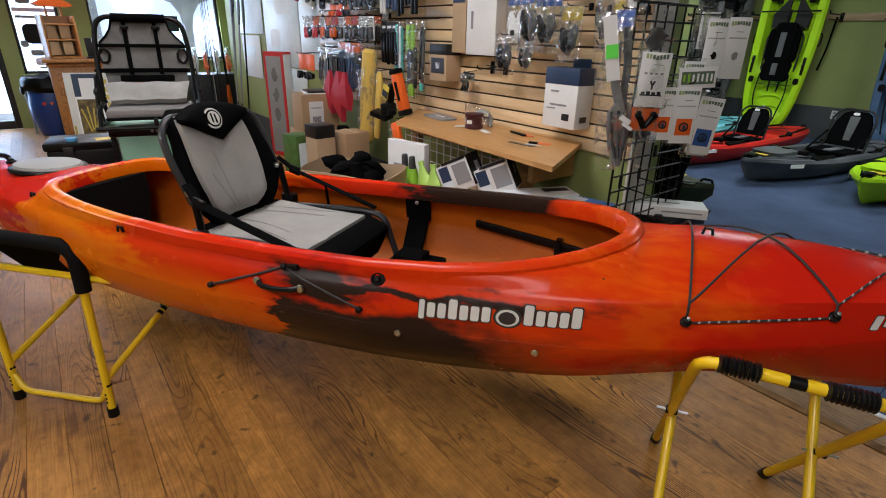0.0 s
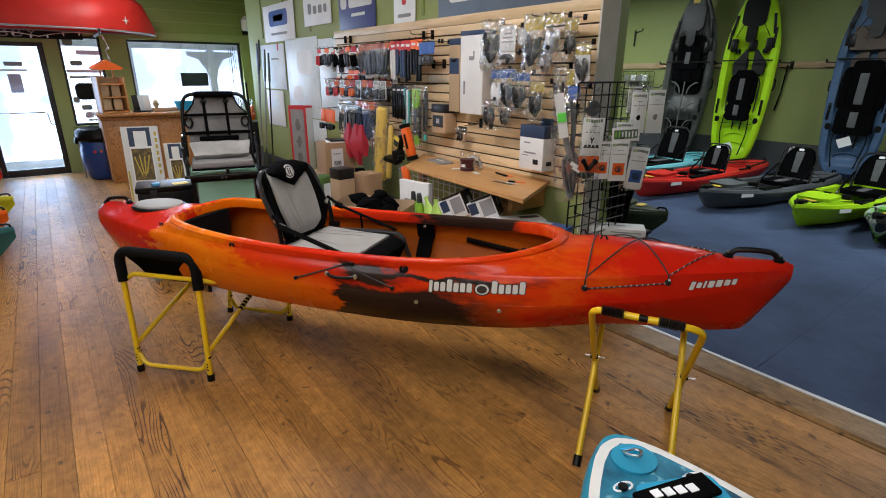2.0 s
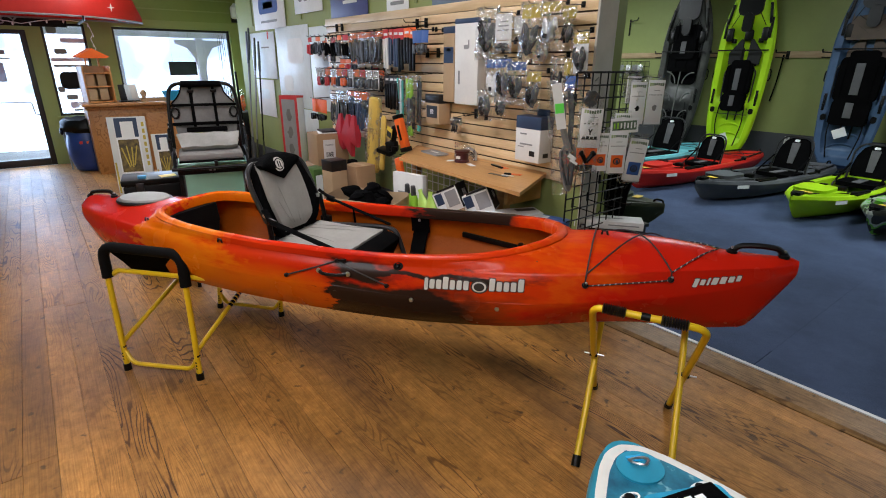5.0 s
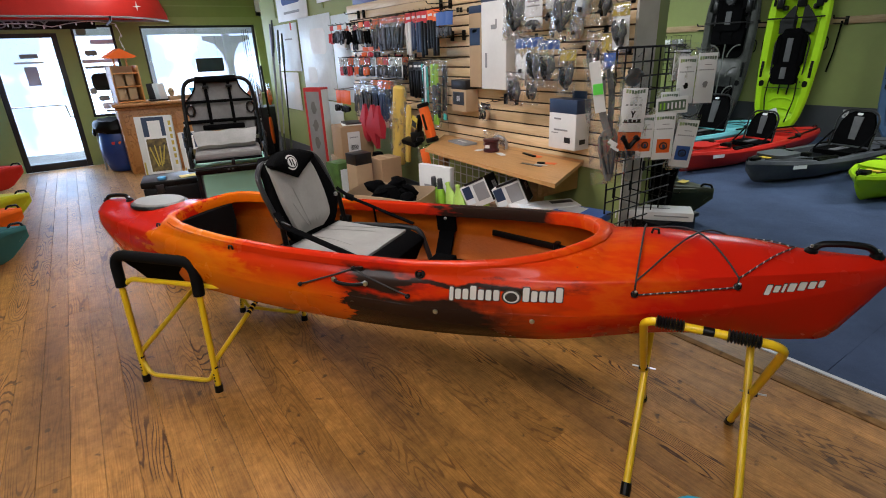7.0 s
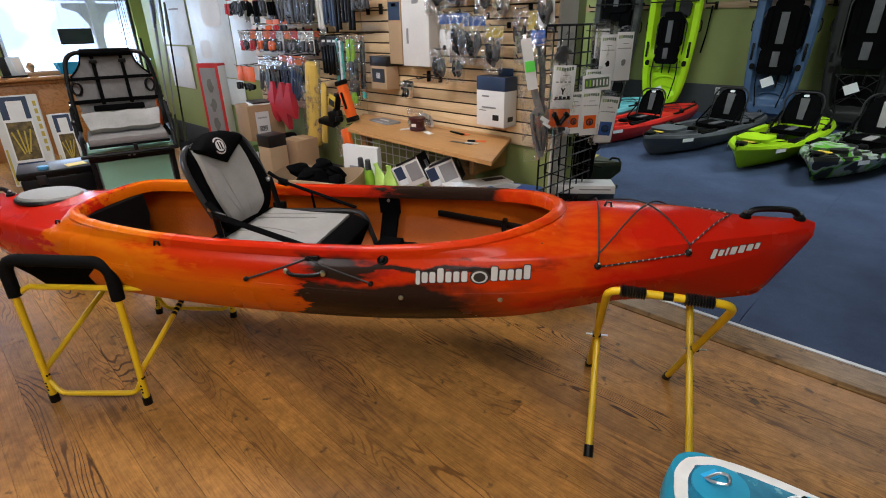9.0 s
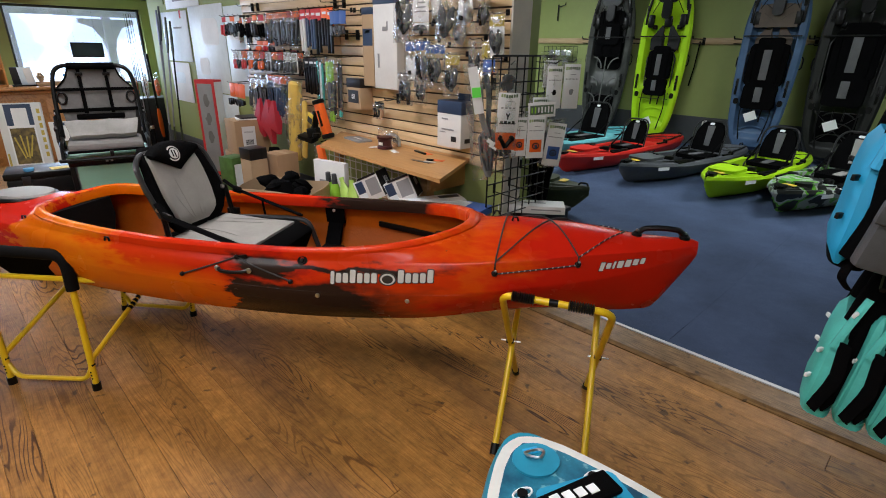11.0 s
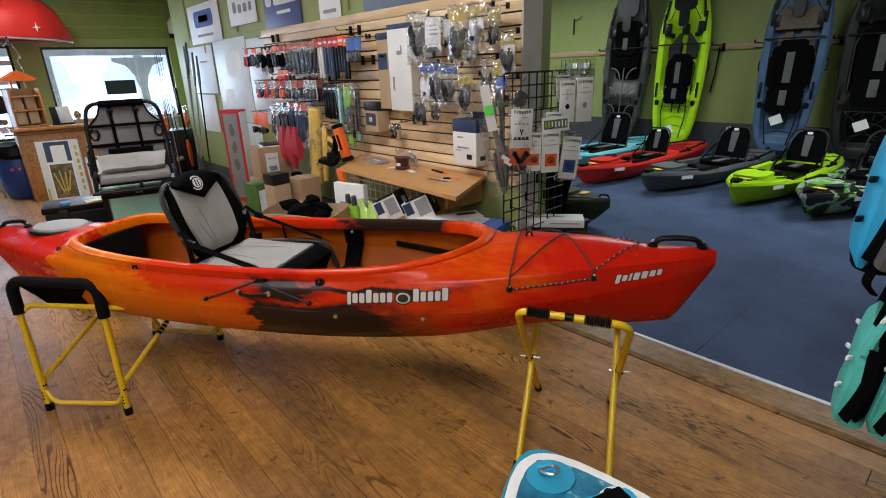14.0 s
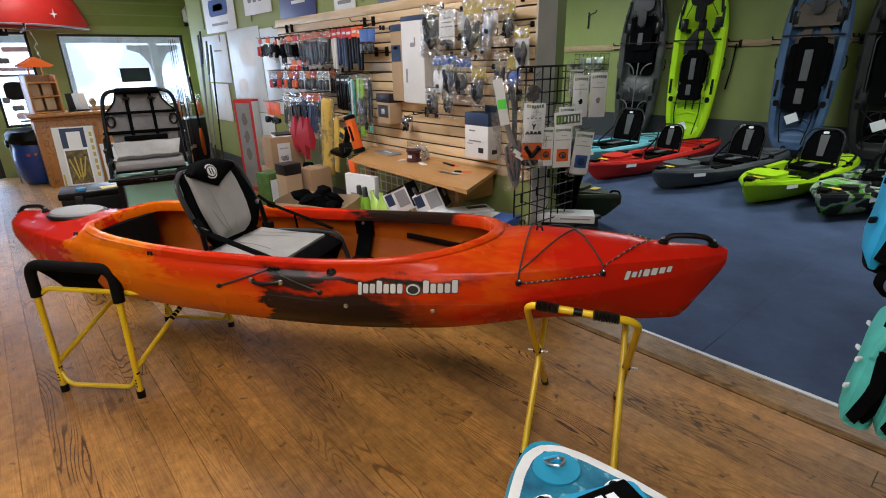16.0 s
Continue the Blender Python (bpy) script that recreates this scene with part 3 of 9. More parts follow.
# the bright street outside
bd = tagged(part("backdrop", box((0.05, 26, 12), (-11, -2, 5.0)), OUTSIDE, smooth=0), "overexposed bright street beyond the glass", "backdrop", kind="structure")
porch = thing("porch_post", "painted timber porch post with curved brackets outside", "post", pose(-9.9, 0.15, -0.12))
part("post", box((0.14, 0.14, 2.9), (0, 0, 1.45), bev=0.01), PURPLE, porch)
for _s in (-1, 1):
    part("bracket", prism([(0.07 * _s, 1.5), (0.12 * _s, 1.75), (0.24 * _s, 1.94), (0.46 * _s, 2.02), (0.46 * _s, 2.09), (0.07 * _s, 2.09)], 0.08, "x"), PURPLE, porch)
part("beam", box((0.16, 5.5, 0.34), (0, -1.6, 2.3), bev=0.01), PURPLE, porch)
part("post", box((0.14, 0.14, 2.2), (0, -1.5, 1.1), bev=0.01), PURPLE, porch)


# ---- the red and orange kayak on its stands ----
KAYAK_AT = pose(-1.768, -2.755, 0, 0, 0, 31.3)
half_beam = curve([(0.115, 0.012), (0.15, 0.05), (0.22, 0.095), (0.4, 0.18), (0.65, 0.258), (1.0, 0.335), (1.5, 0.397), (2.0, 0.418), (2.5, 0.405), (2.85, 0.352), (3.16, 0.283), (3.455, 0.196), (3.7, 0.105), (3.82, 0.05), (3.885, 0.014)])
keel_z = curve([(0.115, 0.67), (0.15, 0.62), (0.27, 0.54), (0.45, 0.482), (0.7, 0.464), (1.0, 0.452), (1.5, 0.45), (2.0, 0.462), (2.5, 0.489), (3.0, 0.527), (3.4, 0.565), (3.7, 0.598), (3.75, 0.612), (3.82, 0.72), (3.885, 0.835)])
beam_z = curve([(0.115, 0.71), (0.4, 0.69), (1.0, 0.672), (2.0, 0.675), (2.85, 0.7), (3.2, 0.735), (3.6, 0.79), (3.885, 0.86)])
edge_z = curve([(0.115, 0.742), (0.4, 0.765), (0.97, 0.782), (1.53, 0.786), (2.2, 0.795), (2.97, 0.832), (3.2, 0.845), (3.6, 0.872), (3.885, 0.885)])
ridge_z = curve([(0.115, 0.75), (0.16, 0.782), (0.4, 0.806), (0.8, 0.83), (0.95, 0.838), (3.05, 0.9), (3.2, 0.925), (3.45, 0.925), (3.67, 0.905), (3.8, 0.908), (3.86, 0.91), (3.885, 0.9)])
rim_z = curve([(0.94, 0.838), (1.1, 0.824), (1.4, 0.81), (2.0, 0.815), (2.5, 0.835), (2.8, 0.862), (3.06, 0.902)])
RIM = [(0.945, 0.0), (0.95, 0.1), (0.965, 0.18), (0.99, 0.23), (1.04, 0.272), (1.12, 0.302), (1.25, 0.328), (1.5, 0.358), (1.8, 0.378), (2.1, 0.382), (2.4, 0.374), (2.6, 0.352), (2.75, 0.316), (2.86, 0.266), (2.94, 0.21), (3.0, 0.145), (3.035, 0.08), (3.048, 0.0)]


def rim_half(s):
    if not 0.945 < s < 3.048:
        return 0.0
    xs, ys = zip(*RIM)
    return float(np.interp(s, xs, ys))


def kayak_paint():
    """Roto-moulded plastic: red ends, orange quarters, a dark smear amidships, blended raggedly."""
    m = mat("red_orange_plastic", (0.6, 0.03, 0.01), 0.26, var=0.05, bump=0.1, bscale=38, spec=0.13)
    n, l = m.node_tree.nodes, m.node_tree.links
    b = n["Principled BSDF"]
    co = n.new("ShaderNodeTexCoord")
    sep = n.new("ShaderNodeSeparateXYZ")
    l.new(co.outputs["Object"], sep.inputs[0])

    def math_node(op, a, c, clamp=False):
        q = n.new("ShaderNodeMath")
        q.operation, q.use_clamp = op, clamp
        for i, v in enumerate((a, c)):
            if isinstance(v, (int, float)):
                q.inputs[i].default_value = v
            else:
                l.new(v, q.inputs[i])
        return q.outputs[0]

    def noise_node(scale, stretch, detail=4):
        mp, t = n.new("ShaderNodeMapping"), n.new("ShaderNodeTexNoise")
        mp.inputs["Scale"].default_value = stretch
        l.new(co.outputs["Object"], mp.inputs["Vector"])
        l.new(mp.outputs[0], t.inputs["Vector"])
        t.inputs["Scale"].default_value, t.inputs["Detail"].default_value = scale, detail
        return math_node("SUBTRACT", t.outputs[0], 0.5)

    n1, n2, n3 = noise_node(2.2, (1, 2.5, 3)), noise_node(6, (0.9, 1.8, 2.2), 7), noise_node(26, (0.6, 1.8, 2.2), 6)
    s = math_node("ADD", math_node("ADD", sep.outputs[0], math_node("MULTIPLY", n1, 0.62)), math_node("ADD", math_node("MULTIPLY", n2, 0.62), math_node("MULTIPLY", n3, 0.4)))
    s01 = math_node("MULTIPLY", s, 0.25)

    def ramp(stops):
        r = n.new("ShaderNodeValToRGB")
        e = r.color_ramp.elements
        while len(e) < len(stops):
            e.new(0.5)
        for q, (p, c) in zip(e, stops):
            q.position, q.color = p / 4, rgba(c)
        l.new(s01, r.inputs[0])
        return r.outputs[0]

    R, O, RO, Y = (0.47, 0.012, 0.004), (0.61, 0.105, 0.002), (0.53, 0.032, 0.003), (0.64, 0.152, 0.003)
    upper = ramp([(0.92, R), (0.98, O), (1.35, Y), (1.5, O), (1.6, RO), (2.3, R), (2.55, RO), (2.85, RO), (2.98, (0.57, 0.062, 0.003)), (3.12, RO), (3.3, R)])
    lower = ramp([(0.92, R), (0.98, O), (1.3, Y), (2.05, O), (2.3, RO), (2.8, (0.57, 0.066, 0.003)), (2.98, RO), (3.15, R), (3.6, R)])
    zz = math_node("ADD", sep.outputs[2], math_node("MULTIPLY", n1, 0.1))
    mask = n.new("ShaderNodeMapRange")
    mask.inputs[1].default_value, mask.inputs[2].default_value = 0.66, 0.73
    l.new(zz, mask.inputs[0])
    mx = n.new("ShaderNodeMix")
    mx.data_type = "RGBA"
    l.new(mask.outputs[0], mx.inputs[0])
    l.new(lower, mx.inputs[6])
    l.new(upper, mx.inputs[7])

    def band(v, a, c, soft):
        """1 between a and c, 0 outside."""
        up = math_node("DIVIDE", math_node("SUBTRACT", v, a), soft, True)
        dn = math_node("DIVIDE", math_node("SUBTRACT", c, v), soft, True)
        return math_node("MULTIPLY", up, dn)

    rag = math_node("ADD", math_node("ADD", sep.outputs[0], math_node("MULTIPLY", n2, 0.3)), math_node("MULTIPLY", n3, 0.3))
    zr = math_node("ADD", sep.outputs[2], math_node("MULTIPLY", n2, 0.16))
    fade = math_node("MULTIPLY", math_node("DIVIDE", math_node("SUBTRACT", rag, 2.11), 0.06, True), math_node("DIVIDE", math_node("SUBTRACT", 2.95, rag), 0.42, True))
    low = math_node("MULTIPLY", fade, band(zr, 0.3, 0.748, 0.045))
    side = math_node("MULTIPLY", band(rag, 2.2, 3.0, 0.16), band(zr, 0.774, 0.812, 0.014))
    blot = math_node("MULTIPLY", band(rag, 2.1, 2.5, 0.12), band(zr, 0.735, 0.83, 0.03))
    side = math_node("MAXIMUM", side, math_node("MULTIPLY", blot, 0.7))
    far = math_node("MULTIPLY", band(rag, 2.12, 2.92, 0.22), band(math_node("ADD", sep.outputs[1], math_node("MULTIPLY", n2, 0.1)), 0.25, 0.6, 0.03))
    dark = math_node("MAXIMUM", math_node("MAXIMUM", low, side), math_node("MULTIPLY", far, 0.95))
    dark = math_node("MULTIPLY", dark, math_node("ADD", 1.6, math_node("ADD", math_node("MULTIPLY", n3, 1.3), math_node("MULTIPLY", n2, 1.6))), True)
    m2 = n.new("ShaderNodeMix")
    m2.data_type = "RGBA"
    m2.inputs[7].default_value = (0.022, 0.011, 0.008, 1)
    l.new(dark, m2.inputs[0])
    l.new(mx.outputs[2], m2.inputs[6])
    l.new(m2.outputs[2], b.inputs["Base Color"])
    return m


KAYAK_RED = kayak_paint()
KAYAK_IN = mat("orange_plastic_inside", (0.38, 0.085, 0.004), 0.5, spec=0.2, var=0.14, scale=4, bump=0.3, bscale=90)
HATCH_GREY = mat("grey_hatch_rubber", (0.27, 0.265, 0.255), 0.6, var=0.07, bump=0.1)
SEAM = mat("grey_seam", (0.25, 0.24, 0.225), 0.9)
LETTER = mat("silver_lettering", (0.58, 0.56, 0.53), 0.4, var=0.04)
LETTER_EDGE = mat("dark_letter_outline", (0.02, 0.014, 0.012), 0.5)
def flecked_line():
    """Black line with pale flecks along it."""
    m = mat("flecked_line", (0.012, 0.012, 0.012), 0.7)
    n, l = m.node_tree.nodes, m.node_tree.links
    co, w, r = n.new("ShaderNodeTexCoord"), n.new("ShaderNodeTexWave"), n.new("ShaderNodeValToRGB")
    w.inputs["Scale"].default_value = 16.0
    l.new(co.outputs["Object"], w.inputs["Vector"])
    l.new(w.outputs[1], r.inputs[0])
    e = r.color_ramp.elements
    r.color_ramp.interpolation = "CONSTANT"
    e[0].color, e[1].position, e[1].color = (0.01, 0.01, 0.01, 1), 0.84, (0.34, 0.33, 0.31, 1)
    l.new(r.outputs[0], n["Principled BSDF"].inputs["Base Color"])
    return m


FLECKED = flecked_line()
CORD = mat("black_cord", (0.015, 0.014, 0.014), 0.7, var=0.4, scale=120)


def hull_half(s, shrink=0.0):
    """Half of a cross-section from keel to the deck's inner edge, as (lateral, height)."""
    b, k, g, e = half_beam(s) - shrink, keel_z(s) + shrink, beam_z(s), edge_z(s)
    g = min(max(g, k + 0.02), e - 0.02)
    v = min(1.0, max(0.0, (s - 2.85) / 0.5))
    v = max(v * v * (3 - 2 * v), min(1.0, max(0.0, (0.75 - s) / 0.5)) * 0.6)

    def mixed(u, w):
        return (u + (w - u) * v) * b

    out = [(0, k), (mixed(0.3, 0.14), k + 0.004), (mixed(0.58, 0.3), k + 0.02 * min(1, b / 0.2)), (mixed(0.8, 0.55), k + 0.3 * (g - k)), (mixed(0.93, 0.8), k + 0.66 * (g - k)), (0.995 * b, g - 0.006), (b, g + 0.004)]
    return out + [(mixed(0.985, 0.965), g + 0.5 * (e - g)), (mixed(0.955, 0.93), e - 0.012), (0.915 * b, e)]


def deck_half(s):
    b, e = half_beam(s) * 0.915, edge_z(s)
    w = rim_half(s)
    top = rim_z(s) if w > 0 else ridge_z(s)
    w = min(w, b * 0.985)
    return [(b + (w - b) * q, e + (top - e) * math.sin(q * math.pi / 2) ** 1.1) for q in (0.15, 0.35, 0.6, 0.82, 1.0)]


def build_kayak():
    k = thing("kayak", "glossy red and orange kayak with dark smear, on yellow stands", "kayak", KAYAK_AT)
    st = sorted({*np.linspace(0.115, 0.5, 12).round(3), *np.linspace(0.5, 3.6, 60).round(3), *np.linspace(3.6, 3.885, 12).round(3), *(p[0] for p in RIM), 0.9451, 3.0479})
    bm = bmesh.new()
    for side in (-1, 1):
        rows = [[bm.verts.new((s, side * y, z)) for y, z in hull_half(s) + deck_half(s)] for s in st]
        for a, c in zip(rows, rows[1:]):
            for j in range(len(a) - 1):
                bm.faces.new((a[j], a[j + 1], c[j + 1], c[j]))
        for r in (rows[0], rows[-1]):
            bm.faces.new(r)
    bmesh.ops.remove_doubles(bm, verts=bm.verts, dist=0.0008)
    hull = part("hull", bm, KAYAK_RED, k, smooth=50)
    # inside of the shell
    bm = bmesh.new()
    ins = np.linspace(0.45, 3.55, 48)
    rows = []
    for s in ins:
        h = hull_half(s, 0.014)[:-1]
        rows.append([bm.verts.new((s, y, z)) for y, z in [(-y, z) for y, z in h[:0:-1]] + h])
    for a, c in zip(rows, rows[1:]):
        for j in range(len(a) - 1):
            bm.faces.new((a[j], a[j + 1], c[j + 1], c[j]))
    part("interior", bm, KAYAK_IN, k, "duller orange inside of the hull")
    # coaming: a raised rounded lip
    path = [(s, w) for s, w in RIM]
    loop = [(s, -w) for s, w in path] + [(s, w) for s, w in path[::-1][1:-1]]
    dense = []
    for i, p in enumerate(loop):
        q = loop[(i + 1) % len(loop)]
        dense += [(p[0] + (q[0] - p[0]) * t, p[1] + (q[1] - p[1]) * t) for t in (0, 0.25, 0.5, 0.75)]
    bm = bmesh.new()
    rings = []
    for i, (s, w) in enumerate(dense):
        a, c = dense[i - 2], dense[(i + 2) % len(dense)]
        tx, ty = c[0] - a[0], c[1] - a[1]
        q = math.hypot(tx, ty)
        nx, ny = -ty / q, tx / q  # towards the inside
        z = rim_z(s)
        prof = [(-0.006, -0.02), (-0.004, 0.006), (0.006, 0.016), (0.026, 0.018), (0.04, 0.012), (0.046, -0.004), (0.046, -0.035), (0.04, -0.036), (0.034, -0.01), (0.02, -0.012)]
        rings.append([bm.verts.new((s + nx * o, w + ny * o, z + h)) for o, h in prof])
    for i in range(len(rings)):
        a, c = rings[i], rings[(i + 1) % len(rings)]
        for j in range(len(a)):
            bm.faces.new((a[j], a[(j + 1) % len(a)], c[(j + 1) % len(a)], c[j]))
    part("coaming", bm, KAYAK_RED, k)
    return k, hull


kayak, kayak_hull = build_kayak()


def on_hull(s, z, out=0.0):
    """Near-side place on the hull at a height: lateral is negative."""
    prof = hull_half(s) + deck_half(s)
    for (y0, z0), (y1, z1) in zip(prof[3:], prof[4:]):
        if z0 <= z <= z1 and z1 > z0:
            y = y0 + (y1 - y0) * (z - z0) / (z1 - z0)
            return Vector((s, -(y + out), z))
    return Vector((s, -(half_beam(s) + out), z))


def kayak_fittings(k):
    # hatch lid on the stern deck
    bm = loft([[(0.64 + a * 0.152, b * 0.108, 0.812 + 0.012 * (0.64 + a * 0.152 - 0.5) + h) for a, b in ((math.cos(q) * f, math.sin(q) * f) for q in np.linspace(0, 2 * math.pi, 33)[:-1])] for f, h in ((1, 0.0), (1.03, 0.012), (0.98, 0.022), (0.7, 0.027), (0.2, 0.029))])
    hatch = part("hatch", bm, HATCH_GREY, k, "oval grey rubber hatch lid")
    part("hatch_rim", tube([(0.64 + 0.162 * math.cos(q), 0.118 * math.sin(q), 0.815 + 0.002 * math.cos(q)) for q in np.linspace(0, 2 * math.pi, 40)[:-1]], 0.011, 6, True), BLACK_PL, hatch)
    # carry handles at both ends
    for x0, x1, z0, z1 in ((0.185, 0.39, 0.79, 0.808), (3.665, 3.835, 0.904, 0.908)):
        mid = (x0 + x1) / 2
        h = part("end_handle", tube(bend([(x0, 0, z0 + 0.004), (x0 + 0.02, 0, z0 + 0.03), (mid, 0, (z0 + z1) / 2 + 0.036), (x1 - 0.02, 0, z1 + 0.03), (x1, 0, z1 + 0.004)], 0.06), 0.011, 8), BLACK_PL, k, "moulded black carry handle")
        for x, z in ((x0, z0), (x1, z1)):
            part("anchor", lathe([(0.02, 0.0), (0.02, 0.01), (0.012, 0.016), (0.012, 0.02)], 10, at=(x, 0, z - 0.002)), BLACK_PL, h)
            part("bolt", lathe([(0.006, 0.018), (0.006, 0.024), (0.003, 0.026)], 8, at=(x, 0, z)), STEEL, h)
    # side handle, outlet plug, bolts
    a, b = on_hull(2.095, 0.752, 0.005), on_hull(2.235, 0.756, 0.005)
    sh = part("side_handle", tube(bend([a, a + Vector((0.02, -0.02, -0.004)), (a + b) / 2 + Vector((0, -0.024, -0.006)), b + Vector((-0.02, -0.018, -0.003)), b], 0.03), 0.0075, 8), BLACK_PL, k, "black grab handle on the hull's side")
    for p in (a, b):
        part("bolt", lathe([(0.011, 0), (0.011, 0.006), (0.006, 0.009)], 10), STEEL, sh).matrix_local = Matrix.Translation(p) @ pose(0, -0.004, 0, 90)
    for s, z in ((2.512, 0.682), (2.849, 0.676)):
        p = on_hull(s, z, 0.0)
        part("hull_bolt", lathe([(0.009, 0), (0.009, 0.005), (0.004, 0.008)], 10), STEEL, k).matrix_local = Matrix.Translation(p) @ pose(0, 0, 0, 92)
    p = on_hull(2.445, 0.806, 0.0)
    clip = part("cleat", lathe([(0.02, -0.004), (0.02, 0.005), (0.014, 0.009), (0.01, 0.004), (0.005, 0.01)], 16), BLACK_PL, k)
    clip.matrix_local = Matrix.Translation(p) @ pose(0, 0, 0, 60)
    # cords on the side
    eye = [on_hull(1.93, 0.708, 0.005), on_hull(2.17, 0.797, 0.006), on_hull(2.24, 0.8, 0.006), on_hull(2.41, 0.732, 0.006)]
    for (s0, z0), (s1, z1), r in (((1.93, 0.708), (2.17, 0.797), 0.0036), ((2.17, 0.797), (2.41, 0.732), 0.003)):
        part("bungee", tube([on_hull(s0 + (s1 - s0) * i / 8, z0 + (z1 - z0) * i / 8, 0.007) for i in range(9)], r, 6), CORD, k)
    for p in (eye[0], eye[3], eye[1]):
        part("cord_end", lathe([(0.009, 0), (0.009, 0.01), (0.005, 0.014)], 8), BLACK_PL, k).matrix_local = Matrix.Translation(p) @ pose(0, 0, 0, 90)
    part("strap_tab", box((0.045, 0.012, 0.016), on_hull(2.19, 0.797, 0.006), pose(0, 0, 0, 0, -10), bev=0.003), BLACK_PL, k)
    # deck loops
    for s, y, z in ((0.968, -0.272, 0.803), (1.533, -0.372, 0.792), (2.968, -0.253, 0.845), (3.09, 0.235, 0.868), (0.97, 0.27, 0.803), (3.2, -0.02, 0.928)):
        part("deck_loop", tube([(s - 0.012, y, z - 0.004), (s - 0.008, y, z + 0.012), (s + 0.008, y, z + 0.012), (s + 0.012, y, z - 0.004)], 0.0045, 6), BLACK_PL, k)
    # bow bungees over the foredeck
    L1, L2 = on_hull(3.163, 0.797, 0.004), on_hull(3.455, 0.832, 0.004)
    R1, R2 = (Vector((p.x, -p.y, p.z)) for p in (L1, L2))
    tip = Vector((3.62, 0.0, 0.916))

    def over(p, q, lift=0.014, steps=14):
        out = []
        for i in range(steps + 1):
            v = p.lerp(q, i / steps)
            b = half_beam(v.x) * 0.915
            t = min(1, abs(v.y) / b)
            q2 = min(1.0, max(0.0, 1 - t))
            z = edge_z(v.x) + (ridge_z(v.x) - edge_z(v.x)) * math.sin(q2 * math.pi / 2) ** 1.1
            out.append((v.x, v.y, max(z, edge_z(v.x)) + lift * (0.4 if i in (0, steps) else 1) - 0.004))
        def shoulder(v):
            if abs(v.y) < 0.02:
                return []
            e = edge_z(v.x)
            run = [on_hull(v.x, v.z + (e - 0.004 - v.z) * k / 3, 0.007) for k in range(4)]
            return [(w.x, math.copysign(w.y, v.y), w.z + 0.003) for w in run]

        return shoulder(p) + out[1:-1] + (shoulder(q)[::-1] or [tuple(q)])

    for p, q in ((L1, R1), (L1, R2), (L2, R1)):
        part("deck_bungee", tube(over(p, q), 0.003, 6), CORD, k)
    for p, q in ((L2, tip), (R2, tip)):
        part("perimeter_line", tube(over(p, q, 0.008), 0.0026, 6), FLECKED, k, "dark flecked perimeter line")
    for f in (-1, 1):
        run = [on_hull(L1.x + (L2.x - L1.x) * i / 10, L1.z + (L2.z - L1.z) * i / 10, 0.006) for i in range(11)]
        part("perimeter_line", tube([(v.x, -f * v.y, v.z) for v in run], 0.0026, 6), FLECKED, k, "dark flecked perimeter line")
    # fine moulded crease along both sides
    for f in (-1, 1):
        run = [on_hull(v, 0.694 + 0.025 * max(0.0, v - 2.4), 0.0) for v in np.linspace(1.2, 3.3, 40)]
        part("crease", tube([(v.x, -f * v.y, v.z) for v in run], 0.0007, 5), KAYAK_RED, k)
    for p in (L1, L2, R1, R2):
        part("eyelet", lathe([(0.012, -0.004), (0.012, 0.003), (0.007, 0.006), (0.006, 0.012), (0.003, 0.014)], 10), BLACK_PL, k).matrix_local = Matrix.Translation(p + Vector((0, 0, 0.002))) @ pose(0, 0, 0, 45 if p.y < 0 else -45)
    for p in (L1, L2):
        part("eyelet_bolt", lathe([(0.0045, 0.0), (0.0045, 0.004), (0.002, 0.006)], 8), STEEL, k).matrix_local = Matrix.Translation(p + Vector((0.004, -0.004, 0.012))) @ pose(0, 0, 0, 45)
    # brand marks as plain shapes: a row of upright bars with an oval between
    random.seed(4)
    s = 2.565
    for row, widths in ((0, [0.014, 0.02, 0.02, 0.021, 0.02, 0.02, 0.02]), (1, [0.021, 0.02, 0.02, 0.02, 0.021])):
        for i, w in enumerate(widths):
            hgt = 0.048 if (row, i) in ((0, 0), (0, 3), (1, 0), (1, 4)) else 0.036
            lift = 0.006 if hgt > 0.04 and (row, i) not in ((0, 0), (1, 2)) else 0
            z = 0.746 + 0.05 * (s - 2.565) + lift
            for m, grow, out in ((LETTER_EDGE, 0.0028, 0.0015), (LETTER, 0.0, 0.003)):
                bm = bmesh.new()
                ring = []
                for a, c in rounded(w + grow * 2, hgt + grow * 2, 0.005, 2):
                    ring.append(bm.verts.new(on_hull(s + w / 2 + a, z + 0.012 + c, out)))
                bm.faces.new(ring)
                r = bmesh.ops.extrude_face_region(bm, geom=bm.faces[:])
                for v in [q for q in r["geom"] if isinstance(q, bmesh.types.BMVert)]:
                    v.co.y -= 0.0012
                part("mark", bm, m, k, smooth=0)
            s += w + 0.0065
        if row == 0:
            c = s + 0.034
            for m, f, out in ((LETTER_EDGE, 1.0, 0.002), (LETTER, 0.8, 0.0035), (LETTER_EDGE, 0.6, 0.005)):
                bm = bmesh.new()
                vs = [bm.verts.new(on_hull(c + 0.034 * f * math.cos(q), 0.764 + 0.026 * f * math.sin(q), out)) for q in np.linspace(0, 2 * math.pi, 25)[:-1]]
                bm.faces.new(vs)
                part("emblem", bm, m, k, smooth=0)
            s += 0.072
    # model mark near the bow
    s = 3.535
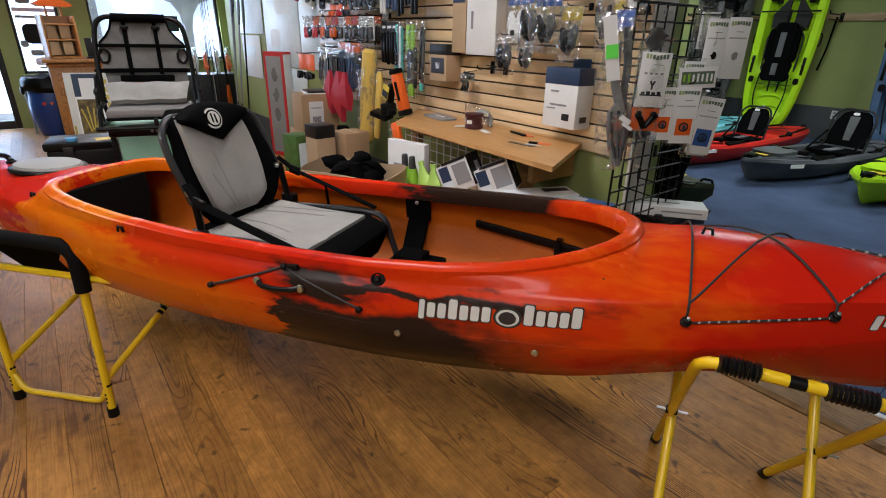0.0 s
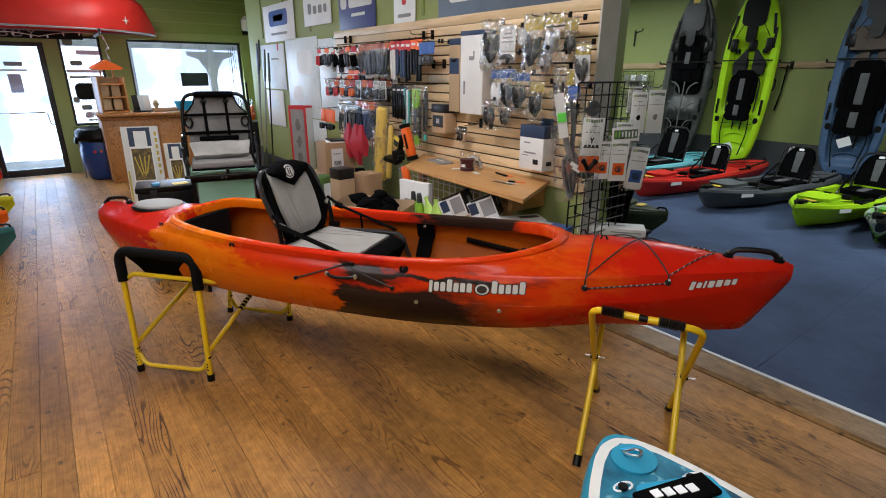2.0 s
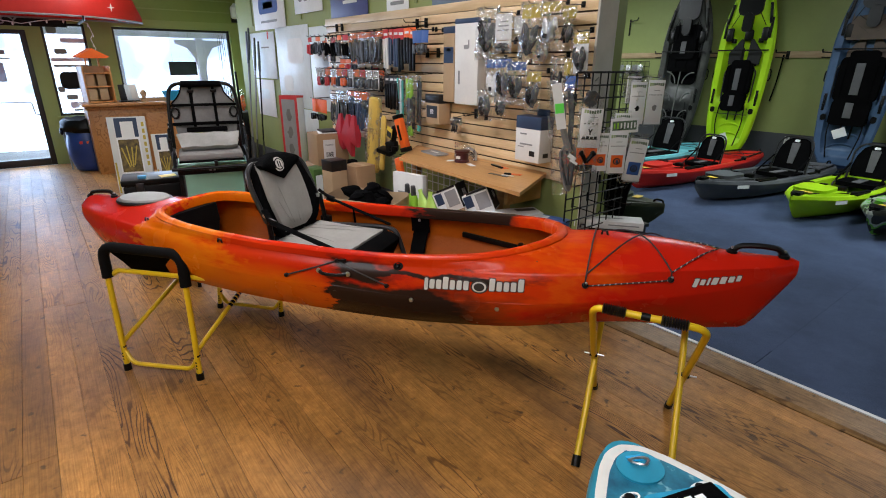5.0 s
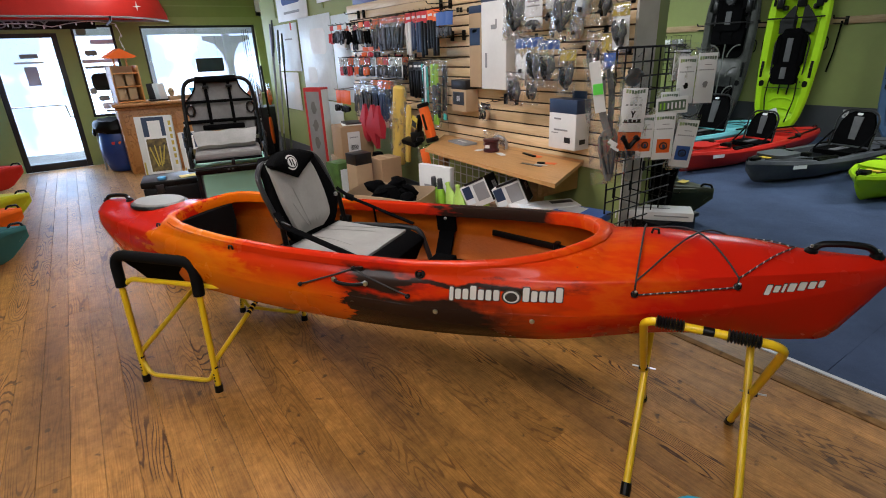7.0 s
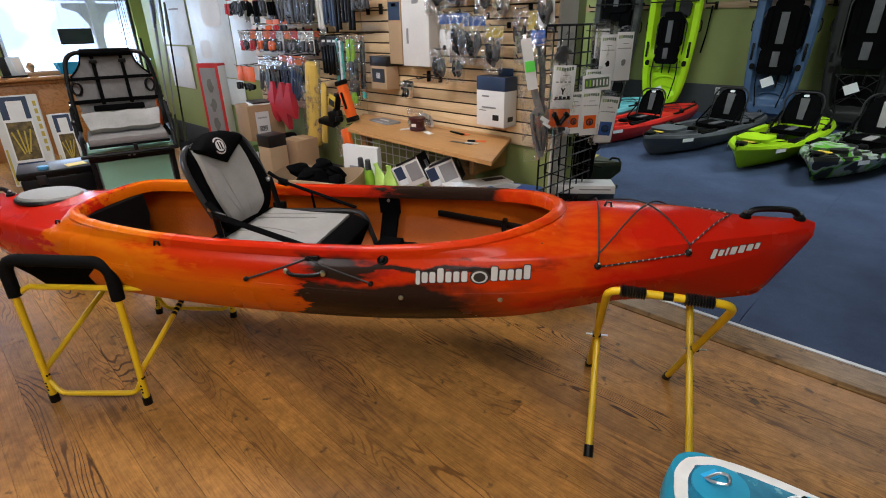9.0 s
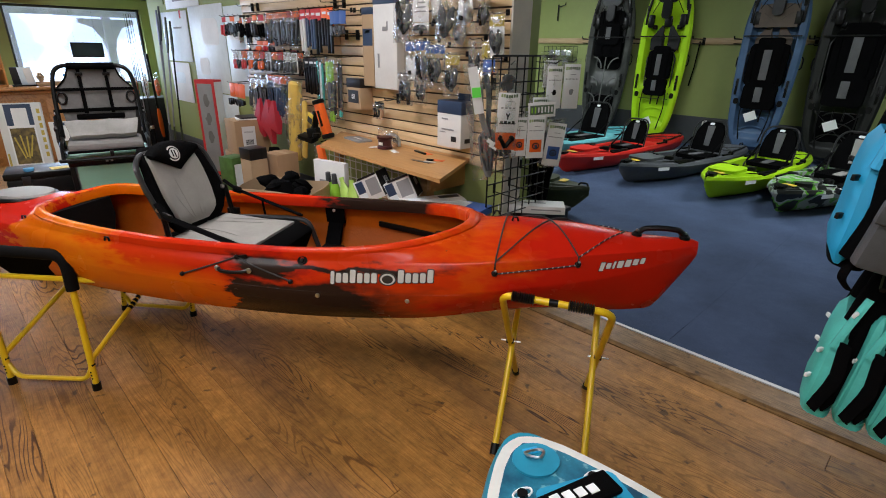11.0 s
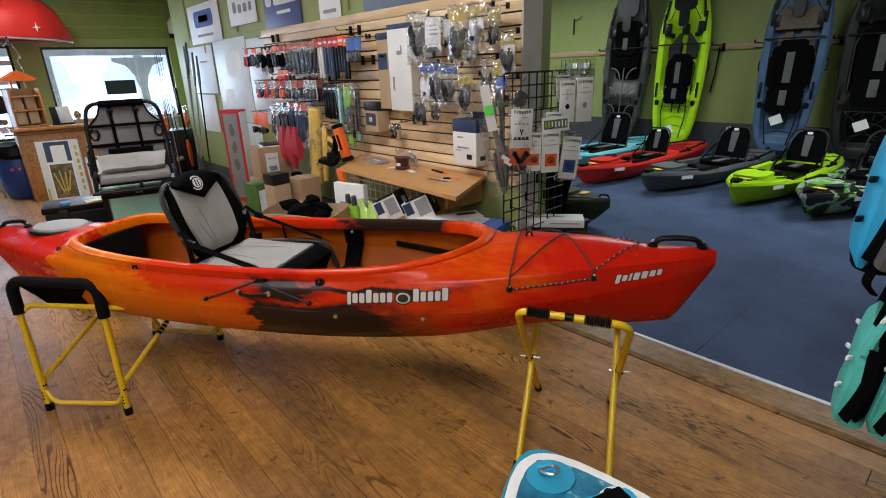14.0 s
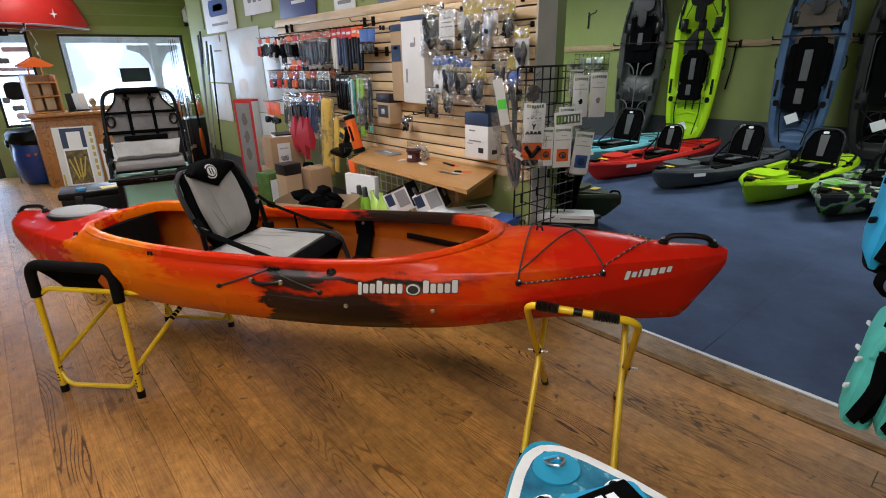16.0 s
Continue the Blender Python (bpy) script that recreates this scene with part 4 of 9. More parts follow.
    for w, hgt in ((0.015, 0.032), (0.016, 0.021), (0.008, 0.027), (0.02, 0.026), (0.02, 0.026), (0.019, 0.022), (0.015, 0.021)):
        z = 0.812 + 0.13 * (s - 3.535)
        for m, grow, out in ((LETTER_EDGE, 0.002, 0.001), (LETTER, 0.0, 0.0022)):
            bm = bmesh.new()
            vs = [bm.verts.new(on_hull(s + w / 2 + a + 0.25 * c, z + 0.012 + c, out)) for a, c in rounded(w + grow * 2, hgt + grow * 2, 0.003, 2)]
            bm.faces.new(vs)
            part("mark", bm, m, k, smooth=0)
        s += w + 0.0075
    # rail inside the far side, foot peg and the far strap
    part("foot_track", box((0.44, 0.018, 0.03), (2.68, 0.341, 0.7), pose(0, 0, 0, 0, 3.4, -9), bev=0.006), BLACK_PL, k)
    part("foot_peg", loft([[(2.79 + a, 0.322 + b, z) for a, b in rounded(0.022, w, 0.008, 2)] for z, w in ((0.64, 0.03), (0.655, 0.07), (0.69, 0.08), (0.712, 0.07), (0.718, 0.04))]), BLACK_PL, k)
    for y0, z0, y1, z1, w in ((0.346, 0.812, 0.36, 0.7, 0.05), (0.36, 0.7, 0.29, 0.575, 0.04)):
        part("seat_post", loft([[(x * w + 2.225, y + o, z) for x, o in ((-1, 0.0), (1, 0.0), (1, 0.016), (-1, 0.016))] for y, z in ((y0, z0), (y1, z1))]), BLACK_FAB, k)
    part("post_bolt", lathe([(0.008, 0), (0.008, 0.005), (0.004, 0.008)], 8), STEEL, k).matrix_local = Matrix.Translation((2.225, 0.35, 0.77)) @ pose(0, 0, 0, 90)
    part("bulkhead", loft([[(s, y, z) for y, z in ((-0.2, 0.8), (-0.22, 0.7), (-0.2, 0.58), (-0.12, 0.5), (0.06, 0.5), (0.13, 0.58), (0.16, 0.7), (0.15, 0.8))] for s in (0.9, 1.02)]), FOAM, k, "black foam bulkhead")
    foot = part("post_foot", prism(rounded(0.2, 0.16, 0.02, 4, 2.29, 0.19), 0.03, "z", (0, 0, 0.58)), BLACK_FAB, k, "black moulded plate under the post")
    part("step", box((0.11, 0.1, 0.03), (2.27, 0.2, 0.61), bev=0.008), BLACK_FAB, foot)
    part("buckle", box((0.06, 0.05, 0.016), (2.34, 0.17, 0.603), bev=0.005), BLACK_PL, foot)


kayak_fittings(kayak)


def high_seat(k):
    """The framed fabric seat in the cockpit."""
    seat = part("seat", prism(rounded(0.5, 0.47, 0.05, 5, 1.86, 0.0), 0.05, "z", (0, 0, 0.715)), BLACK_FAB, k, "black framed fabric seat with light grey panels")
    # seat pad, slightly dished
    n = 14
    bm = bmesh.new()
    grid = [[None] * (n + 1) for _ in range(n + 1)]
    for i in range(n + 1):
        for j in range(n + 1):
            u, v = i / n * 2 - 1, j / n * 2 - 1
            x = 1.69 + (u + 1) / 2 * 0.4
            w = 0.155 + 0.05 * (1 - (u * 0.5 + 0.5)) if u < 0 else 0.18
            z = 0.752 + 0.018 * (1 - max(abs(u), abs(v)) ** 4) - 0.016 * (1 - u * u) * (1 - v * v) - 0.004 * (abs(math.sin(v * 7 + u * u * 3)) < 0.12)
            grid[i][j] = bm.verts.new((x, v * w, z))
    for i in range(n):
        for j in range(n):
            bm.faces.new((grid[i][j], grid[i + 1][j], grid[i + 1][j + 1], grid[i][j + 1]))
    r = bmesh.ops.extrude_face_region(bm, geom=bm.faces[:])
    for v in [q for q in r["geom"] if isinstance(q, bmesh.types.BMVert)]:
        v.co.z -= 0.02
    part("seat_pad", bm, GREY_FAB, seat, "light grey mesh seat pad")
    # frame of bent tube
    for y in (-0.235, 0.235):
        part("side_rail", tube(bend([(1.62, y, 0.72), (2.06, y, 0.75), (2.14, y, 0.74), (2.2, y, 0.56), (2.23, y, 0.54)], 0.06), 0.0125, 8), GUN, seat)
        part("rear_leg", tube([(1.69, y * 0.92, 0.9), (1.71, y * 0.95, 0.76), (1.7, y * 0.95, 0.52)], 0.0125, 8), BLACK_PL, seat)
        part("knuckle", box((0.06, 0.035, 0.05), (1.71, y, 0.75), bev=0.008), BLACK_PL, seat)
        part("pivot_bolt", lathe([(0.011, 0), (0.011, 0.008), (0.006, 0.012)], 10), STEEL, seat).matrix_local = Matrix.Translation((1.69, y * 0.92 - 0.014, 0.895)) @ pose(0, 0, 0, 90)
    part("front_fabric", box((0.09, 0.42, 0.14), (2.115, 0, 0.67), pose(0, 0, 0, 0, 25), bev=0.02), BLACK_FAB, seat)
    part("seat_foot", box((0.46, 0.4, 0.03), (1.95, 0, 0.53), bev=0.008), BLACK_PL, seat)
    part("foot_bracket", box((0.16, 0.3, 0.05), (2.28, -0.02, 0.555), bev=0.012), BLACK_PL, seat)
    # backrest: a reclined panel
    T = Matrix.Translation((1.73, 0, 0.79)) @ pose(0, 0, 0, 0, -19) @ Matrix.Diagonal((1, 1, 0.94, 1))

    def back(rows, thick, bow, material, name, label="", shift=0.0, soft=0.0):
        """A bowed cushion panel whose edges roll over by `soft`."""
        bm = bmesh.new()
        front = []
        wide = curve([(z, w) for z, w, o in rows])
        deep = curve([(z, o) for z, w, o in rows])
        z0, z1 = rows[0][0], rows[-1][0]
        for z in np.linspace(z0, z1, 19):
            w, o = wide(z), deep(z)
            v = 2 * (z - z0) / (z1 - z0) - 1
            ring = []
            for u in np.sin(np.linspace(-math.pi / 2, math.pi / 2, 17)):
                roll = soft * (1 - math.sqrt(max(0.0, 1 - abs(u) ** 5)) + abs(v) ** 7)
                ring.append(bm.verts.new(T @ Vector((o - bow * (1 - u * u) - roll, u * w + shift, z))))
            front.append(ring)
        for a, c in zip(front, front[1:]):
            for j in range(16):
                bm.faces.new((a[j], a[j + 1], c[j + 1], c[j]))
        r = bmesh.ops.extrude_face_region(bm, geom=bm.faces[:])
        for v in [q for q in r["geom"] if isinstance(q, bmesh.types.BMVert)]:
            v.co.x -= thick
        return part(name, bm, material, seat, label)

    back([(-0.02, 0.14, 0.0), (0.03, 0.18, 0.0), (0.1, 0.214, 0.006), (0.18, 0.212, 0.006), (0.27, 0.19, 0.004), (0.33, 0.178, 0.0), (0.375, 0.162, -0.004), (0.4, 0.125, -0.01)], 0.03, 0.035, BLACK_FAB, "backrest", "black fabric backrest", 0.0, 0.02)
    pad = [(0.0, 0.08, 0.014), (0.03, 0.115, 0.024), (0.1, 0.136, 0.028), (0.18, 0.144, 0.028), (0.25, 0.142, 0.028), (0.3, 0.138, 0.026), (0.34, 0.132, 0.022), (0.375, 0.12, 0.014)]
    back(pad, 0.014, 0.038, GREY_FAB, "back_pad", "light grey mesh back pad with stitched seams", -0.032, 0.02)
    for c in (-1, 1):
        for k0, off in ((0.0, 0.035), (1.0, 0.085)):
            pts = []
            for i in range(9):
                q = i / 8
                y = c * (off * (0.35 + 0.65 * q) + 0.012)
                z = 0.03 + (0.2 - 0.07 * k0) * q
                w = 0.145
                pts.append(T @ Vector((0.0285 - 0.038 * (1 - (y / w) ** 2), y - 0.022, z)))
            part("seam", tube(pts, 0.0016, 4), SEAM, seat)
            part("seam", tube([(1.69 + 0.3 * (i / 8), c * (off + 0.02 + 0.05 * (i / 8) ** 2), 0.756 + 0.006 * math.sin(i / 8 * 3)) for i in range(9)], 0.0016, 4), SEAM, seat)
    # dark yoke over the pad's top, dipping to a shallow point, with a round emblem
    bm = bmesh.new()
    front = []
    for y in np.linspace(-0.16, 0.14, 17):
        d = abs(y + 0.01) / 0.15
        lo, hi = 0.34 - 0.075 * (1 - d) ** 1.15, 0.402 - 0.045 * d ** 2.2
        x = 0.046 - 0.032 * (1 - d * d) - 0.012 * d ** 3
        front.append([bm.verts.new(T @ Vector((x - 0.016 * abs(2 * q - 1) ** 4 - 0.012 * d ** 6, y, lo + (hi - lo) * q))) for q in (0, 0.12, 0.35, 0.65, 0.88, 1)])
    for a, c in zip(front, front[1:]):
        for j in range(5):
            bm.faces.new((a[j], c[j], c[j + 1], a[j + 1]))
    r = bmesh.ops.extrude_face_region(bm, geom=bm.faces[:])
    for v in [q for q in r["geom"] if isinstance(q, bmesh.types.BMVert)]:
        v.co.x -= 0.034
    part("yoke", bm, BLACK_FAB, seat)

    def badge(outline, out, m):
        bm = bmesh.new()
        bm.faces.new([bm.verts.new(T @ Vector((0.0165 + out, -0.035 + y, 0.343 + z))) for y, z in outline])
        r = bmesh.ops.extrude_face_region(bm, geom=bm.faces[:])
        for v in [q for q in r["geom"] if isinstance(q, bmesh.types.BMVert)]:
            v.co.x -= 0.004
        part("emblem", bm, m, seat, smooth=0)

    for f, m, o in ((1.0, LETTER, 0.0), (0.84, BLACK_FAB, 0.002), (0.68, LETTER, 0.003)):
        badge([(0.037 * f * math.cos(q), 0.037 * f * math.sin(q)) for q in np.linspace(0, 2 * math.pi, 25)[:-1]], o, m)
    badge(rounded(0.006, 0.034, 0.002, 2, -0.008, 0.002), 0.0045, BLACK_FAB)
    badge(rounded(0.006, 0.034, 0.002, 2, 0.007, -0.002), 0.0045, BLACK_FAB)
    # hoop frame that stands out at both top corners
    hoop = [T @ Vector(p) for p in ((-0.02, -0.218, 0.08), (-0.03, -0.226, 0.25), (-0.035, -0.215, 0.33), (-0.04, -0.17, 0.375), (-0.045, 0, 0.385), (-0.04, 0.17, 0.375), (-0.035, 0.215, 0.33), (-0.03, 0.226, 0.25), (-0.02, 0.218, 0.08))]
    part("hoop", tube(bend(hoop, 0.06), 0.012, 8), GUN, seat, "dull grey bent tube frame")
    # straps with buckles
    for y in (-0.25, 0.25):
        a, b, c = Vector((1.68, y * 0.9, 0.92)), Vector((1.74, y * 0.98, 0.87)), Vector((2.1, y * 0.96, 0.765))
        part("strap", tube([a, b, c], 0.017, 6, flat=0.4), BLACK_FAB, seat)
        part("buckle", box((0.05, 0.012, 0.035), b, pose(0, 0, 0, 0, 14), bev=0.005), BLACK_PL, seat)
        part("loop_strap", tube([(1.88, 0.243, 0.83), (1.885, 0.25, 0.74)], 0.013, 6, flat=0.4), BLACK_FAB, seat)


high_seat(kayak)


def u_stand():
    """Two hoops with foam saddles, joined by crossed braces."""
    st = thing("kayak_stand", "yellow tube kayak stand with black foam-covered hoops", "stand", KAYAK_AT, "kayak stands")
    near = [Vector((0.849, -0.465, 0.0)), Vector((0.815, -0.432, 0.695)), Vector((1.268, -0.365, 0.688)), Vector((1.283, -0.394, 0.0))]
    far = [Vector((0.765, 0.302, 0.0)), Vector((0.8, 0.352, 0.60)), Vector((1.225, 0.4, 0.60)), Vector((1.227, 0.352, 0.0))]
    for h in (near, far):
        a, b, c, d = h
        hoop = part("hoop", tube(bend([a + Vector((0, 0, 0.02)), b, c, d + Vector((0, 0, 0.02))], 0.07), 0.0145, 10), YELLOW, st)
        part("foam_saddle", tube(bend([b.lerp(a, 0.24), b, c, c.lerp(d, 0.24)], 0.07), 0.026, 12), FOAM, hoop, "black foam sleeve")
        part("crossbar", tube(bend([a.lerp(b, 0.16) + Vector((0.012, 0, 0)), a.lerp(b, 0.07) + Vector((0.05, 0, 0)), d.lerp(c, 0.07) + Vector((-0.05, 0, 0)), d.lerp(c, 0.16) + Vector((-0.012, 0, 0))], 0.05), 0.0115, 8), YELLOW, hoop)
        for p, q in ((a, b), (d, c)):
            part("foot", tube([p, p.lerp(q, 0.055)], 0.02, 10), BLACK_PL, hoop, "black rubber foot")
            for t in (0.1, 0.125, 0.15):
                part("adjust_hole", lathe([(0.005, 0), (0.005, 0.002)], 6), BLACK_PL, hoop).matrix_local = Matrix.Translation(p.lerp(q, t) + Vector((0.003, -0.0145, 0))) @ pose(0, 0, 0, 90)
            part("clip", box((0.03, 0.02, 0.012), p.lerp(q, 0.2), bev=0.003), BLACK_PL, hoop)
    for n, f in ((0, 0), (3, 3)):
        a, b = (near[0], near[1]) if n == 0 else (near[3], near[2])
        c, d = (far[0], far[1]) if n == 0 else (far[3], far[2])
        part("brace", tube([a.lerp(b, 0.23), c.lerp(d, 0.86)], 0.0125, 8), YELLOW, st)
    part("hinge_bar", tube(bend([(0.838, -0.425, 0.54), (0.86, -0.405, 0.56), (1.32, -0.335, 0.56), (1.47, -0.27, 0.555)], 0.03), 0.0125, 8), YELLOW, st)
    # black sheet slung between the two saddles, under the hull
    rows = []
    for y, z in ((-0.4, 0.7), (-0.385, 0.66), (-0.33, 0.59), (-0.27, 0.5), (-0.15, 0.446), (0.0, 0.438), (0.15, 0.446), (0.27, 0.5), (0.34, 0.585), (0.37, 0.61)):
        x0, x1 = 0.84 + 0.012 * (0.7 - z), 1.235 - 0.02 * (0.7 - z)
        rows.append([(x0, y - 0.03, z), (x0 + 0.2, y, z - 0.006), (x1, y + 0.03, z), (x1, y + 0.036, z - 0.007), (x0 + 0.2, y + 0.005, z - 0.013), (x0, y - 0.024, z - 0.007)])
    part("sling", loft(rows), BLACK_FAB, st, "black fabric sling under the hull")
    g = near[3].lerp(near[2], 0.23).lerp(far[3].lerp(far[2], 0.86), 0.36)
    e = near[3].lerp(near[2], 0.23).lerp(far[3].lerp(far[2], 0.86), 0.52)
    for i in range(6):
        part("label_bar", tube([g.lerp(e, (i + 0.1) / 6), g.lerp(e, (i + 0.75) / 6)], 0.0131, 8), BLACK_PL, st)


def x_stand():
    """A scissor stand: two crossed frames with ribbed grips on the top bars."""
    st = thing("kayak_stand", "yellow folding scissor stand with black ribbed grips on its top bar", "stand", KAYAK_AT, "kayak stands")
    f1 = [Vector((3.228, 0.285, 0.0)), Vector((3.2, -0.325, 0.744)), Vector((3.59, -0.325, 0.722)), Vector((3.578, 0.256, 0.0))]
    f2 = [Vector((3.206, -0.314, 0.0)), Vector((3.235, 0.3, 0.66)), Vector((3.575, 0.25, 0.665)), Vector((3.56, -0.36, 0.0))]
    for h in (f1, f2):
        a, b, c, d = h
        fr = part("frame", tube(bend([a, b, c, d], 0.06), 0.0135, 10), YELLOW, st)
        for p, q in ((a, b), (d, c)):
            part("foot", tube([p - Vector((0, 0, 0.0)), p.lerp(q, 0.05)], 0.018, 10), BLACK_PL, fr, "black rubber foot")
        u = (c - b)
        for t0, t1 in ((0.09, 0.3), (0.6, 0.83)):
            pts, rad = [], []
            for i in range(21):
                pts.append(b + u * (t0 + (t1 - t0) * i / 20))
                rad.append(0.022 if i % 2 else 0.0135)
            part("grip", tube(pts, rad, 12), RUBBER, fr, "ribbed black rubber grip")
        part("tape", tube([b + u * 0.43, b + u * 0.51], 0.0142, 10), BLACK_PL, fr)
    for p in (f1[0].lerp(f1[1], 0.5), f1[3].lerp(f1[2], 0.5)):
        part("pivot_pin", tube([p + Vector((-0.04, 0, 0)), p + Vector((0.045, 0, 0))], 0.0035, 6), STEEL, st)
        part("pivot_collar", tube([p + Vector((-0.016, 0, 0)), p + Vector((0.016, 0, 0))], 0.012, 8), BLACK_PL, st)


u_stand()
x_stand()


# ---- slat panel and its goods ----
def slat_panel():
    p = thing("slat_panel", "pale maple slatwall panel with dark grooves, screwed to the wall", "slatwall", kind="structure")
    # backing coloured dark to deepen the shade inside the grooves
    part("backing", box((3.68, 0.008, 1.17), (-1.81, -0.004, 1.38)), mat("groove_shade", (0.06, 0.036, 0.018), 0.8), p, smooth=0)
    part("top_board", box((3.7, 0.02, 0.07), (-1.81, -0.016, 1.985), bev=0.003), MAPLE, p)
    pitch = 0.0775
    bm0 = add_box(bmesh.new(), (1.832, 0.012, pitch - 0.011), bev=0.0025)
    first = part("slat", bm0, MAPLE, p)
    first.location = (-2.735, -0.014, 0.79 + pitch / 2)
    for i in range(15):
        for x in (-2.735, -0.895):
            if i == 0 and x < -2:
                continue
            s = first.copy()
            scene.collection.objects.link(s)
            s.location = (x, -0.014 - 0.0006 * (x > -2), 0.79 + pitch * (i + 0.5))


slat_panel()


def lump(w, h, d, seed, loc):
    """An irregular soft product shape."""
    rng = random.Random(seed)
    rings = []
    n = 7
    for i in range(n):
        t = i / (n - 1)
        k = math.sin(math.pi * (0.12 + 0.76 * t)) * rng.uniform(0.72, 1.05)
        ox = rng.uniform(-0.08, 0.08) * w
        rings.append([(loc[0] + ox + w / 2 * k * math.cos(q) * rng.uniform(0.85, 1.05), loc[1] + d / 2 * k * math.sin(q), loc[2] - h / 2 + h * t) for q in np.linspace(0, 2 * math.pi, 11)[:-1]])
    return loft(rings)


def pillow(w, h, d, loc, seed=0):
    """A clear bag: a thin crumpled pillow with creases running up from its foot, open nowhere."""
    rng = random.Random(seed)
    bm = bmesh.new()
    nx, nz = 8, 11
    creases = [(rng.uniform(-0.5, 0.5), rng.uniform(-0.5, 0.5), rng.uniform(9, 19), rng.uniform(0, 6)) for _ in range(3)]
    edge = [rng.uniform(0.93, 1.0) for _ in range(nz + 1)]
    for side in (-1, 1):
        g = []
        for i in range(nx + 1):
            col = []
            for j in range(nz + 1):
                u, v = i / nx, j / nz
                puff = (math.sin(math.pi * u) * math.sin(math.pi * v)) ** 0.6
                fold = sum(math.sin(k * (u + a * v + b) + p) for a, b, k, p in creases) / 3
                y = side * (0.001 + d / 2 * puff * (0.82 + 0.3 * fold + rng.uniform(-0.14, 0.14)))
                col.append(bm.verts.new((loc[0] + w * (u - 0.5) * edge[j], loc[1] + y, loc[2] + h * (v - 0.5))))
            g.append(col)
        for i in range(nx):
            for j in range(nz):
                bm.faces.new((g[i][j], g[i + 1][j], g[i + 1][j + 1], g[i][j + 1]))
    return bm


def jumble(w, h, d, seed, loc):
    """Hard parts filling a pack: upright bars, blocks, rods and rings side by side."""
    rng = random.Random(seed)
    bm = bmesh.new()
    n = rng.randint(3, 5)
    for i in range(n):
        x = loc[0] + (i / (n - 1) - 0.5) * w * 0.66
        z = loc[2] + rng.uniform(-0.06, 0.06) * h
        a = rng.uniform(-14, 14)
        y = loc[1] + rng.uniform(-0.2, 0.2) * d
        kind = rng.random()
        if kind < 0.5:
            add_box(bm, (w * rng.uniform(0.2, 0.36), d * rng.uniform(0.45, 0.9), h * rng.uniform(0.55, 0.92)), (x, y, z), pose(0, 0, 0, 0, a, 0), bev=0.004)
        else:
            v = Vector((math.sin(radians(a)), rng.uniform(-0.1, 0.1), math.cos(radians(a)))) * h * rng.uniform(0.34, 0.46)
            c = Vector((x, y, z))
            add_tube(bm, [c - v, c - v * 0.85, c - v * 0.1, c + v * 0.2, c + v * 0.85, c + v], [0.004, d * 0.36, d * 0.3, d * 0.42, d * 0.3, 0.005], 7)
    r = min(w, h) * rng.uniform(0.16, 0.26)
    x, z = loc[0] + rng.uniform(-0.15, 0.15) * w, loc[2] - 0.28 * h
    add_tube(bm, [(x + r * math.cos(q), loc[1] - d * 0.4 + 0.004 * math.sin(3 * q), z + r * math.sin(q)) for q in np.linspace(0, 2 * math.pi, 13)[:-1]], d * 0.13, 5, True)
    return bm


PACK_SEED = [0]


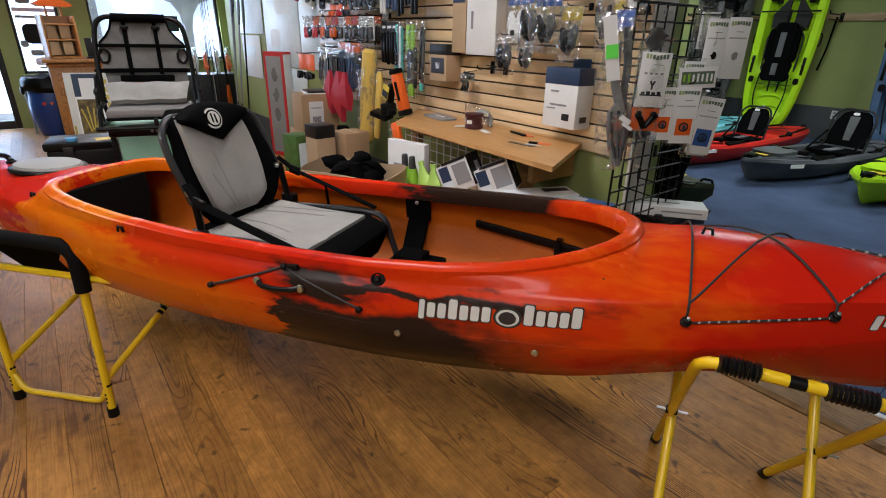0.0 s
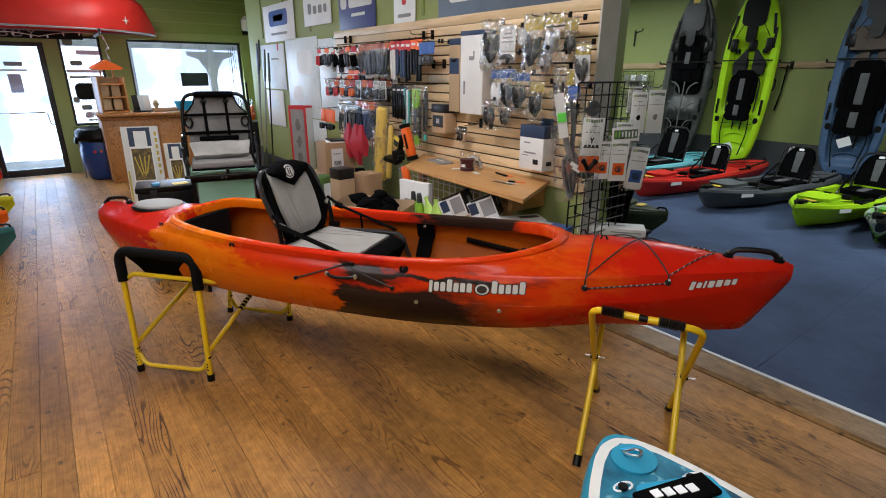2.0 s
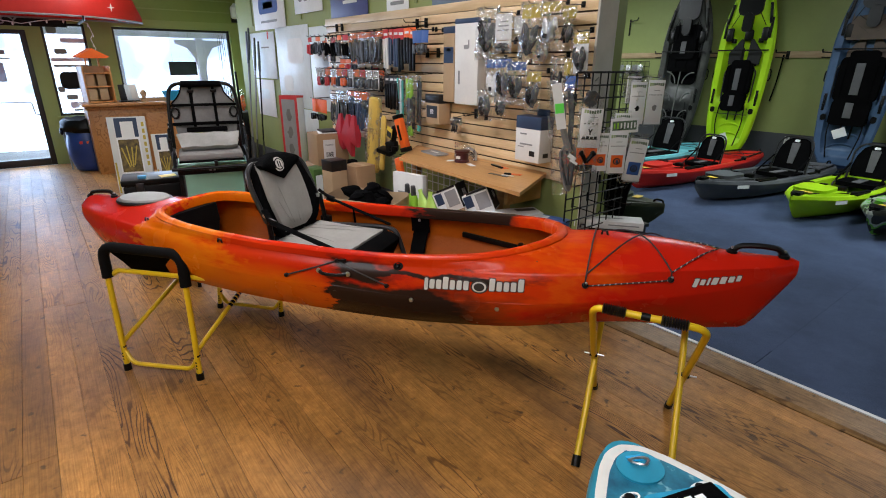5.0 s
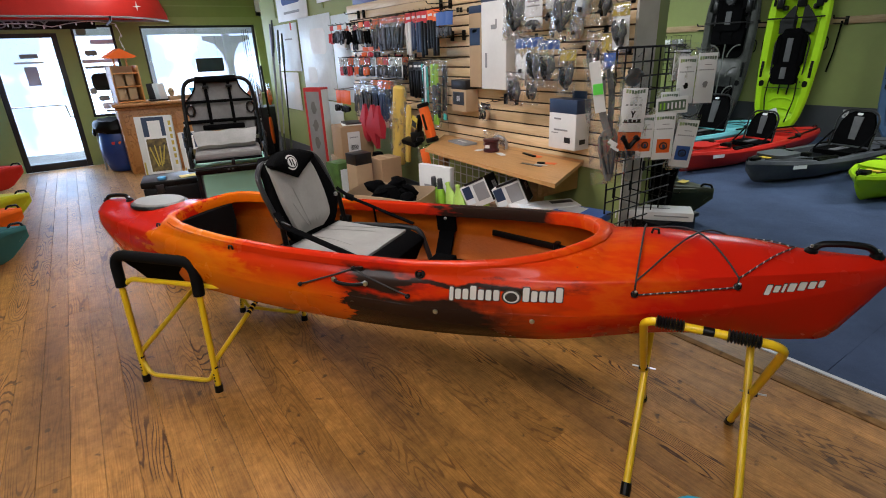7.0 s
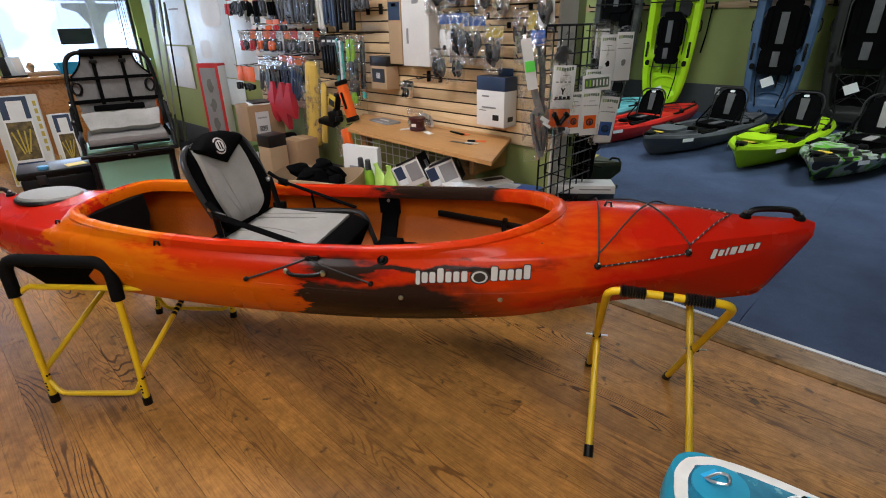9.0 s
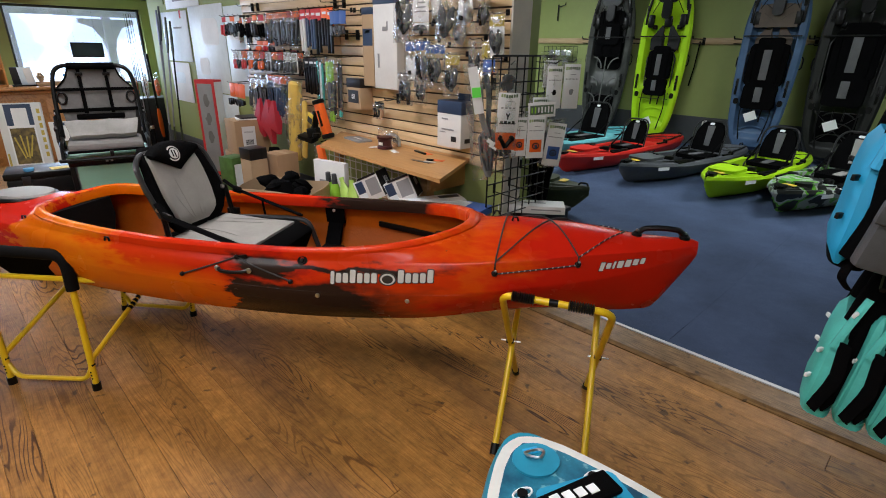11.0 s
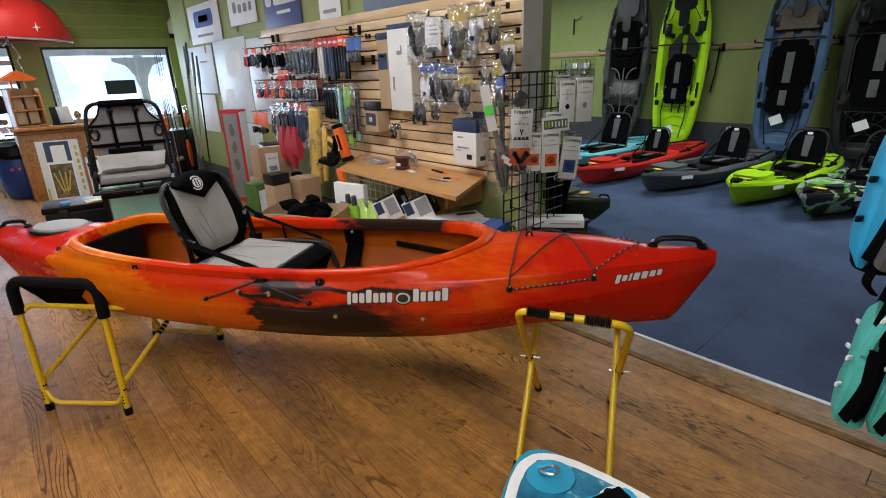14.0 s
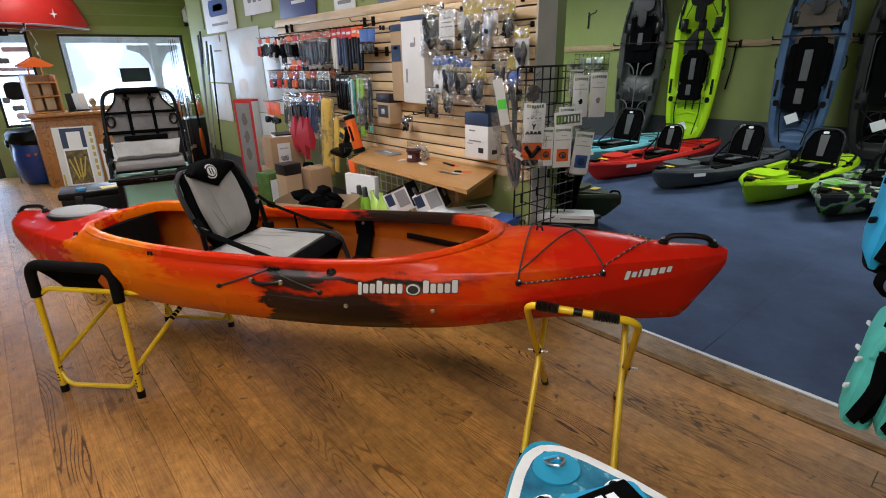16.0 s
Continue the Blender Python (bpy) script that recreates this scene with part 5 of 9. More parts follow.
def pack(x, top, w, h, y, header, product, label, category, head=0.25, bag=True, card=None, group="hanging goods on the slat panel", turn=0, wire=True, base=-0.02, dep=0.035, soft=False):
    """A hanging pack: wire hook, header card, product, clear bag."""
    PACK_SEED[0] += 1
    sd = PACK_SEED[0]
    rng = random.Random(sd * 7)
    t = thing("hanging_pack", label, category, pose(x, y, top, rng.uniform(-3, 3), rng.uniform(-3, 3), turn + rng.uniform(-6, 6)), group)
    if wire:
        part("hook", tube(bend([(0, base - y, 0.012), (0, -0.03, 0.004), (0, -0.045, 0.016)], 0.01, 3), 0.0028, 5), BLACK_WIRE, t)
        part("hook_plate", box((0.03, 0.008, 0.035), (0, base - y - 0.003, 0.012), bev=0.002), BLACK_WIRE, t)
    if header:
        part("header_card", box((w * 0.94, 0.003, h * head), (0, 0, -h * head / 2), bev=0.001), header, t)
    if card:
        part("backing_card", box((w * 0.9, 0.002, h * (0.97 - head)), (0, 0.006, -h * (head + 1) / 2), bev=0.0008), card, t)
        for k in range(rng.randint(2, 3)):
            part("print_bar", box((w * rng.uniform(0.3, 0.7), 0.001, h * 0.035), (rng.uniform(-0.08, 0.08) * w, -0.0025, -h * (head * 0.3 + 0.16 * head * k)), bev=0.0), GREY_CARD if header in (WHITE_CARD, YEL_CARD, ORANGE) else WHITE_CARD, t, smooth=0)
    if soft:
        zc = -h * (head + 1.0) / 2
        for c, (ox, tilt) in enumerate(((-0.17, -16), (0.17, 12))):
            ph = h * (0.86 - head) * rng.uniform(0.75, 1.0)
            part("product", lump(w * rng.uniform(0.46, 0.62), ph, dep * 1.1, sd * 3 + c, (0, 0, 0)), product if c == 0 else (GREY_GOODS if product is BLACK_PL else product), t).matrix_local = pose(ox * w, -dep * 0.3, zc, 0, tilt + rng.uniform(-8, 8), 0)
        part("fitting", box((w * 0.16, dep * 0.5, h * 0.1), (w * rng.uniform(-0.2, 0.2), -dep * 0.75, zc - h * 0.12), pose(0, 0, 0, 0, rng.uniform(-40, 40)), bev=0.003), DARK_GOODS, t)
    else:
        part("product", jumble(w * 0.9, h * (0.92 - head), dep, sd, (0, -dep * 0.3, -h * (head + 1.0) / 2)), product, t)
    if bag:
        g = 1.14 if soft else 1.0
        part("bag", pillow(w * g, h * 0.98 * g, dep * (2.0 if soft else 1.5), (0, -dep * 0.2, -h / 2), sd), SILVER_BAG, t)
    return t


def strip_pack(x, top, w, h, y, header, product, label, category):
    """A narrow carded tool: card above, straight tool below."""
    PACK_SEED[0] += 1
    rng = random.Random(PACK_SEED[0])
    t = thing("hanging_pack", label, category, pose(x, y, top, 0, rng.uniform(-2, 2), rng.uniform(-12, 6)), "hanging goods on the slat panel")
    part("hook", tube(bend([(0, -0.02 - y, 0.012), (0, -0.03, 0.004), (0, -0.045, 0.016)], 0.01, 3), 0.0028, 5), BLACK_WIRE, t)
    part("card", box((w * 0.9, 0.003, h * 0.4), (0, 0, -h * 0.2), bev=0.001), header, t)
    part("print_bar", box((w * 0.6, 0.001, h * 0.06), (0, -0.0022, -h * 0.12)), WHITE_CARD, t, smooth=0)
    for k in (-0.22, 0.22):
        part("tool", box((w * 0.3, 0.016, h * rng.uniform(0.66, 0.78)), (w * k, -0.008, -h * 0.6), bev=0.004), product, t)


# upper row, from the far end
for _x, _h, _m, _p in ((-3.7, 0.2, RED, RED), (-3.6, 0.19, WHITE_CARD, BLACK_PL), (-3.5, 0.19, ORANGE, DARK_GOODS), (-3.39, 0.18, WHITE_CARD, BLACK_PL), (-3.27, 0.22, None, BLACK_FAB), (-3.13, 0.22, None, BLACK_FAB), (-3.0, 0.2, ORANGE, DARK_GOODS), (-2.87, 0.22, RED, BLACK_FAB)):
    pack(_x, 1.83, 0.12, _h, -0.2, _m, _p, "small dark clip pack with a bright card on a wire hook", "clip pack", 0.24, bag=False)
for _x, _m, _p, _h in ((-2.72, ORANGE, GREY_GOODS, 0.3), (-2.6, ORANGE, GREY_GOODS, 0.3), (-2.47, ORANGE, DARK_GOODS, 0.29), (-2.36, RED, GREY_GOODS, 0.29), (-2.26, ORANGE, DARK_GOODS, 0.3)):
    pack(_x, 1.84, 0.14, _h, -0.18, _m, _p, "clear bag of tackle with an orange header card", "tackle pack", 0.16)
for _x, _m, _p, _h in ((-2.15, RED, WHITE_CARD, 0.34), (-2.06, RED, NAVY, 0.31), (-1.98, RED, NAVY, 0.33), (-1.9, RED, BLACK_PL, 0.36), (-1.81, ORANGE, BLACK_PL, 0.3), (-1.72, ORANGE, BLACK_PL, 0.36)):
    strip_pack(_x, 1.85, 0.1, _h, -0.17, _m, _p, "carded knife with a red and orange card, hanging", "knife pack")
for _x in (-1.64, -1.57, -1.5):
    pack(_x, 1.82, 0.1, 0.19, -0.2, BLUE_CARD, GREY_GOODS, "blue blister pack of line clippers", "blister pack", 0.5, bag=False, dep=0.03)
# second packs behind the front ones on the same hooks
for _i, _x in enumerate((-3.66, -3.55, -3.34, -3.2, -3.07, -2.93, -2.78, -2.66, -2.53, -2.41, -2.31, -2.2)):
    pack(_x, 1.82, 0.11, 0.2 + 0.04 * (_i % 3), -0.1, (WHITE_CARD, ORANGE, RED, None)[_i % 4], (GREY_GOODS, WHITE_CARD, DARK_GOODS)[_i % 3], "hardware pack behind others on its hook", "hardware pack", 0.2, wire=False)
for _i, _x in enumerate((-3.47, -3.36, -3.24, -3.12, -2.98, -2.86, -2.73, -2.61, -2.48, -2.36, -2.24)):
    pack(_x, 1.52 - 0.02 * (_i % 2), 0.11, 0.2, -0.1, (ORANGE, WHITE_CARD, RED)[_i % 3], (GREY_GOODS, DARK_GOODS)[_i % 2], "small hardware pack behind others on its hook", "hardware pack", 0.24, wire=False)
for _i, _x in enumerate((-3.24, -3.14, -2.98, -2.88, -2.72, -2.6)):
    pack(_x, 1.28, 0.12, 0.3, -0.12, (WHITE_CARD, None, ORANGE)[_i % 3], (GREY_GOODS, DARK_GOODS)[_i % 2], "bagged hardware behind others on its hook", "hardware pack", 0.15, wire=False)
# middle row
for _x, _m, _p in ((-3.52, WHITE_CARD, RED), (-3.42, WHITE_CARD, BLACK_PL), (-3.31, ORANGE, RED), (-3.18, WHITE_CARD, ORANGE), (-3.05, ORANGE, DARK_GOODS), (-2.92, RED, ORANGE), (-2.8, WHITE_CARD, GREY_GOODS), (-2.67, ORANGE, GREY_GOODS), (-2.55, RED, GREY_GOODS), (-2.42, WHITE_CARD, GREY_GOODS), (-2.3, WHITE_CARD, GREY_GOODS)):
    pack(_x, 1.5, 0.12, 0.18, -0.2, _m, _p, "small hanging pack of hardware with a coloured card", "hardware pack", 0.36, card=WHITE_CARD if _m is WHITE_CARD else None)
for _x, _p in ((-3.02, ORANGE), (-2.9, RED), (-2.76, DARK_GOODS)):
    pack(_x, 1.6, 0.12, 0.1, -0.16, ORANGE, _p, "short hanging pack of hardware on a hook", "hardware pack", 0.4, bag=False)
for _x in (-2.18, -2.1, -2.02):
    strip_pack(_x, 1.46, 0.09, 0.31, -0.15, DARK_GOODS, BLACK_PL, "black carded pliers hanging on a hook", "pliers pack")
for _x, _w, _h, _rows in (
        (-1.96, 0.12, 0.47, ((-0.3, 0.22, 0.06, 0.94, TURQ), (-0.05, 0.2, 0.05, 0.9, GREY_GOODS), (0.2, 0.2, 0.08, 0.95, TINT_PAPER), (0.38, 0.12, 0.1, 0.9, TURQ))),
        (-1.8, 0.19, 0.54, ((-0.2, 0.24, 0.06, 0.4, LIME), (0.1, 0.26, 0.05, 0.38, LIME), (-0.02, 0.34, 0.36, 0.82, GREY_GOODS), (0.3, 0.22, 0.33, 0.86, DARK_GOODS), (0.1, 0.42, 0.8, 0.97, LIME))),
        (-1.66, 0.08, 0.5, ((-0.1, 0.3, 0.08, 0.8, DARK_GOODS), (0.2, 0.26, 0.1, 0.94, GREY_GOODS), (0.1, 0.5, 0.84, 0.95, TURQ)))):
    _t = thing("hanging_pack", "tall clear bag of bright green, teal and grey sleeves", "bagged goods", pose(_x, -0.15, 1.47, 0, 2, -5), "hanging goods on the slat panel")
    for _i, (_o, _b, _z0, _z1, _p) in enumerate(_rows):
        part("sleeve", box((_w * _b, 0.022, _h * (_z1 - _z0)), (_w * _o, -0.004 + 0.006 * (_i % 2), -_h * (_z0 + _z1) / 2), pose(0, 0, 0, 0, 2 - _i), bev=0.009), _p, _t)
    part("bag", pillow(_w * 1.08, _h, 0.065, (0, 0, -_h / 2), int(_x * -40)), SILVER_BAG, _t)
    part("hook", tube(bend([(0, 0.13, 0.012), (0, -0.03, 0.004), (0, -0.045, 0.016)], 0.01, 3), 0.0028, 5), BLACK_WIRE, _t)
# lower row
for _x in (-3.56, -3.44, -3.32):
    pack(_x, 1.18, 0.14, 0.24, -0.27, ORANGE, BLACK_PL, "orange carded reel of black cord, hanging", "cord pack", 0.6, bag=False)
for _x, _h in ((-3.1, 0.33), (-2.97, 0.34), (-2.84, 0.32)):
    pack(_x, 1.25, 0.13, _h, -0.25, WHITE_CARD, GREY_GOODS, "clear bag of grey hardware with a small label", "hardware pack", 0.14)
for _x, _h in ((-2.68, 0.26), (-2.56, 0.4), (-2.46, 0.4)):
    pack(_x, 1.3, 0.14, _h, -0.26, ORANGE, NAVY, "dark bagged strap set with an orange header", "strap pack", 0.18)


def red_flag():
    t = thing("safety_flag", "folded red nylon safety flags hanging from black straps", "flag", pose(-2.77, -0.3, 1.12))
    for k, (x, w, dz) in enumerate(((-0.12, 0.26, -0.42), (0.06, 0.3, -0.47), (0.2, 0.24, -0.36))):
        part("flag_cloth", loft([[(x - 0.02, -0.01 * k, -0.05), (x + 0.02, -0.01 * k, -0.05), (x + 0.02, 0.02, -0.05), (x - 0.02, 0.02, -0.05)], [(x - w * 0.42, -0.03 - 0.01 * k, -0.28), (x + w * 0.3, -0.045, -0.24), (x + w * 0.34, 0.02, -0.25), (x - w * 0.38, 0.03, -0.28)], [(x + w * 0.2, -0.02, dz), (x + w * 0.28, -0.025, dz + 0.01), (x + w * 0.28, 0.01, dz), (x + w * 0.18, 0.01, dz)]]), RED_FAB, t)
        part("strap", tube([(x, 0, 0.06), (x, 0, -0.06)], 0.012, 6, flat=0.3), BLACK_FAB, t)
    part("hook", tube([(0.05, 0.28, 0.06), (0.05, -0.03, 0.055), (0.05, -0.04, 0.07)], 0.003, 5), BLACK_WIRE, t)
    part("cross_wire", tube([(-0.14, 0, 0.06), (0.22, 0, 0.06)], 0.003, 5), BLACK_WIRE, t)


red_flag()


def foam_sleeve(x, top, w, h, label):
    t = thing("foam_float", label, "foam float", pose(x, -0.24, top, 0, 7, 4))
    part("foam", loft([[(w / 2 * math.cos(q) * k, w * 0.32 * math.sin(q) * k, -z) for q in np.linspace(0, 2 * math.pi, 15)[:-1]] for z, k in ((0.0, 0.55), (0.02, 0.9), (h * 0.5, 1.0), (h * 0.97, 0.96), (h, 0.8))]), YEL_FOAM, t)
    part("bag", pillow(w * 1.5, h * 1.08, w * 0.9, (-0.02, 0, -h / 2), int(x * -10)), SILVER_BAG, t)
    part("hook", tube([(0, 0.22, 0.02), (0, -0.02, 0.01), (0, -0.03, 0.02)], 0.003, 5), BLACK_WIRE, t)


foam_sleeve(-2.25, 1.26, 0.175, 0.72, "long yellow foam float in a clear bag, hanging")
foam_sleeve(-2.11, 1.1, 0.07, 0.52, "yellow foam float hanging behind another")

# empty wire display arms on the panel
for _x, _z, _w in ((-1.62, 1.66, 0.26), (-1.78, 1.9, 0.22), (-0.98, 1.2, 0.2), (-0.12, 1.36, 0.14), (-3.3, 1.93, 0.2), (-2.6, 1.62, 0.24)):
    _t = thing("wire_display_arm", "empty black wire display arm on the slats", "display hook", pose(_x, -0.022, _z), "empty arms on the slat panel")
    part("cross_bar", tube([(-_w / 2, -0.03, 0), (_w / 2, -0.03, 0)], 0.004, 6), BLACK_WIRE, _t)
    for _s in (-0.3, 0.3):
        part("plate", box((0.014, 0.03, 0.075), (_s * _w, -0.013, -0.01), bev=0.002), BLACK_WIRE, _t)
    part("prong", tube(bend([(0.1 * _w, -0.03, 0.0), (0.1 * _w, -0.2, -0.012), (0.1 * _w, -0.215, 0.01)], 0.01, 3), 0.0036, 5), BLACK_WIRE, _t)

# right-hand goods
pack(-0.83, 1.93, 0.2, 0.32, -0.13, None, BLACK_PL, "clear bag of black fittings on a wire hook", "bagged goods", 0.12, soft=True)
pack(-0.64, 1.89, 0.17, 0.24, -0.16, WHITE_CARD, GREY_GOODS, "white printed card with a small fitting, bagged", "bagged goods", 0.7, card=WHITE_CARD, soft=True)
pack(-0.52, 1.87, 0.1, 0.18, -0.13, WHITE_CARD, BLACK_PL, "narrow white card pack behind another", "bagged goods", 0.6, soft=True)
pack(-0.39, 1.93, 0.17, 0.34, -0.15, YEL_HEAD, GREY_GOODS, "clear bag of grey fittings with a yellow header", "bagged goods", 0.24, soft=True)
pack(-0.22, 1.93, 0.17, 0.27, -0.16, YEL_HEAD, STEEL, "shiny bag of metal fittings with a yellow header", "bagged goods", 0.2, soft=True)
pack(-0.31, 1.73, 0.13, 0.17, -0.12, None, STEEL, "crumpled clear bag of silvery parts", "bagged goods", 0.1, soft=True)
pack(-0.09, 1.9, 0.11, 0.24, -0.14, YEL_HEAD, BLACK_PL, "coiled black cable in a bag with a yellow header", "bagged goods", 0.28, soft=True)
pack(0.0, 1.75, 0.12, 0.24, -0.13, YEL_HEAD, GREY_GOODS, "white-backed bag with a yellow and black header", "bagged goods", 0.26, card=WHITE_CARD, soft=True)
pack(-0.74, 1.6, 0.16, 0.28, -0.14, BLUE_CARD, WHITE_CARD, "white pouch with a blue header card", "bagged goods", 0.22, soft=True)
pack(-0.61, 1.6, 0.17, 0.28, -0.17, BLUE_CARD, BLACK_PL, "clear bag of black rod holders, blue header", "bagged goods", 0.2, soft=True)
pack(-0.49, 1.58, 0.17, 0.27, -0.16, BLUE_CARD, BLACK_PL, "clear bag of black rod holders, blue header", "bagged goods", 0.2, soft=True)
pack(-0.34, 1.52, 0.15, 0.25, -0.15, YEL_HEAD, BLACK_PL, "black paddle clip in a bag with a yellow header", "bagged goods", 0.25, soft=True)
pack(-0.17, 1.61, 0.09, 0.28, -0.13, None, DARK_GOODS, "narrow clear bag with a black cleat", "bagged goods", 0.15, soft=True)
pack(-0.09, 1.6, 0.08, 0.19, -0.11, YEL_HEAD, DARK_GOODS, "small yellow carded fitting on a hook", "bagged goods", 0.5, soft=True)
pack(-0.79, 1.38, 0.17, 0.2, -0.17, None, BLACK_PL, "round clear bag of black fittings", "bagged goods", 0.1, soft=True)
pack(-0.64, 1.36, 0.12, 0.17, -0.15, None, BLACK_PL, "clear bag of black fittings", "bagged goods", 0.1, soft=True)
pack(0.0, 1.5, 0.1, 0.09, -0.18, BLUE_CARD, BLUE_CARD, "small bright blue card pack near the panel's end", "bagged goods", 0.8, bag=False, soft=True)


def carton(name, size, at, body, label, category="box", lid=None, lid_h=0.0, prints=(), tape=None):
    """A box with a lid band, prints and tape. Prints: face, across, up, width, height, material."""
    sx, sy, sz = size
    t = thing(name, label, category, at)
    part("body", box((sx, sy, sz - lid_h), (0, 0, (sz - lid_h) / 2), bev=0.003), body, t)
    if lid:
        part("lid", box((sx * 1.015, sy * 1.015, lid_h), (0, 0, sz - lid_h / 2), bev=0.003), lid, t)
    for f, a, u, w, h, m in prints:
        if f == "-y":
            bm = box((w, 0.002, h), (a, -sy / 2 - 0.002, u))
        elif f == "+x":
            bm = box((0.002, w, h), (sx / 2 + 0.002, a, u))
        elif f == "+z":
            bm = box((w, h, 0.002), (a, u, sz + 0.002))
        else:
            bm = box((0.002, w, h), (-sx / 2 - 0.002, a, u))
        part("print", bm, m, t, smooth=0)
    if tape:
        part("tape", box((sx * 1.004, 0.05, 0.002), (0, 0, sz + 0.0015)), tape, t, smooth=0)
    return t


carton("tall_box", (0.14, 0.09, 0.57), pose(-1.3, -0.07, 1.27), KRAFT_L, "tall narrow kraft box with a navy label, hung on slats", lid=NAVY, lid_h=0.05, prints=(("-y", 0, 0.36, 0.12, 0.12, NAVY), ("-y", 0, 0.4, 0.05, 0.02, WHITE_CARD)))
carton("tall_box", (0.27, 0.12, 0.62), pose(-1.05, -0.085, 1.265), WHITE_CARD, "tall white printed box with a dark top, hung on slats", lid=NAVY, lid_h=0.035, prints=(("-y", 0.0, 0.42, 0.05, 0.03, GREY_CARD), ("-y", 0.03, 0.44, 0.015, 0.06, GREY_CARD), ("-y", -0.08, 0.2, 0.02, 0.1, GREY_CARD)))
carton("gauge_box", (0.21, 0.12, 0.24), pose(-1.48, -0.085, 1.08, 0, 0, -4), KRAFT_L, "kraft box with black lid and a picture", lid=DARK_GOODS, lid_h=0.07, prints=(("-y", 0, 0.1, 0.16, 0.1, DARK_GOODS), ("-y", 0.0, 0.1, 0.05, 0.04, WHITE_CARD)))
_t = thing("clamp_pack", "small black and tan clamp pack hanging low on a hook", "clamp pack", pose(-1.2, -0.1, 1.15, 0, 0, 8))
part("header_card", box((0.1, 0.003, 0.045), (0, 0, -0.02), bev=0.001), DARK_GOODS, _t)
for _o, _m, _r in ((-0.034, BLACK_PL, 24), (0.002, DARK_GOODS, -18), (0.036, KRAFT, 8)):
    part("clamp", tube(bend([(_o - 0.016, -0.012, -0.05), (_o + 0.016, -0.02, -0.06), (_o + 0.014, -0.02, -0.1), (_o - 0.012, -0.014, -0.105)], 0.012), 0.011, 7), _m, _t)
    part("clamp_screw", tube([(_o, -0.03, -0.112), (_o + 0.0005 * _r, -0.026, -0.06)], 0.006, 6), KRAFT_L if _m is KRAFT else BLACK_PL, _t)
part("bag", pillow(0.14, 0.12, 0.05, (0, -0.012, -0.065), 31), SILVER_BAG, _t)
part("hook", tube(bend([(0, 0.08, 0.012), (0, -0.03, 0.004), (0, -0.045, 0.016)], 0.01, 3), 0.0028, 5), BLACK_WIRE, _t)
_b = carton("product_box", (0.235, 0.125, 0.31), pose(-0.36, -0.09, 0.92, 0, 0, -2), WHITE_CARD, "white product box with a navy lid on the slats", lid=NAVY, lid_h=0.085, prints=(("-y", -0.04, 0.19, 0.06, 0.01, GREY_CARD), ("-y", -0.01, 0.12, 0.12, 0.01, GREY_CARD), ("-y", 0.05, 0.06, 0.05, 0.035, DARK_GOODS), ("-y", -0.06, 0.1, 0.06, 0.006, GREY_CARD), ("+x", 0.0, 0.05, 0.05, 0.03, DARK_GOODS)))
part("hang_tab", box((0.12, 0.008, 0.05), (0.03, 0.05, 0.33), bev=0.003), NAVY, _b)


def light_stick():
    t = thing("orange_tool", "orange and black boxed pump standing against the slats", "tool", pose(-1.62, -0.32, 0.839, 4, -15, 10))
    part("tube", box((0.075, 0.06, 0.26), (0, 0, 0.16), bev=0.012), ORANGE, t)
    part("cap", box((0.082, 0.066, 0.035), (0, 0, 0.305), bev=0.008), BLACK_PL, t)
    part("base", box((0.086, 0.07, 0.04), (0, 0, 0.02), bev=0.008), BLACK_PL, t)
    part("mark", box((0.025, 0.002, 0.13), (0, -0.032, 0.17)), BLACK_PL, t, smooth=0)


# ---- work table under the panel ----
def work_table():
    t = thing("work_table", "honey-coloured wooden wall table with a white wire grid below", "table", pose(0, 0, 0))
    part("tabletop", prism([(-1.88, -0.022), (-1.42, -0.53), (0.03, -0.615), (-0.28, -0.022)][::-1], 0.024, "z", (0, 0, 0.826)), TABLE_WOOD, t, smooth=0)
    part("apron", box((1.1, 0.02, 0.07), (-0.9, -0.36, 0.779), bev=0.003), TABLE_WOOD, t)
    part("side_panel", box((0.035, 0.34, 0.17), (-0.33, -0.2, 0.729), bev=0.003), TABLE_WOOD, t)
    for x in (-1.5, -0.42):
        part("leg", box((0.07, 0.07, 0.813), (x, -0.3, 0.4065), bev=0.004), TABLE_WOOD, t)
    part("shelf", box((1.3, 0.26, 0.02), (-1.02, -0.165, 0.36), bev=0.003), TABLE_WOOD, t)
    g = part("wire_grid", tube([(-1.55, -0.37, 0.78), (-0.5, -0.37, 0.78)], 0.003, 5), WHITE_WIRE, t)
    for i in range(15):
        x = -1.55 + 0.075 * i
        part("wire", tube([(x, -0.37, 0.79), (x, -0.37, 0.4)], 0.0042, 5), WHITE_WIRE, g)
    for z in (0.72, 0.66, 0.585, 0.51, 0.435):
        part("wire", tube([(-1.55, -0.374, z), (-0.5, -0.374, z)], 0.0042, 5), WHITE_WIRE, g)


work_table()
light_stick()
_TT = 0.838
_t = thing("fishing_line_spool", "dark red line spool with a white paper tag", "spool", pose(-0.95, -0.25, _TT, 0, 0, 20))
part("drum", lathe([(0.045, 0), (0.058, 0.004), (0.058, 0.02), (0.05, 0.028), (0.052, 0.07), (0.06, 0.078), (0.06, 0.092), (0.03, 0.094)], 20), mat("maroon_plastic", (0.05, 0.008, 0.012), 0.35), _t)
part("tag", box((0.075, 0.055, 0.002), (-0.1, 0.0, 0.004), pose(0, 0, 0, 0, -6, 15)), WHITE_CARD, _t, smooth=0)
part("sticker", box((0.035, 0.002, 0.022), (0.0, -0.0585, 0.045)), WHITE_CARD, _t, smooth=0)
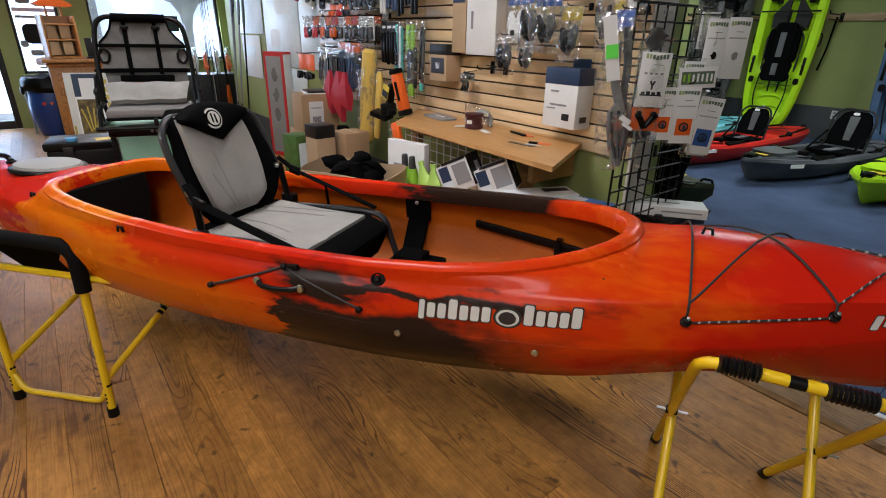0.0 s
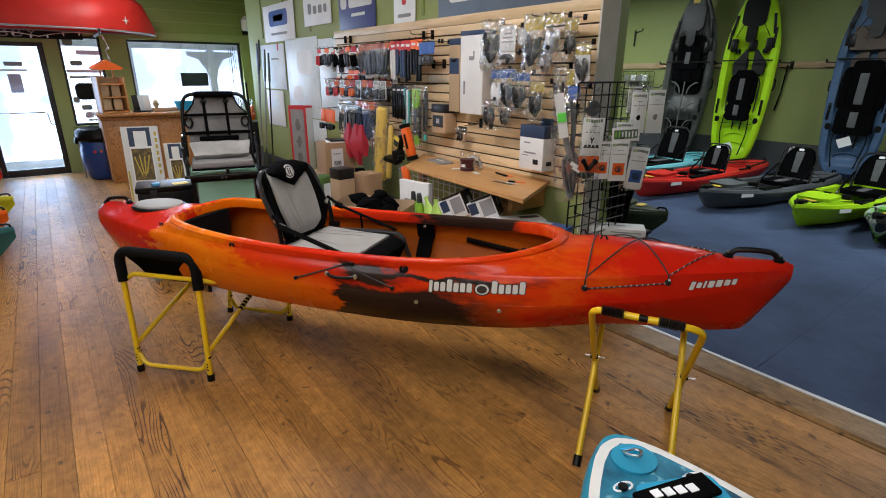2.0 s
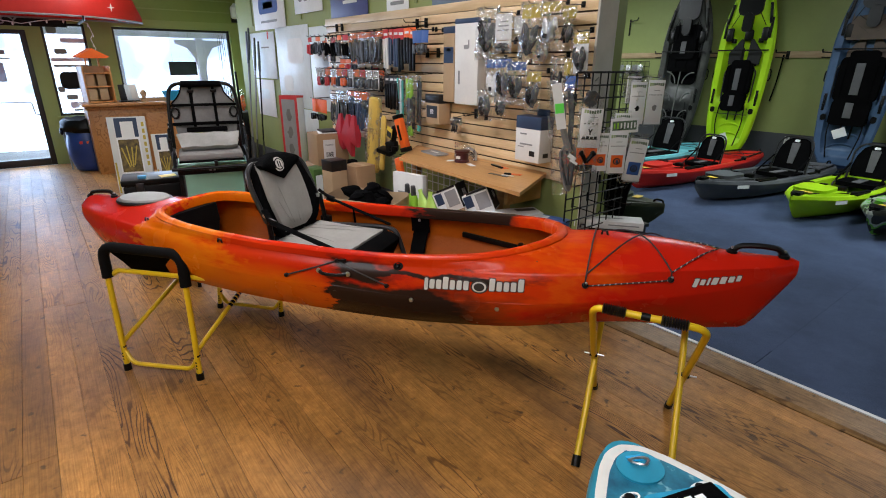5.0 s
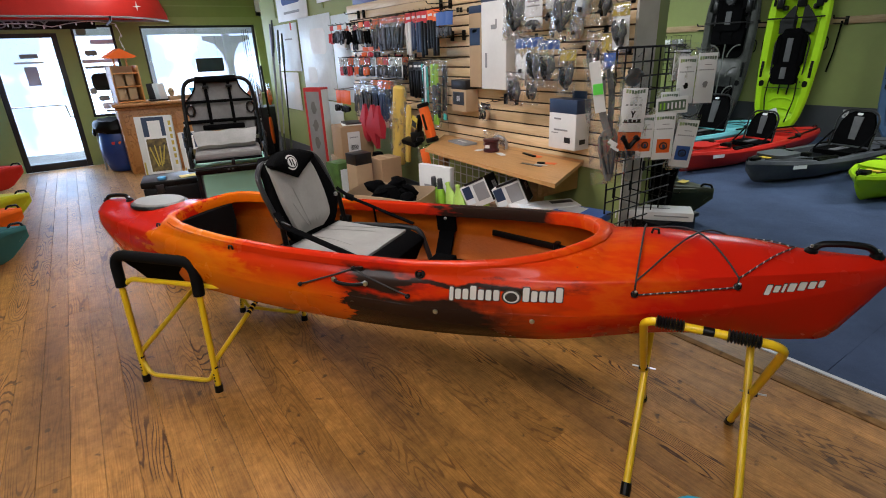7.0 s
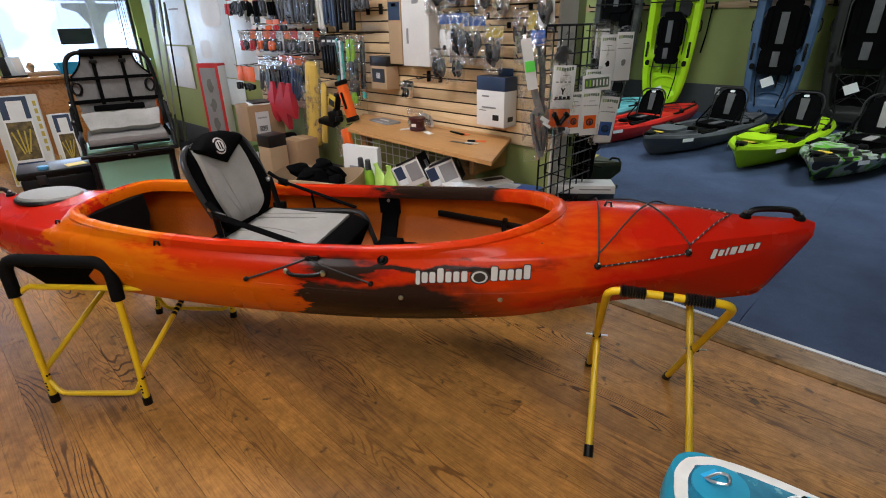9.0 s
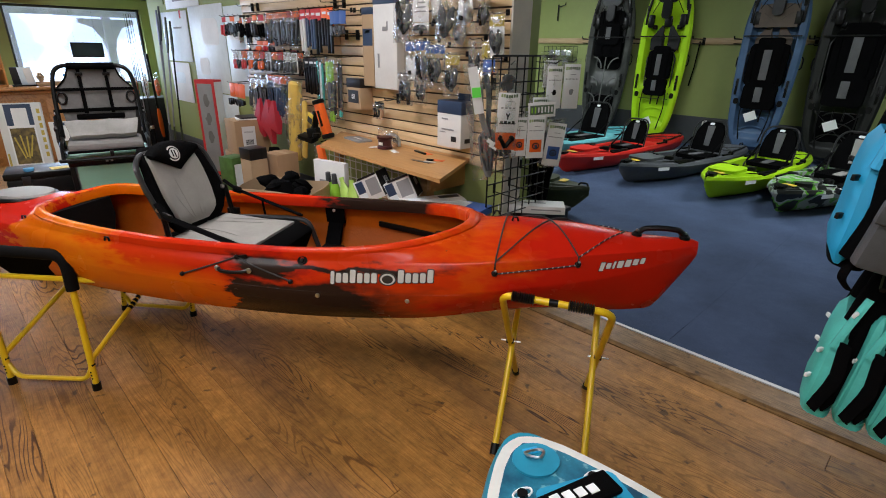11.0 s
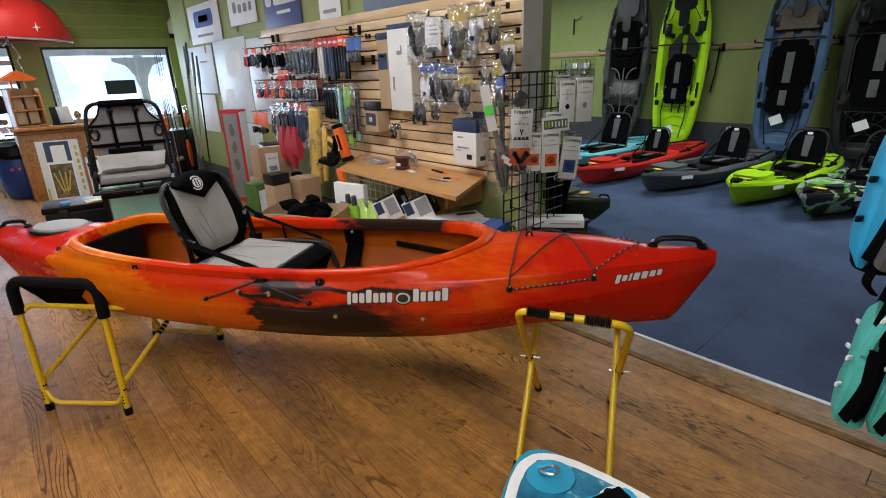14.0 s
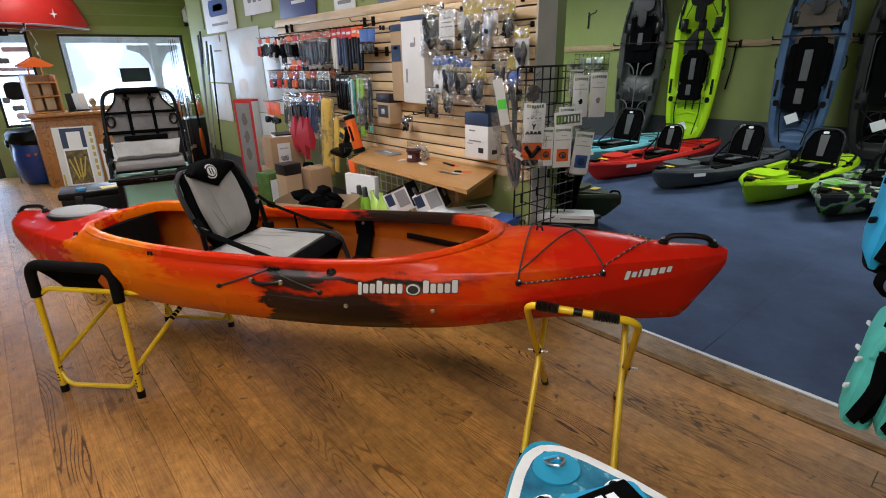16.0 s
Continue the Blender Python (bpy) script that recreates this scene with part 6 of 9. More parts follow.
_t = thing("bagged_bracket", "clear bag with a bent grey metal bracket on the table", "bracket", pose(-1.05, -0.14, _TT))
part("bracket", tube(bend([(-0.12, 0, 0.01), (-0.04, 0.02, 0.06), (0.06, 0.0, 0.1), (0.12, 0.02, 0.06), (0.14, 0, 0.01)], 0.04), 0.012, 6), STEEL, _t)
part("bag", pillow(0.26, 0.12, 0.06, (0, 0, 0.062), 5), SILVER_BAG, _t)
_t = thing("grey_pouch", "flat grey printed pouch lying on the table", "pouch", pose(-1.4, -0.18, _TT, 0, 0, -8))
part("pouch", prism(rounded(0.28, 0.13, 0.02), 0.012, "z", (0, 0, 0.007)), GREY_CARD, _t)
part("print_bar", box((0.13, 0.02, 0.001), (0, 0, 0.0145)), WHITE_CARD, _t, smooth=0)
for _x, _y, _r in ((-0.62, -0.16, -12), (-0.38, -0.28, 25)):
    _t = thing("folding_knife", "black folding knife on an orange and white card", "knife", pose(_x, _y, _TT, 0, 0, _r))
    part("card", box((0.1, 0.045, 0.002), (0.02, 0.02, 0.0015)), ORANGE, _t, smooth=0)
    part("knife", box((0.15 if _x < -0.5 else 0.05, 0.022, 0.012), (-0.02, -0.01, 0.0075), bev=0.004), BLACK_PL, _t)
_t = thing("loose_tags", "clear blister tags lying on the table", "tags", pose(-0.42, -0.36, _TT, 0, 0, 5))
part("tag", box((0.17, 0.03, 0.002), (0, 0, 0.0015)), GREY_GOODS, _t, smooth=0)
part("tag", box((0.09, 0.02, 0.002), (0.06, 0.025, 0.004), pose(0, 0, 0, 0, 0, 12)), WHITE_CARD, _t, smooth=0)
_t = thing("paper_slip", "white paper slip lying flat on the table", "paper", pose(-0.82, -0.27, _TT, 0, 0, -20))
part("slip", box((0.11, 0.04, 0.002), (0, 0, 0.0015)), PAPER, _t, smooth=0)

# cartons and bags on the floor below the table
carton("flat_white_box", (0.05, 0.31, 0.755), pose(-1.17, -0.6, 0, 0, 0, -76), WHITE_CARD, "tall white flat box standing by the table", prints=(("+x", 0.1, 0.3, 0.035, 0.36, DARK_GOODS), ("+x", -0.05, 0.6, 0.1, 0.02, GREY_CARD)))
for _x in (-1.05, -0.97):
    _t = thing("bottle_pump", "lime green tube with a grey cap standing by the table", "pump", pose(_x, -0.69, 0.36, 0, -4, 0))
    part("tube", lathe([(0.036, 0), (0.04, 0.02), (0.037, 0.22), (0.026, 0.27)], 16), LIME, _t)
    part("cap", lathe([(0.022, 0.27), (0.018, 0.34), (0.012, 0.345)], 14), GREY_GOODS, _t)
carton("carton", (0.62, 0.24, 0.36), pose(-0.96, -0.7, 0, 0, 0, 2), KRAFT, "kraft carton on the floor below the table", tape=KRAFT_L)
PALE_LIME = mat("pale_lime_nylon", (0.4, 0.62, 0.12), 0.45, var=0.15, bump=0.3, bscale=50)
_t = thing("lime_pouch", "lime green stuff sacks heaped by the table", "sack", pose(-0.72, -0.68, 0.36))
for _i, (_x, _y, _r) in enumerate(((-0.07, 0, -22), (0.03, -0.04, -8), (0.1, 0.04, 14))):
    part("sack", loft([[(r * math.cos(q) * 1.25, r * 0.7 * math.sin(q), z) for q in np.linspace(0, 2 * math.pi, 13)[:-1]] for r, z in ((0.03, 0.0), (0.056, 0.04), (0.058, 0.16), (0.04, 0.25), (0.016, 0.31), (0.02, 0.34))]), PALE_LIME, _t).matrix_local = pose(_x, _y, 0.012, 0, _r, 0)
carton("carton", (0.56, 0.34, 0.55), pose(-0.5, -0.58, 0, 0, 0, -1), KRAFT, "kraft carton on the floor under smaller boxes", tape=KRAFT_L)
for _x, _y, _r, _tilt in ((-0.56, -0.62, 24, -26), (-0.4, -0.5, 34, -24)):
    carton("reel_box", (0.2, 0.14, 0.16), pose(_x, _y, 0.6, 0, _tilt, _r), WHITE_CARD, "white boxed reel with blue pictures and black end, tilted", prints=(("-y", -0.055, 0.11, 0.06, 0.08, NAVY), ("-y", -0.055, 0.05, 0.06, 0.035, TINT_PAPER), ("-y", 0.045, 0.09, 0.09, 0.11, GREY_CARD), ("-y", 0.02, 0.165, 0.15, 0.014, DARK_GOODS), ("+z", 0.0, 0.0, 0.12, 0.07, GREY_CARD), ("+x", 0, 0.09, 0.14, 0.165, BLACK_PL), ("+x", 0.02, 0.1, 0.05, 0.05, WHITE_CARD)))
carton("flat_carton", (0.42, 0.16, 0.06), pose(-0.215, -0.44, 0.574, 0, 0, 66), WHITE_CARD, "white flat box with black print lying on cartons", prints=(("+z", 0.12, 0.02, 0.14, 0.05, DARK_GOODS), ("+z", -0.1, 0, 0.12, 0.08, TINT_PAPER), ("-y", 0.0, 0.03, 0.2, 0.015, GREY_CARD)))
carton("carton", (0.28, 0.36, 0.57), pose(-0.06, -0.37, 0, 0, 0, 2), KRAFT, "kraft carton standing at the wall's end", tape=KRAFT_L)
carton("flat_carton", (0.3, 0.18, 0.05), pose(0.0, -0.35, 0.574, 0, 0, 14), BLUE_CARD, "blue and white flat box on a carton", prints=(("+z", -0.05, 0, 0.14, 0.12, WHITE_CARD), ("-y", 0, 0.02, 0.24, 0.02, WHITE_CARD)))

_t = thing("open_carton", "open kraft carton heaped with black bags", "box", pose(-1.1, -1.03, 0, 0, 0, 28))
_ring = lambda a, b, z: [(a * abs(math.cos(q)) ** 0.6 * (1 if math.cos(q) > 0 else -1), b * abs(math.sin(q)) ** 0.6 * (1 if math.sin(q) > 0 else -1), z + 0.012 * math.sin(3 * q)) for q in np.linspace(0, 2 * math.pi, 41)[:-1]]
part("wall", loft([_ring(0.28, 0.2, 0.014), _ring(0.288, 0.208, 0.3), _ring(0.3, 0.216, 0.655), _ring(0.296, 0.212, 0.658), _ring(0.284, 0.204, 0.3), _ring(0.276, 0.196, 0.02)], cap=False), KRAFT_L, _t)
part("bottom", prism(rounded(0.54, 0.38, 0.08, 4), 0.01, "z", (0, 0, 0.006)), KRAFT, _t, smooth=0)
_t2 = thing("black_bag", "crumpled black fabric bag lying in a carton", "bag", pose(-1.1, -1.03, 0.014, 0, 0, 28))
part("bag", lump(0.46, 0.66, 0.34, 77, (0, 0, 0.34)), BLACK_FAB, _t2)
for _i, (_x, _y, _z, _w, _r) in enumerate(((-0.14, 0.05, 0.64, 0.2, 20), (0.0, 0.09, 0.67, 0.22, -30), (0.12, 0.04, 0.63, 0.17, 55), (-0.04, -0.06, 0.62, 0.16, -10), (0.16, -0.05, 0.61, 0.12, 35))):
    part("fold", lump(_w, 0.1, 0.13, 80 + _i, (0, 0, 0)), BLACK_FAB, _t2).matrix_local = pose(_x, _y, _z, 12, _r * 0.4, _r)

carton("carton", (0.32, 0.34, 0.33), pose(-3.06, -0.38, 0.53, 0, 0, -6), KRAFT, "kraft carton with a printed white label", tape=KRAFT_L, prints=(("+x", -0.04, 0.17, 0.13, 0.21, WHITE_CARD), ("+x", -0.04, 0.12, 0.08, 0.05, DARK_GOODS), ("+x", -0.04, 0.22, 0.09, 0.015, GREY_CARD)))
_t = thing("magazine_stack", "dark and white printed booklets on a carton", "booklets", pose(-3.06, -0.38, 0.862, 0, 0, -20))
part("booklet", box((0.26, 0.2, 0.012), (0, 0, 0.007), bev=0.001), PAPER, _t)
part("booklet", box((0.24, 0.18, 0.014), (0.01, 0.01, 0.02), pose(0, 0, 0, 0, 0, 8)), DARK_GOODS, _t)
carton("carton", (0.42, 0.4, 0.53), pose(-3.1, -0.36, 0, 0, 0, -8), KRAFT, "kraft carton on the floor under another", tape=KRAFT_L)
carton("paddle_bag_box", (0.2, 0.18, 0.57), pose(-2.72, -0.7, 0, 0, 0, 12), mat("olive_bag", (0.06, 0.13, 0.03), 0.5, var=0.3, scale=14), "green printed bag standing between cartons", prints=(("+x", -0.03, 0.36, 0.08, 0.3, TINT_PAPER), ("+x", 0.05, 0.4, 0.05, 0.05, WHITE_CARD)))
carton("carton", (0.17, 0.17, 0.7), pose(-2.36, -0.66, 0, 0, 0, 6), KRAFT_L, "upright kraft carton with a black top", lid=DARK_GOODS, lid_h=0.1)
carton("carton", (0.22, 0.22, 0.63), pose(-2.32, -0.41, 0, 0, 0, 4), KRAFT, "kraft carton behind an upright one", tape=KRAFT_L)
# made-up soft shape that fills the place of a small dark box
_t = thing("dark_filler", "soft black shape standing in for a small dark box behind cartons", "bag", pose(-2.62, -0.32, 0.0))
part("body", lump(0.44, 0.62, 0.34, 12, (0, 0, 0.31)), BLACK_FAB, _t)
part("handle", tube(bend([(-0.1, -0.1, 0.5), (-0.02, -0.14, 0.62), (0.1, -0.1, 0.5)], 0.06), 0.01, 6), BLACK_FAB, _t)
_t = thing("hanging_mount", "black and orange camera mount in a bag, hanging low", "mount", pose(-1.84, -0.3, 1.0))
part("arm", box((0.05, 0.05, 0.2), (-0.02, 0, -0.06), pose(0, 0, 0, 0, 16), bev=0.012), BLACK_PL, _t)
part("clamp", box((0.11, 0.07, 0.09), (-0.05, 0, -0.15), pose(0, 0, 0, 0, -8, 20), bev=0.014), BLACK_PL, _t)
part("knob", lathe([(0.03, -0.02), (0.034, 0.0), (0.03, 0.02)], 12, at=(0.04, -0.03, -0.16)), BLACK_PL, _t)
part("plate", box((0.16, 0.1, 0.04), (-0.12, -0.02, -0.2), pose(0, 0, 0, 10, 12, 20), bev=0.008), BLACK_PL, _t)
part("label", box((0.085, 0.003, 0.1), (-0.02, -0.045, -0.02), pose(0, 0, 0, 0, 20)), YEL_CARD, _t, smooth=0)
part("label_print", box((0.07, 0.002, 0.05), (-0.02, -0.048, -0.035), pose(0, 0, 0, 0, 20)), DARK_GOODS, _t, smooth=0)
part("pouch", pillow(0.16, 0.26, 0.1, (0.02, 0, -0.36), 9), SILVER_BAG, _t)
part("hook", tube([(0, 0.31, 0.05), (0, 0.0, 0.04)], 0.003, 5), BLACK_WIRE, _t)
_t = thing("orange_pouch", "orange bagged throw line hanging below the table edge", "pouch", pose(-1.57, -0.43, 0.83))
part("pouch", box((0.09, 0.035, 0.15), (0, 0, -0.1), pose(0, 0, 0, 0, -18), bev=0.012), ORANGE, _t)
part("loop", tube([(0, 0, 0.0), (0, 0.06, 0.005)], 0.004, 5), BLACK_WIRE, _t)

_t = carton("ladder_box", (0.27, 0.14, 1.16), pose(-4.53, -0.15, 0, 0, 0, 30), WHITE_CARD, "tall red and white printed box leaning at the wall")
part("front_panel", box((0.274, 0.006, 1.16), (0, -0.072, 0.581), bev=0.001), RED, _t)
part("front_print", box((0.205, 0.003, 1.07), (0, -0.077, 0.581), bev=0.0008), GREY_CARD, _t)
part("top_band", box((0.274, 0.136, 0.025), (0, 0, 1.15)), RED, _t, smooth=0)
part("edge_band", box((0.006, 0.02, 1.16), (-0.137, -0.055, 0.581)), RED, _t, smooth=0)
for _z in (0.92, 0.7, 0.48):
    part("picture", lump(0.1, 0.15, 0.006, int(_z * 100), (0, -0.079, _z)), MID_FAB, _t)


# ---- wire grid panel with bagged goods at the partition's end ----
def grid_panel():
    t = thing("gridwall_stand", "black wire gridwall standing at the partition's end", "gridwall", pose(0.13, 0, 0))
    ys = [-0.3 + 0.0762 * i for i in range(9)]
    zs = [0.012 + 0.0757 * i for i in range(21)]
    fr = part("outer_frame", tube([(0, ys[0], 0.005), (0, ys[0], 1.52), (0, ys[-1], 1.52), (0, ys[-1], 0.005)], 0.006, 6), BLACK_WIRE, t)
    for y in ys[1:-1]:
        part("upright_wire", tube([(0, y, 0.01), (0, y, 1.52)], 0.0048, 5), BLACK_WIRE, t)
    for z in zs:
        part("cross_wire", tube([(0.006, ys[0], z), (0.006, ys[-1], z)], 0.0048, 5), BLACK_WIRE, t)
    for y, z in ((-0.24, 0.72), (-0.09, 0.74), (0.02, 0.84), (0.1, 0.72)):
        part("loose_hook", tube(bend([(0.01, y, z + 0.03), (0.01, y, z), (0.2, y, z - 0.01), (0.215, y, z + 0.015)], 0.01, 3), 0.0032, 5), BLACK_WIRE, t)
        part("hook_plate", box((0.008, 0.02, 0.06), (0.01, y, z + 0.02), bev=0.002), BLACK_WIRE, t)


grid_panel()
CARD_BAG = clear("card_bag", (0.97, 0.97, 0.975), 0.2, 0.1, 0.6)
GB_GREEN = mat("dark_green_print", (0.1, 0.15, 0.1), 0.5)
GB_LIGHT = mat("pale_green_print", (0.32, 0.42, 0.2), 0.5)


def grid_bag(x, y, top, w, h, label, picture=None, tilt=0, face=58, mark=None, clear_top=0.1, depth=0.055):
    """A bagged part with a printed card in front, facing the aisle on a hook of the grid."""
    t = thing("bagged_part", label, "bagged part", pose(x, y, top, 0, tilt, face), "goods on the wire grid")
    fy = -0.014
    card = part("card", box((w * 0.9, 0.003, h), (0, fy, -h / 2), bev=0.001), PAPER, t)

    def ink(bw, bh, cx, cz, m, name="print_bar"):
        part(name, box((bw * w, 0.001, bh * h), (cx * w, fy - 0.0025, -cz * h)), m, card, smooth=0)

    for k in range(7):
        ink(0.085, 0.05 + 0.02 * abs(k - 3) / 3, -0.34 + 0.113 * k, 0.1 - 0.012 * (3 - abs(k - 3)) / 3, GB_LIGHT if k < 2 else GB_GREEN, "mark_bar")
    for k in range(9):
        ink(0.05, 0.022, -0.32 + 0.08 * k, 0.33, GREY_CARD)
    ink(0.3, 0.012, 0.05, 0.23, GREY_CARD)
    if picture:
        ink(0.6, 0.3, 0.02, 0.7, picture, "picture")
        part("picture_item", tube([(w * (0.02 + 0.16 * math.cos(q)), fy - 0.004, -h * 0.7 + h * 0.07 * math.sin(q)) for q in np.linspace(0, 2 * math.pi, 13)[:-1]], 0.004, 5, True), DARK_GOODS, card)
        part("picture_item", lump(w * 0.2, h * 0.09, 0.003, int(h * 1000), (w * 0.03, fy - 0.004, -h * 0.71)), NAVY, card)
    if mark:
        part("picture_item", lump(w * 0.3, h * 0.13, 0.003, int(h * 900), (w * 0.02, fy - 0.003, -h * 0.62)), mark, card)
    part("product", lump(w * 0.72, h * 0.85, 0.03, int(w * 999), (0, 0.022, -h * 0.55)), DARK_GOODS, t)
    part("bag", pillow(w * 1.2, h * (1.08 + clear_top), depth, (0, 0.01, -h * (0.52 - clear_top / 2)), int(w * 500 + h * 100)), CARD_BAG, t, smooth=24)
    a = Matrix.Rotation(-radians(face), 3, "Z") @ Vector((0.13 - x, 0, 0))
    part("hook_arm", tube(bend([(0.012, -0.03, 0.03), (0, -0.02, 0.014), (a.x, a.y, 0.02)], 0.008, 3), 0.003, 5), BLACK_WIRE, t)
    return t


_t = thing("brand_card", "white sign card with a dark green mark on the grid", "sign", pose(0.31, -0.04, 1.27, 0, -3, 58), "goods on the wire grid")
part("card", box((0.175, 0.003, 0.088), (0, 0, -0.046), bev=0.001), PAPER, _t)
part("mark_panel", box((0.15, 0.001, 0.054), (0, -0.0022, -0.046)), GB_GREEN, _t, smooth=0)
for _k in range(7):
    part("mark_bar", box((0.0085, 0.001, 0.03 + 0.006 * (_k % 2)), (-0.063 + 0.021 * _k, -0.0034, -0.046)), LIME if _k < 2 else PAPER, _t, smooth=0)
part("hook_arm", tube([(0.02, 0.003, -0.02), (0.095, 0.15, 0.0)], 0.003, 5), BLACK_WIRE, _t)
grid_bag(0.29, -0.06, 1.185, 0.125, 0.25, "white printed card with an orange picture, bagged", ORANGE)
grid_bag(0.25, -0.17, 1.185, 0.1, 0.23, "white printed card behind another, bagged", ORANGE)
grid_bag(0.25, 0.02, 1.29, 0.11, 0.2, "white printed card hanging behind the sign card", None, clear_top=0.05)
grid_bag(0.3, 0.16, 1.13, 0.135, 0.27, "bagged white card with a blue picture, hanging askew", BLUE_CARD, tilt=7)
grid_bag(0.26, 0.21, 1.12, 0.11, 0.28, "white card pack hanging behind another", None, tilt=4)
grid_bag(0.27, 0.12, 1.47, 0.11, 0.25, "bagged white card with a dark fitting on the grid", None, mark=BLACK_PL, clear_top=0.25)
grid_bag(0.29, 0.28, 1.48, 0.12, 0.27, "bagged white card with grey print on the grid", None, mark=GREY_CARD)
grid_bag(0.2, 0.17, 1.5, 0.1, 0.16, "grey bagged fitting with a green header card", None, clear_top=0.3)

_t = thing("bagged_part", "tall clear bag of a black mount, white and orange card", "bagged part", pose(0.22, -0.25, 1.33, 0, 2, 58), "goods on the wire grid")
_c = part("card", box((0.132, 0.003, 0.225), (0, -0.02, -0.115), bev=0.001), PAPER, _t)
for _k in range(7):
    part("mark_bar", box((0.011, 0.001, 0.018), (-0.045 + 0.015 * _k, -0.0225, -0.024 + 0.002 * abs(_k - 3))), GB_LIGHT if _k < 2 else GB_GREEN, _c, smooth=0)
part("print_bar", box((0.045, 0.001, 0.003), (0.012, -0.0225, -0.052)), GREY_CARD, _c, smooth=0)
for _k in range(4):
    part("print_bar", box((0.013, 0.001, 0.008), (-0.038 + 0.024 * _k, -0.0225, -0.088)), GREY_CARD, _c, smooth=0)
    part("print_bar", box((0.017, 0.001, 0.012 + 0.006 * (_k % 2)), (-0.036 + 0.024 * _k, -0.0225, -0.17)), DARK_GOODS, _c, smooth=0)
part("print_bar", box((0.1, 0.001, 0.006), (0, -0.0225, -0.177)), DARK_GOODS, _c, smooth=0)
for _a in (-28, 28):
    part("print_bar", box((0.008, 0.001, 0.022), (0.005 * _a / 28, -0.0225, -0.128), pose(0, 0, 0, 0, _a)), DARK_GOODS, _c, smooth=0)
part("print_bar", box((0.008, 0.001, 0.022), (0, -0.0225, -0.142)), DARK_GOODS, _c, smooth=0)
part("orange_card", box((0.128, 0.004, 0.1), (0, -0.006, -0.282), bev=0.001), ORANGE, _t)
for _a in (-34, 34):
    part("mount", tube([(0, -0.018, -0.315), (0.03 * _a / 34, -0.024, -0.27)], 0.013, 8), BLACK_PL, _t)
    part("mount_head", lump(0.04, 0.035, 0.03, 9 + _a, (0.036 * _a / 34, -0.024, -0.262)), BLACK_PL, _t)
part("inner_part", lump(0.12, 0.09, 0.035, 15, (0, 0.02, 0.05)), GREY_GOODS, _t)
part("lower_part", lump(0.13, 0.05, 0.04, 16, (0, 0.01, -0.35)), DARK_GOODS, _t)
part("bag", pillow(0.165, 0.43, 0.07, (0, 0, -0.17), 3), CARD_BAG, _t, smooth=24)
_f = bmesh.new()
_v = [_f.verts.new(p) for p in ((-0.08, -0.004, 0.045), (0.08, -0.004, 0.045), (0.035, 0.0, 0.16), (-0.03, 0.0, 0.16), (0.0, -0.022, 0.09))]
for _a, _b in ((0, 1), (1, 2), (2, 3), (3, 0)):
    _f.faces.new((_v[_a], _v[_b], _v[4]))
part("gathered_top", _f, CARD_BAG, _t, smooth=0)
part("hook_arm", tube([(0.0, 0, 0.15), (0.05, 0.08, 0.17)], 0.003, 5), BLACK_WIRE, _t)

_t = thing("bagged_bracket", "long crumpled clear bag of grey straps with a green sticker", "bagged part", pose(0.1, -0.37, 1.47, 0, -7, 40))
part("strap_pad", loft([[(a + ox, b, z) for a, b in rounded(w, 0.045, 0.012, 3)] for w, ox, z in ((0.03, -0.005, -0.64), (0.075, -0.005, -0.56), (0.1, 0.0, -0.46), (0.105, 0.005, -0.4), (0.06, 0.015, -0.36))]), MID_FAB, _t)
for _o in (-0.03, 0.0, 0.03):
    part("rib", tube([(_o * 0.4, -0.026, -0.6), (_o, -0.028, -0.5), (_o, -0.026, -0.39)], 0.007, 5), GREY_GOODS, _t)
part("strap", tube(bend([(0.03, 0, -0.05), (0.035, -0.015, -0.2), (0.015, -0.02, -0.34), (0.02, -0.01, -0.42)], 0.05), 0.022, 6, flat=0.35), GREY_GOODS, _t)
part("strap", tube(bend([(-0.01, 0, -0.1), (-0.02, -0.01, -0.26), (0.01, -0.015, -0.4)], 0.05), 0.026, 6, flat=0.3), MID_FAB, _t)
part("label", box((0.05, 0.002, 0.022), (0.028, -0.036, -0.43), pose(0, 0, 0, 0, 38)), WHITE_CARD, _t, smooth=0)
part("label", box((0.05, 0.002, 0.014), (0.036, -0.036, -0.46), pose(0, 0, 0, 0, 38)), WHITE_CARD, _t, smooth=0)
part("bag", pillow(0.21, 0.68, 0.1, (0, 0, -0.32), 21), CARD_BAG, _t, smooth=24)
part("card", box((0.055, 0.003, 0.26), (-0.035, -0.04, -0.13), pose(0, 0, 0, 0, -4)), WHITE_CARD, _t, smooth=0)
part("sticker", box((0.05, 0.002, 0.055), (-0.033, -0.044, -0.14)), NEON, _t, smooth=0)
part("hook", tube([(0, 0, 0.0), (0.03, 0.05, 0.03)], 0.003, 5), BLACK_WIRE, _t)

carton("white_box", (0.46, 0.16, 0.055), pose(0.12, 0.2, 0.5, 0, 0, 38), WHITE_CARD, "long white box lying on a black crate", prints=(("-y", 0.1, 0.03, 0.2, 0.008, GREY_CARD), ("+z", 0, 0, 0.2, 0.01, GREY_CARD)))
_t = thing("black_crate", "black plastic crate standing by the wire grid", "crate", pose(0.13, 0.3, 0.02))
part("body", box((0.24, 0.4, 0.46), (0, 0, 0.23), bev=0.02), BLACK_PL, _t)
part("rim", box((0.26, 0.42, 0.03), (0, 0, 0.462), bev=0.008), BLACK_PL, _t)
_t = thing("black_gear_bag", "black gear bag hanging on the back of the grid", "bag", pose(0.02, 0.42, 1.08))
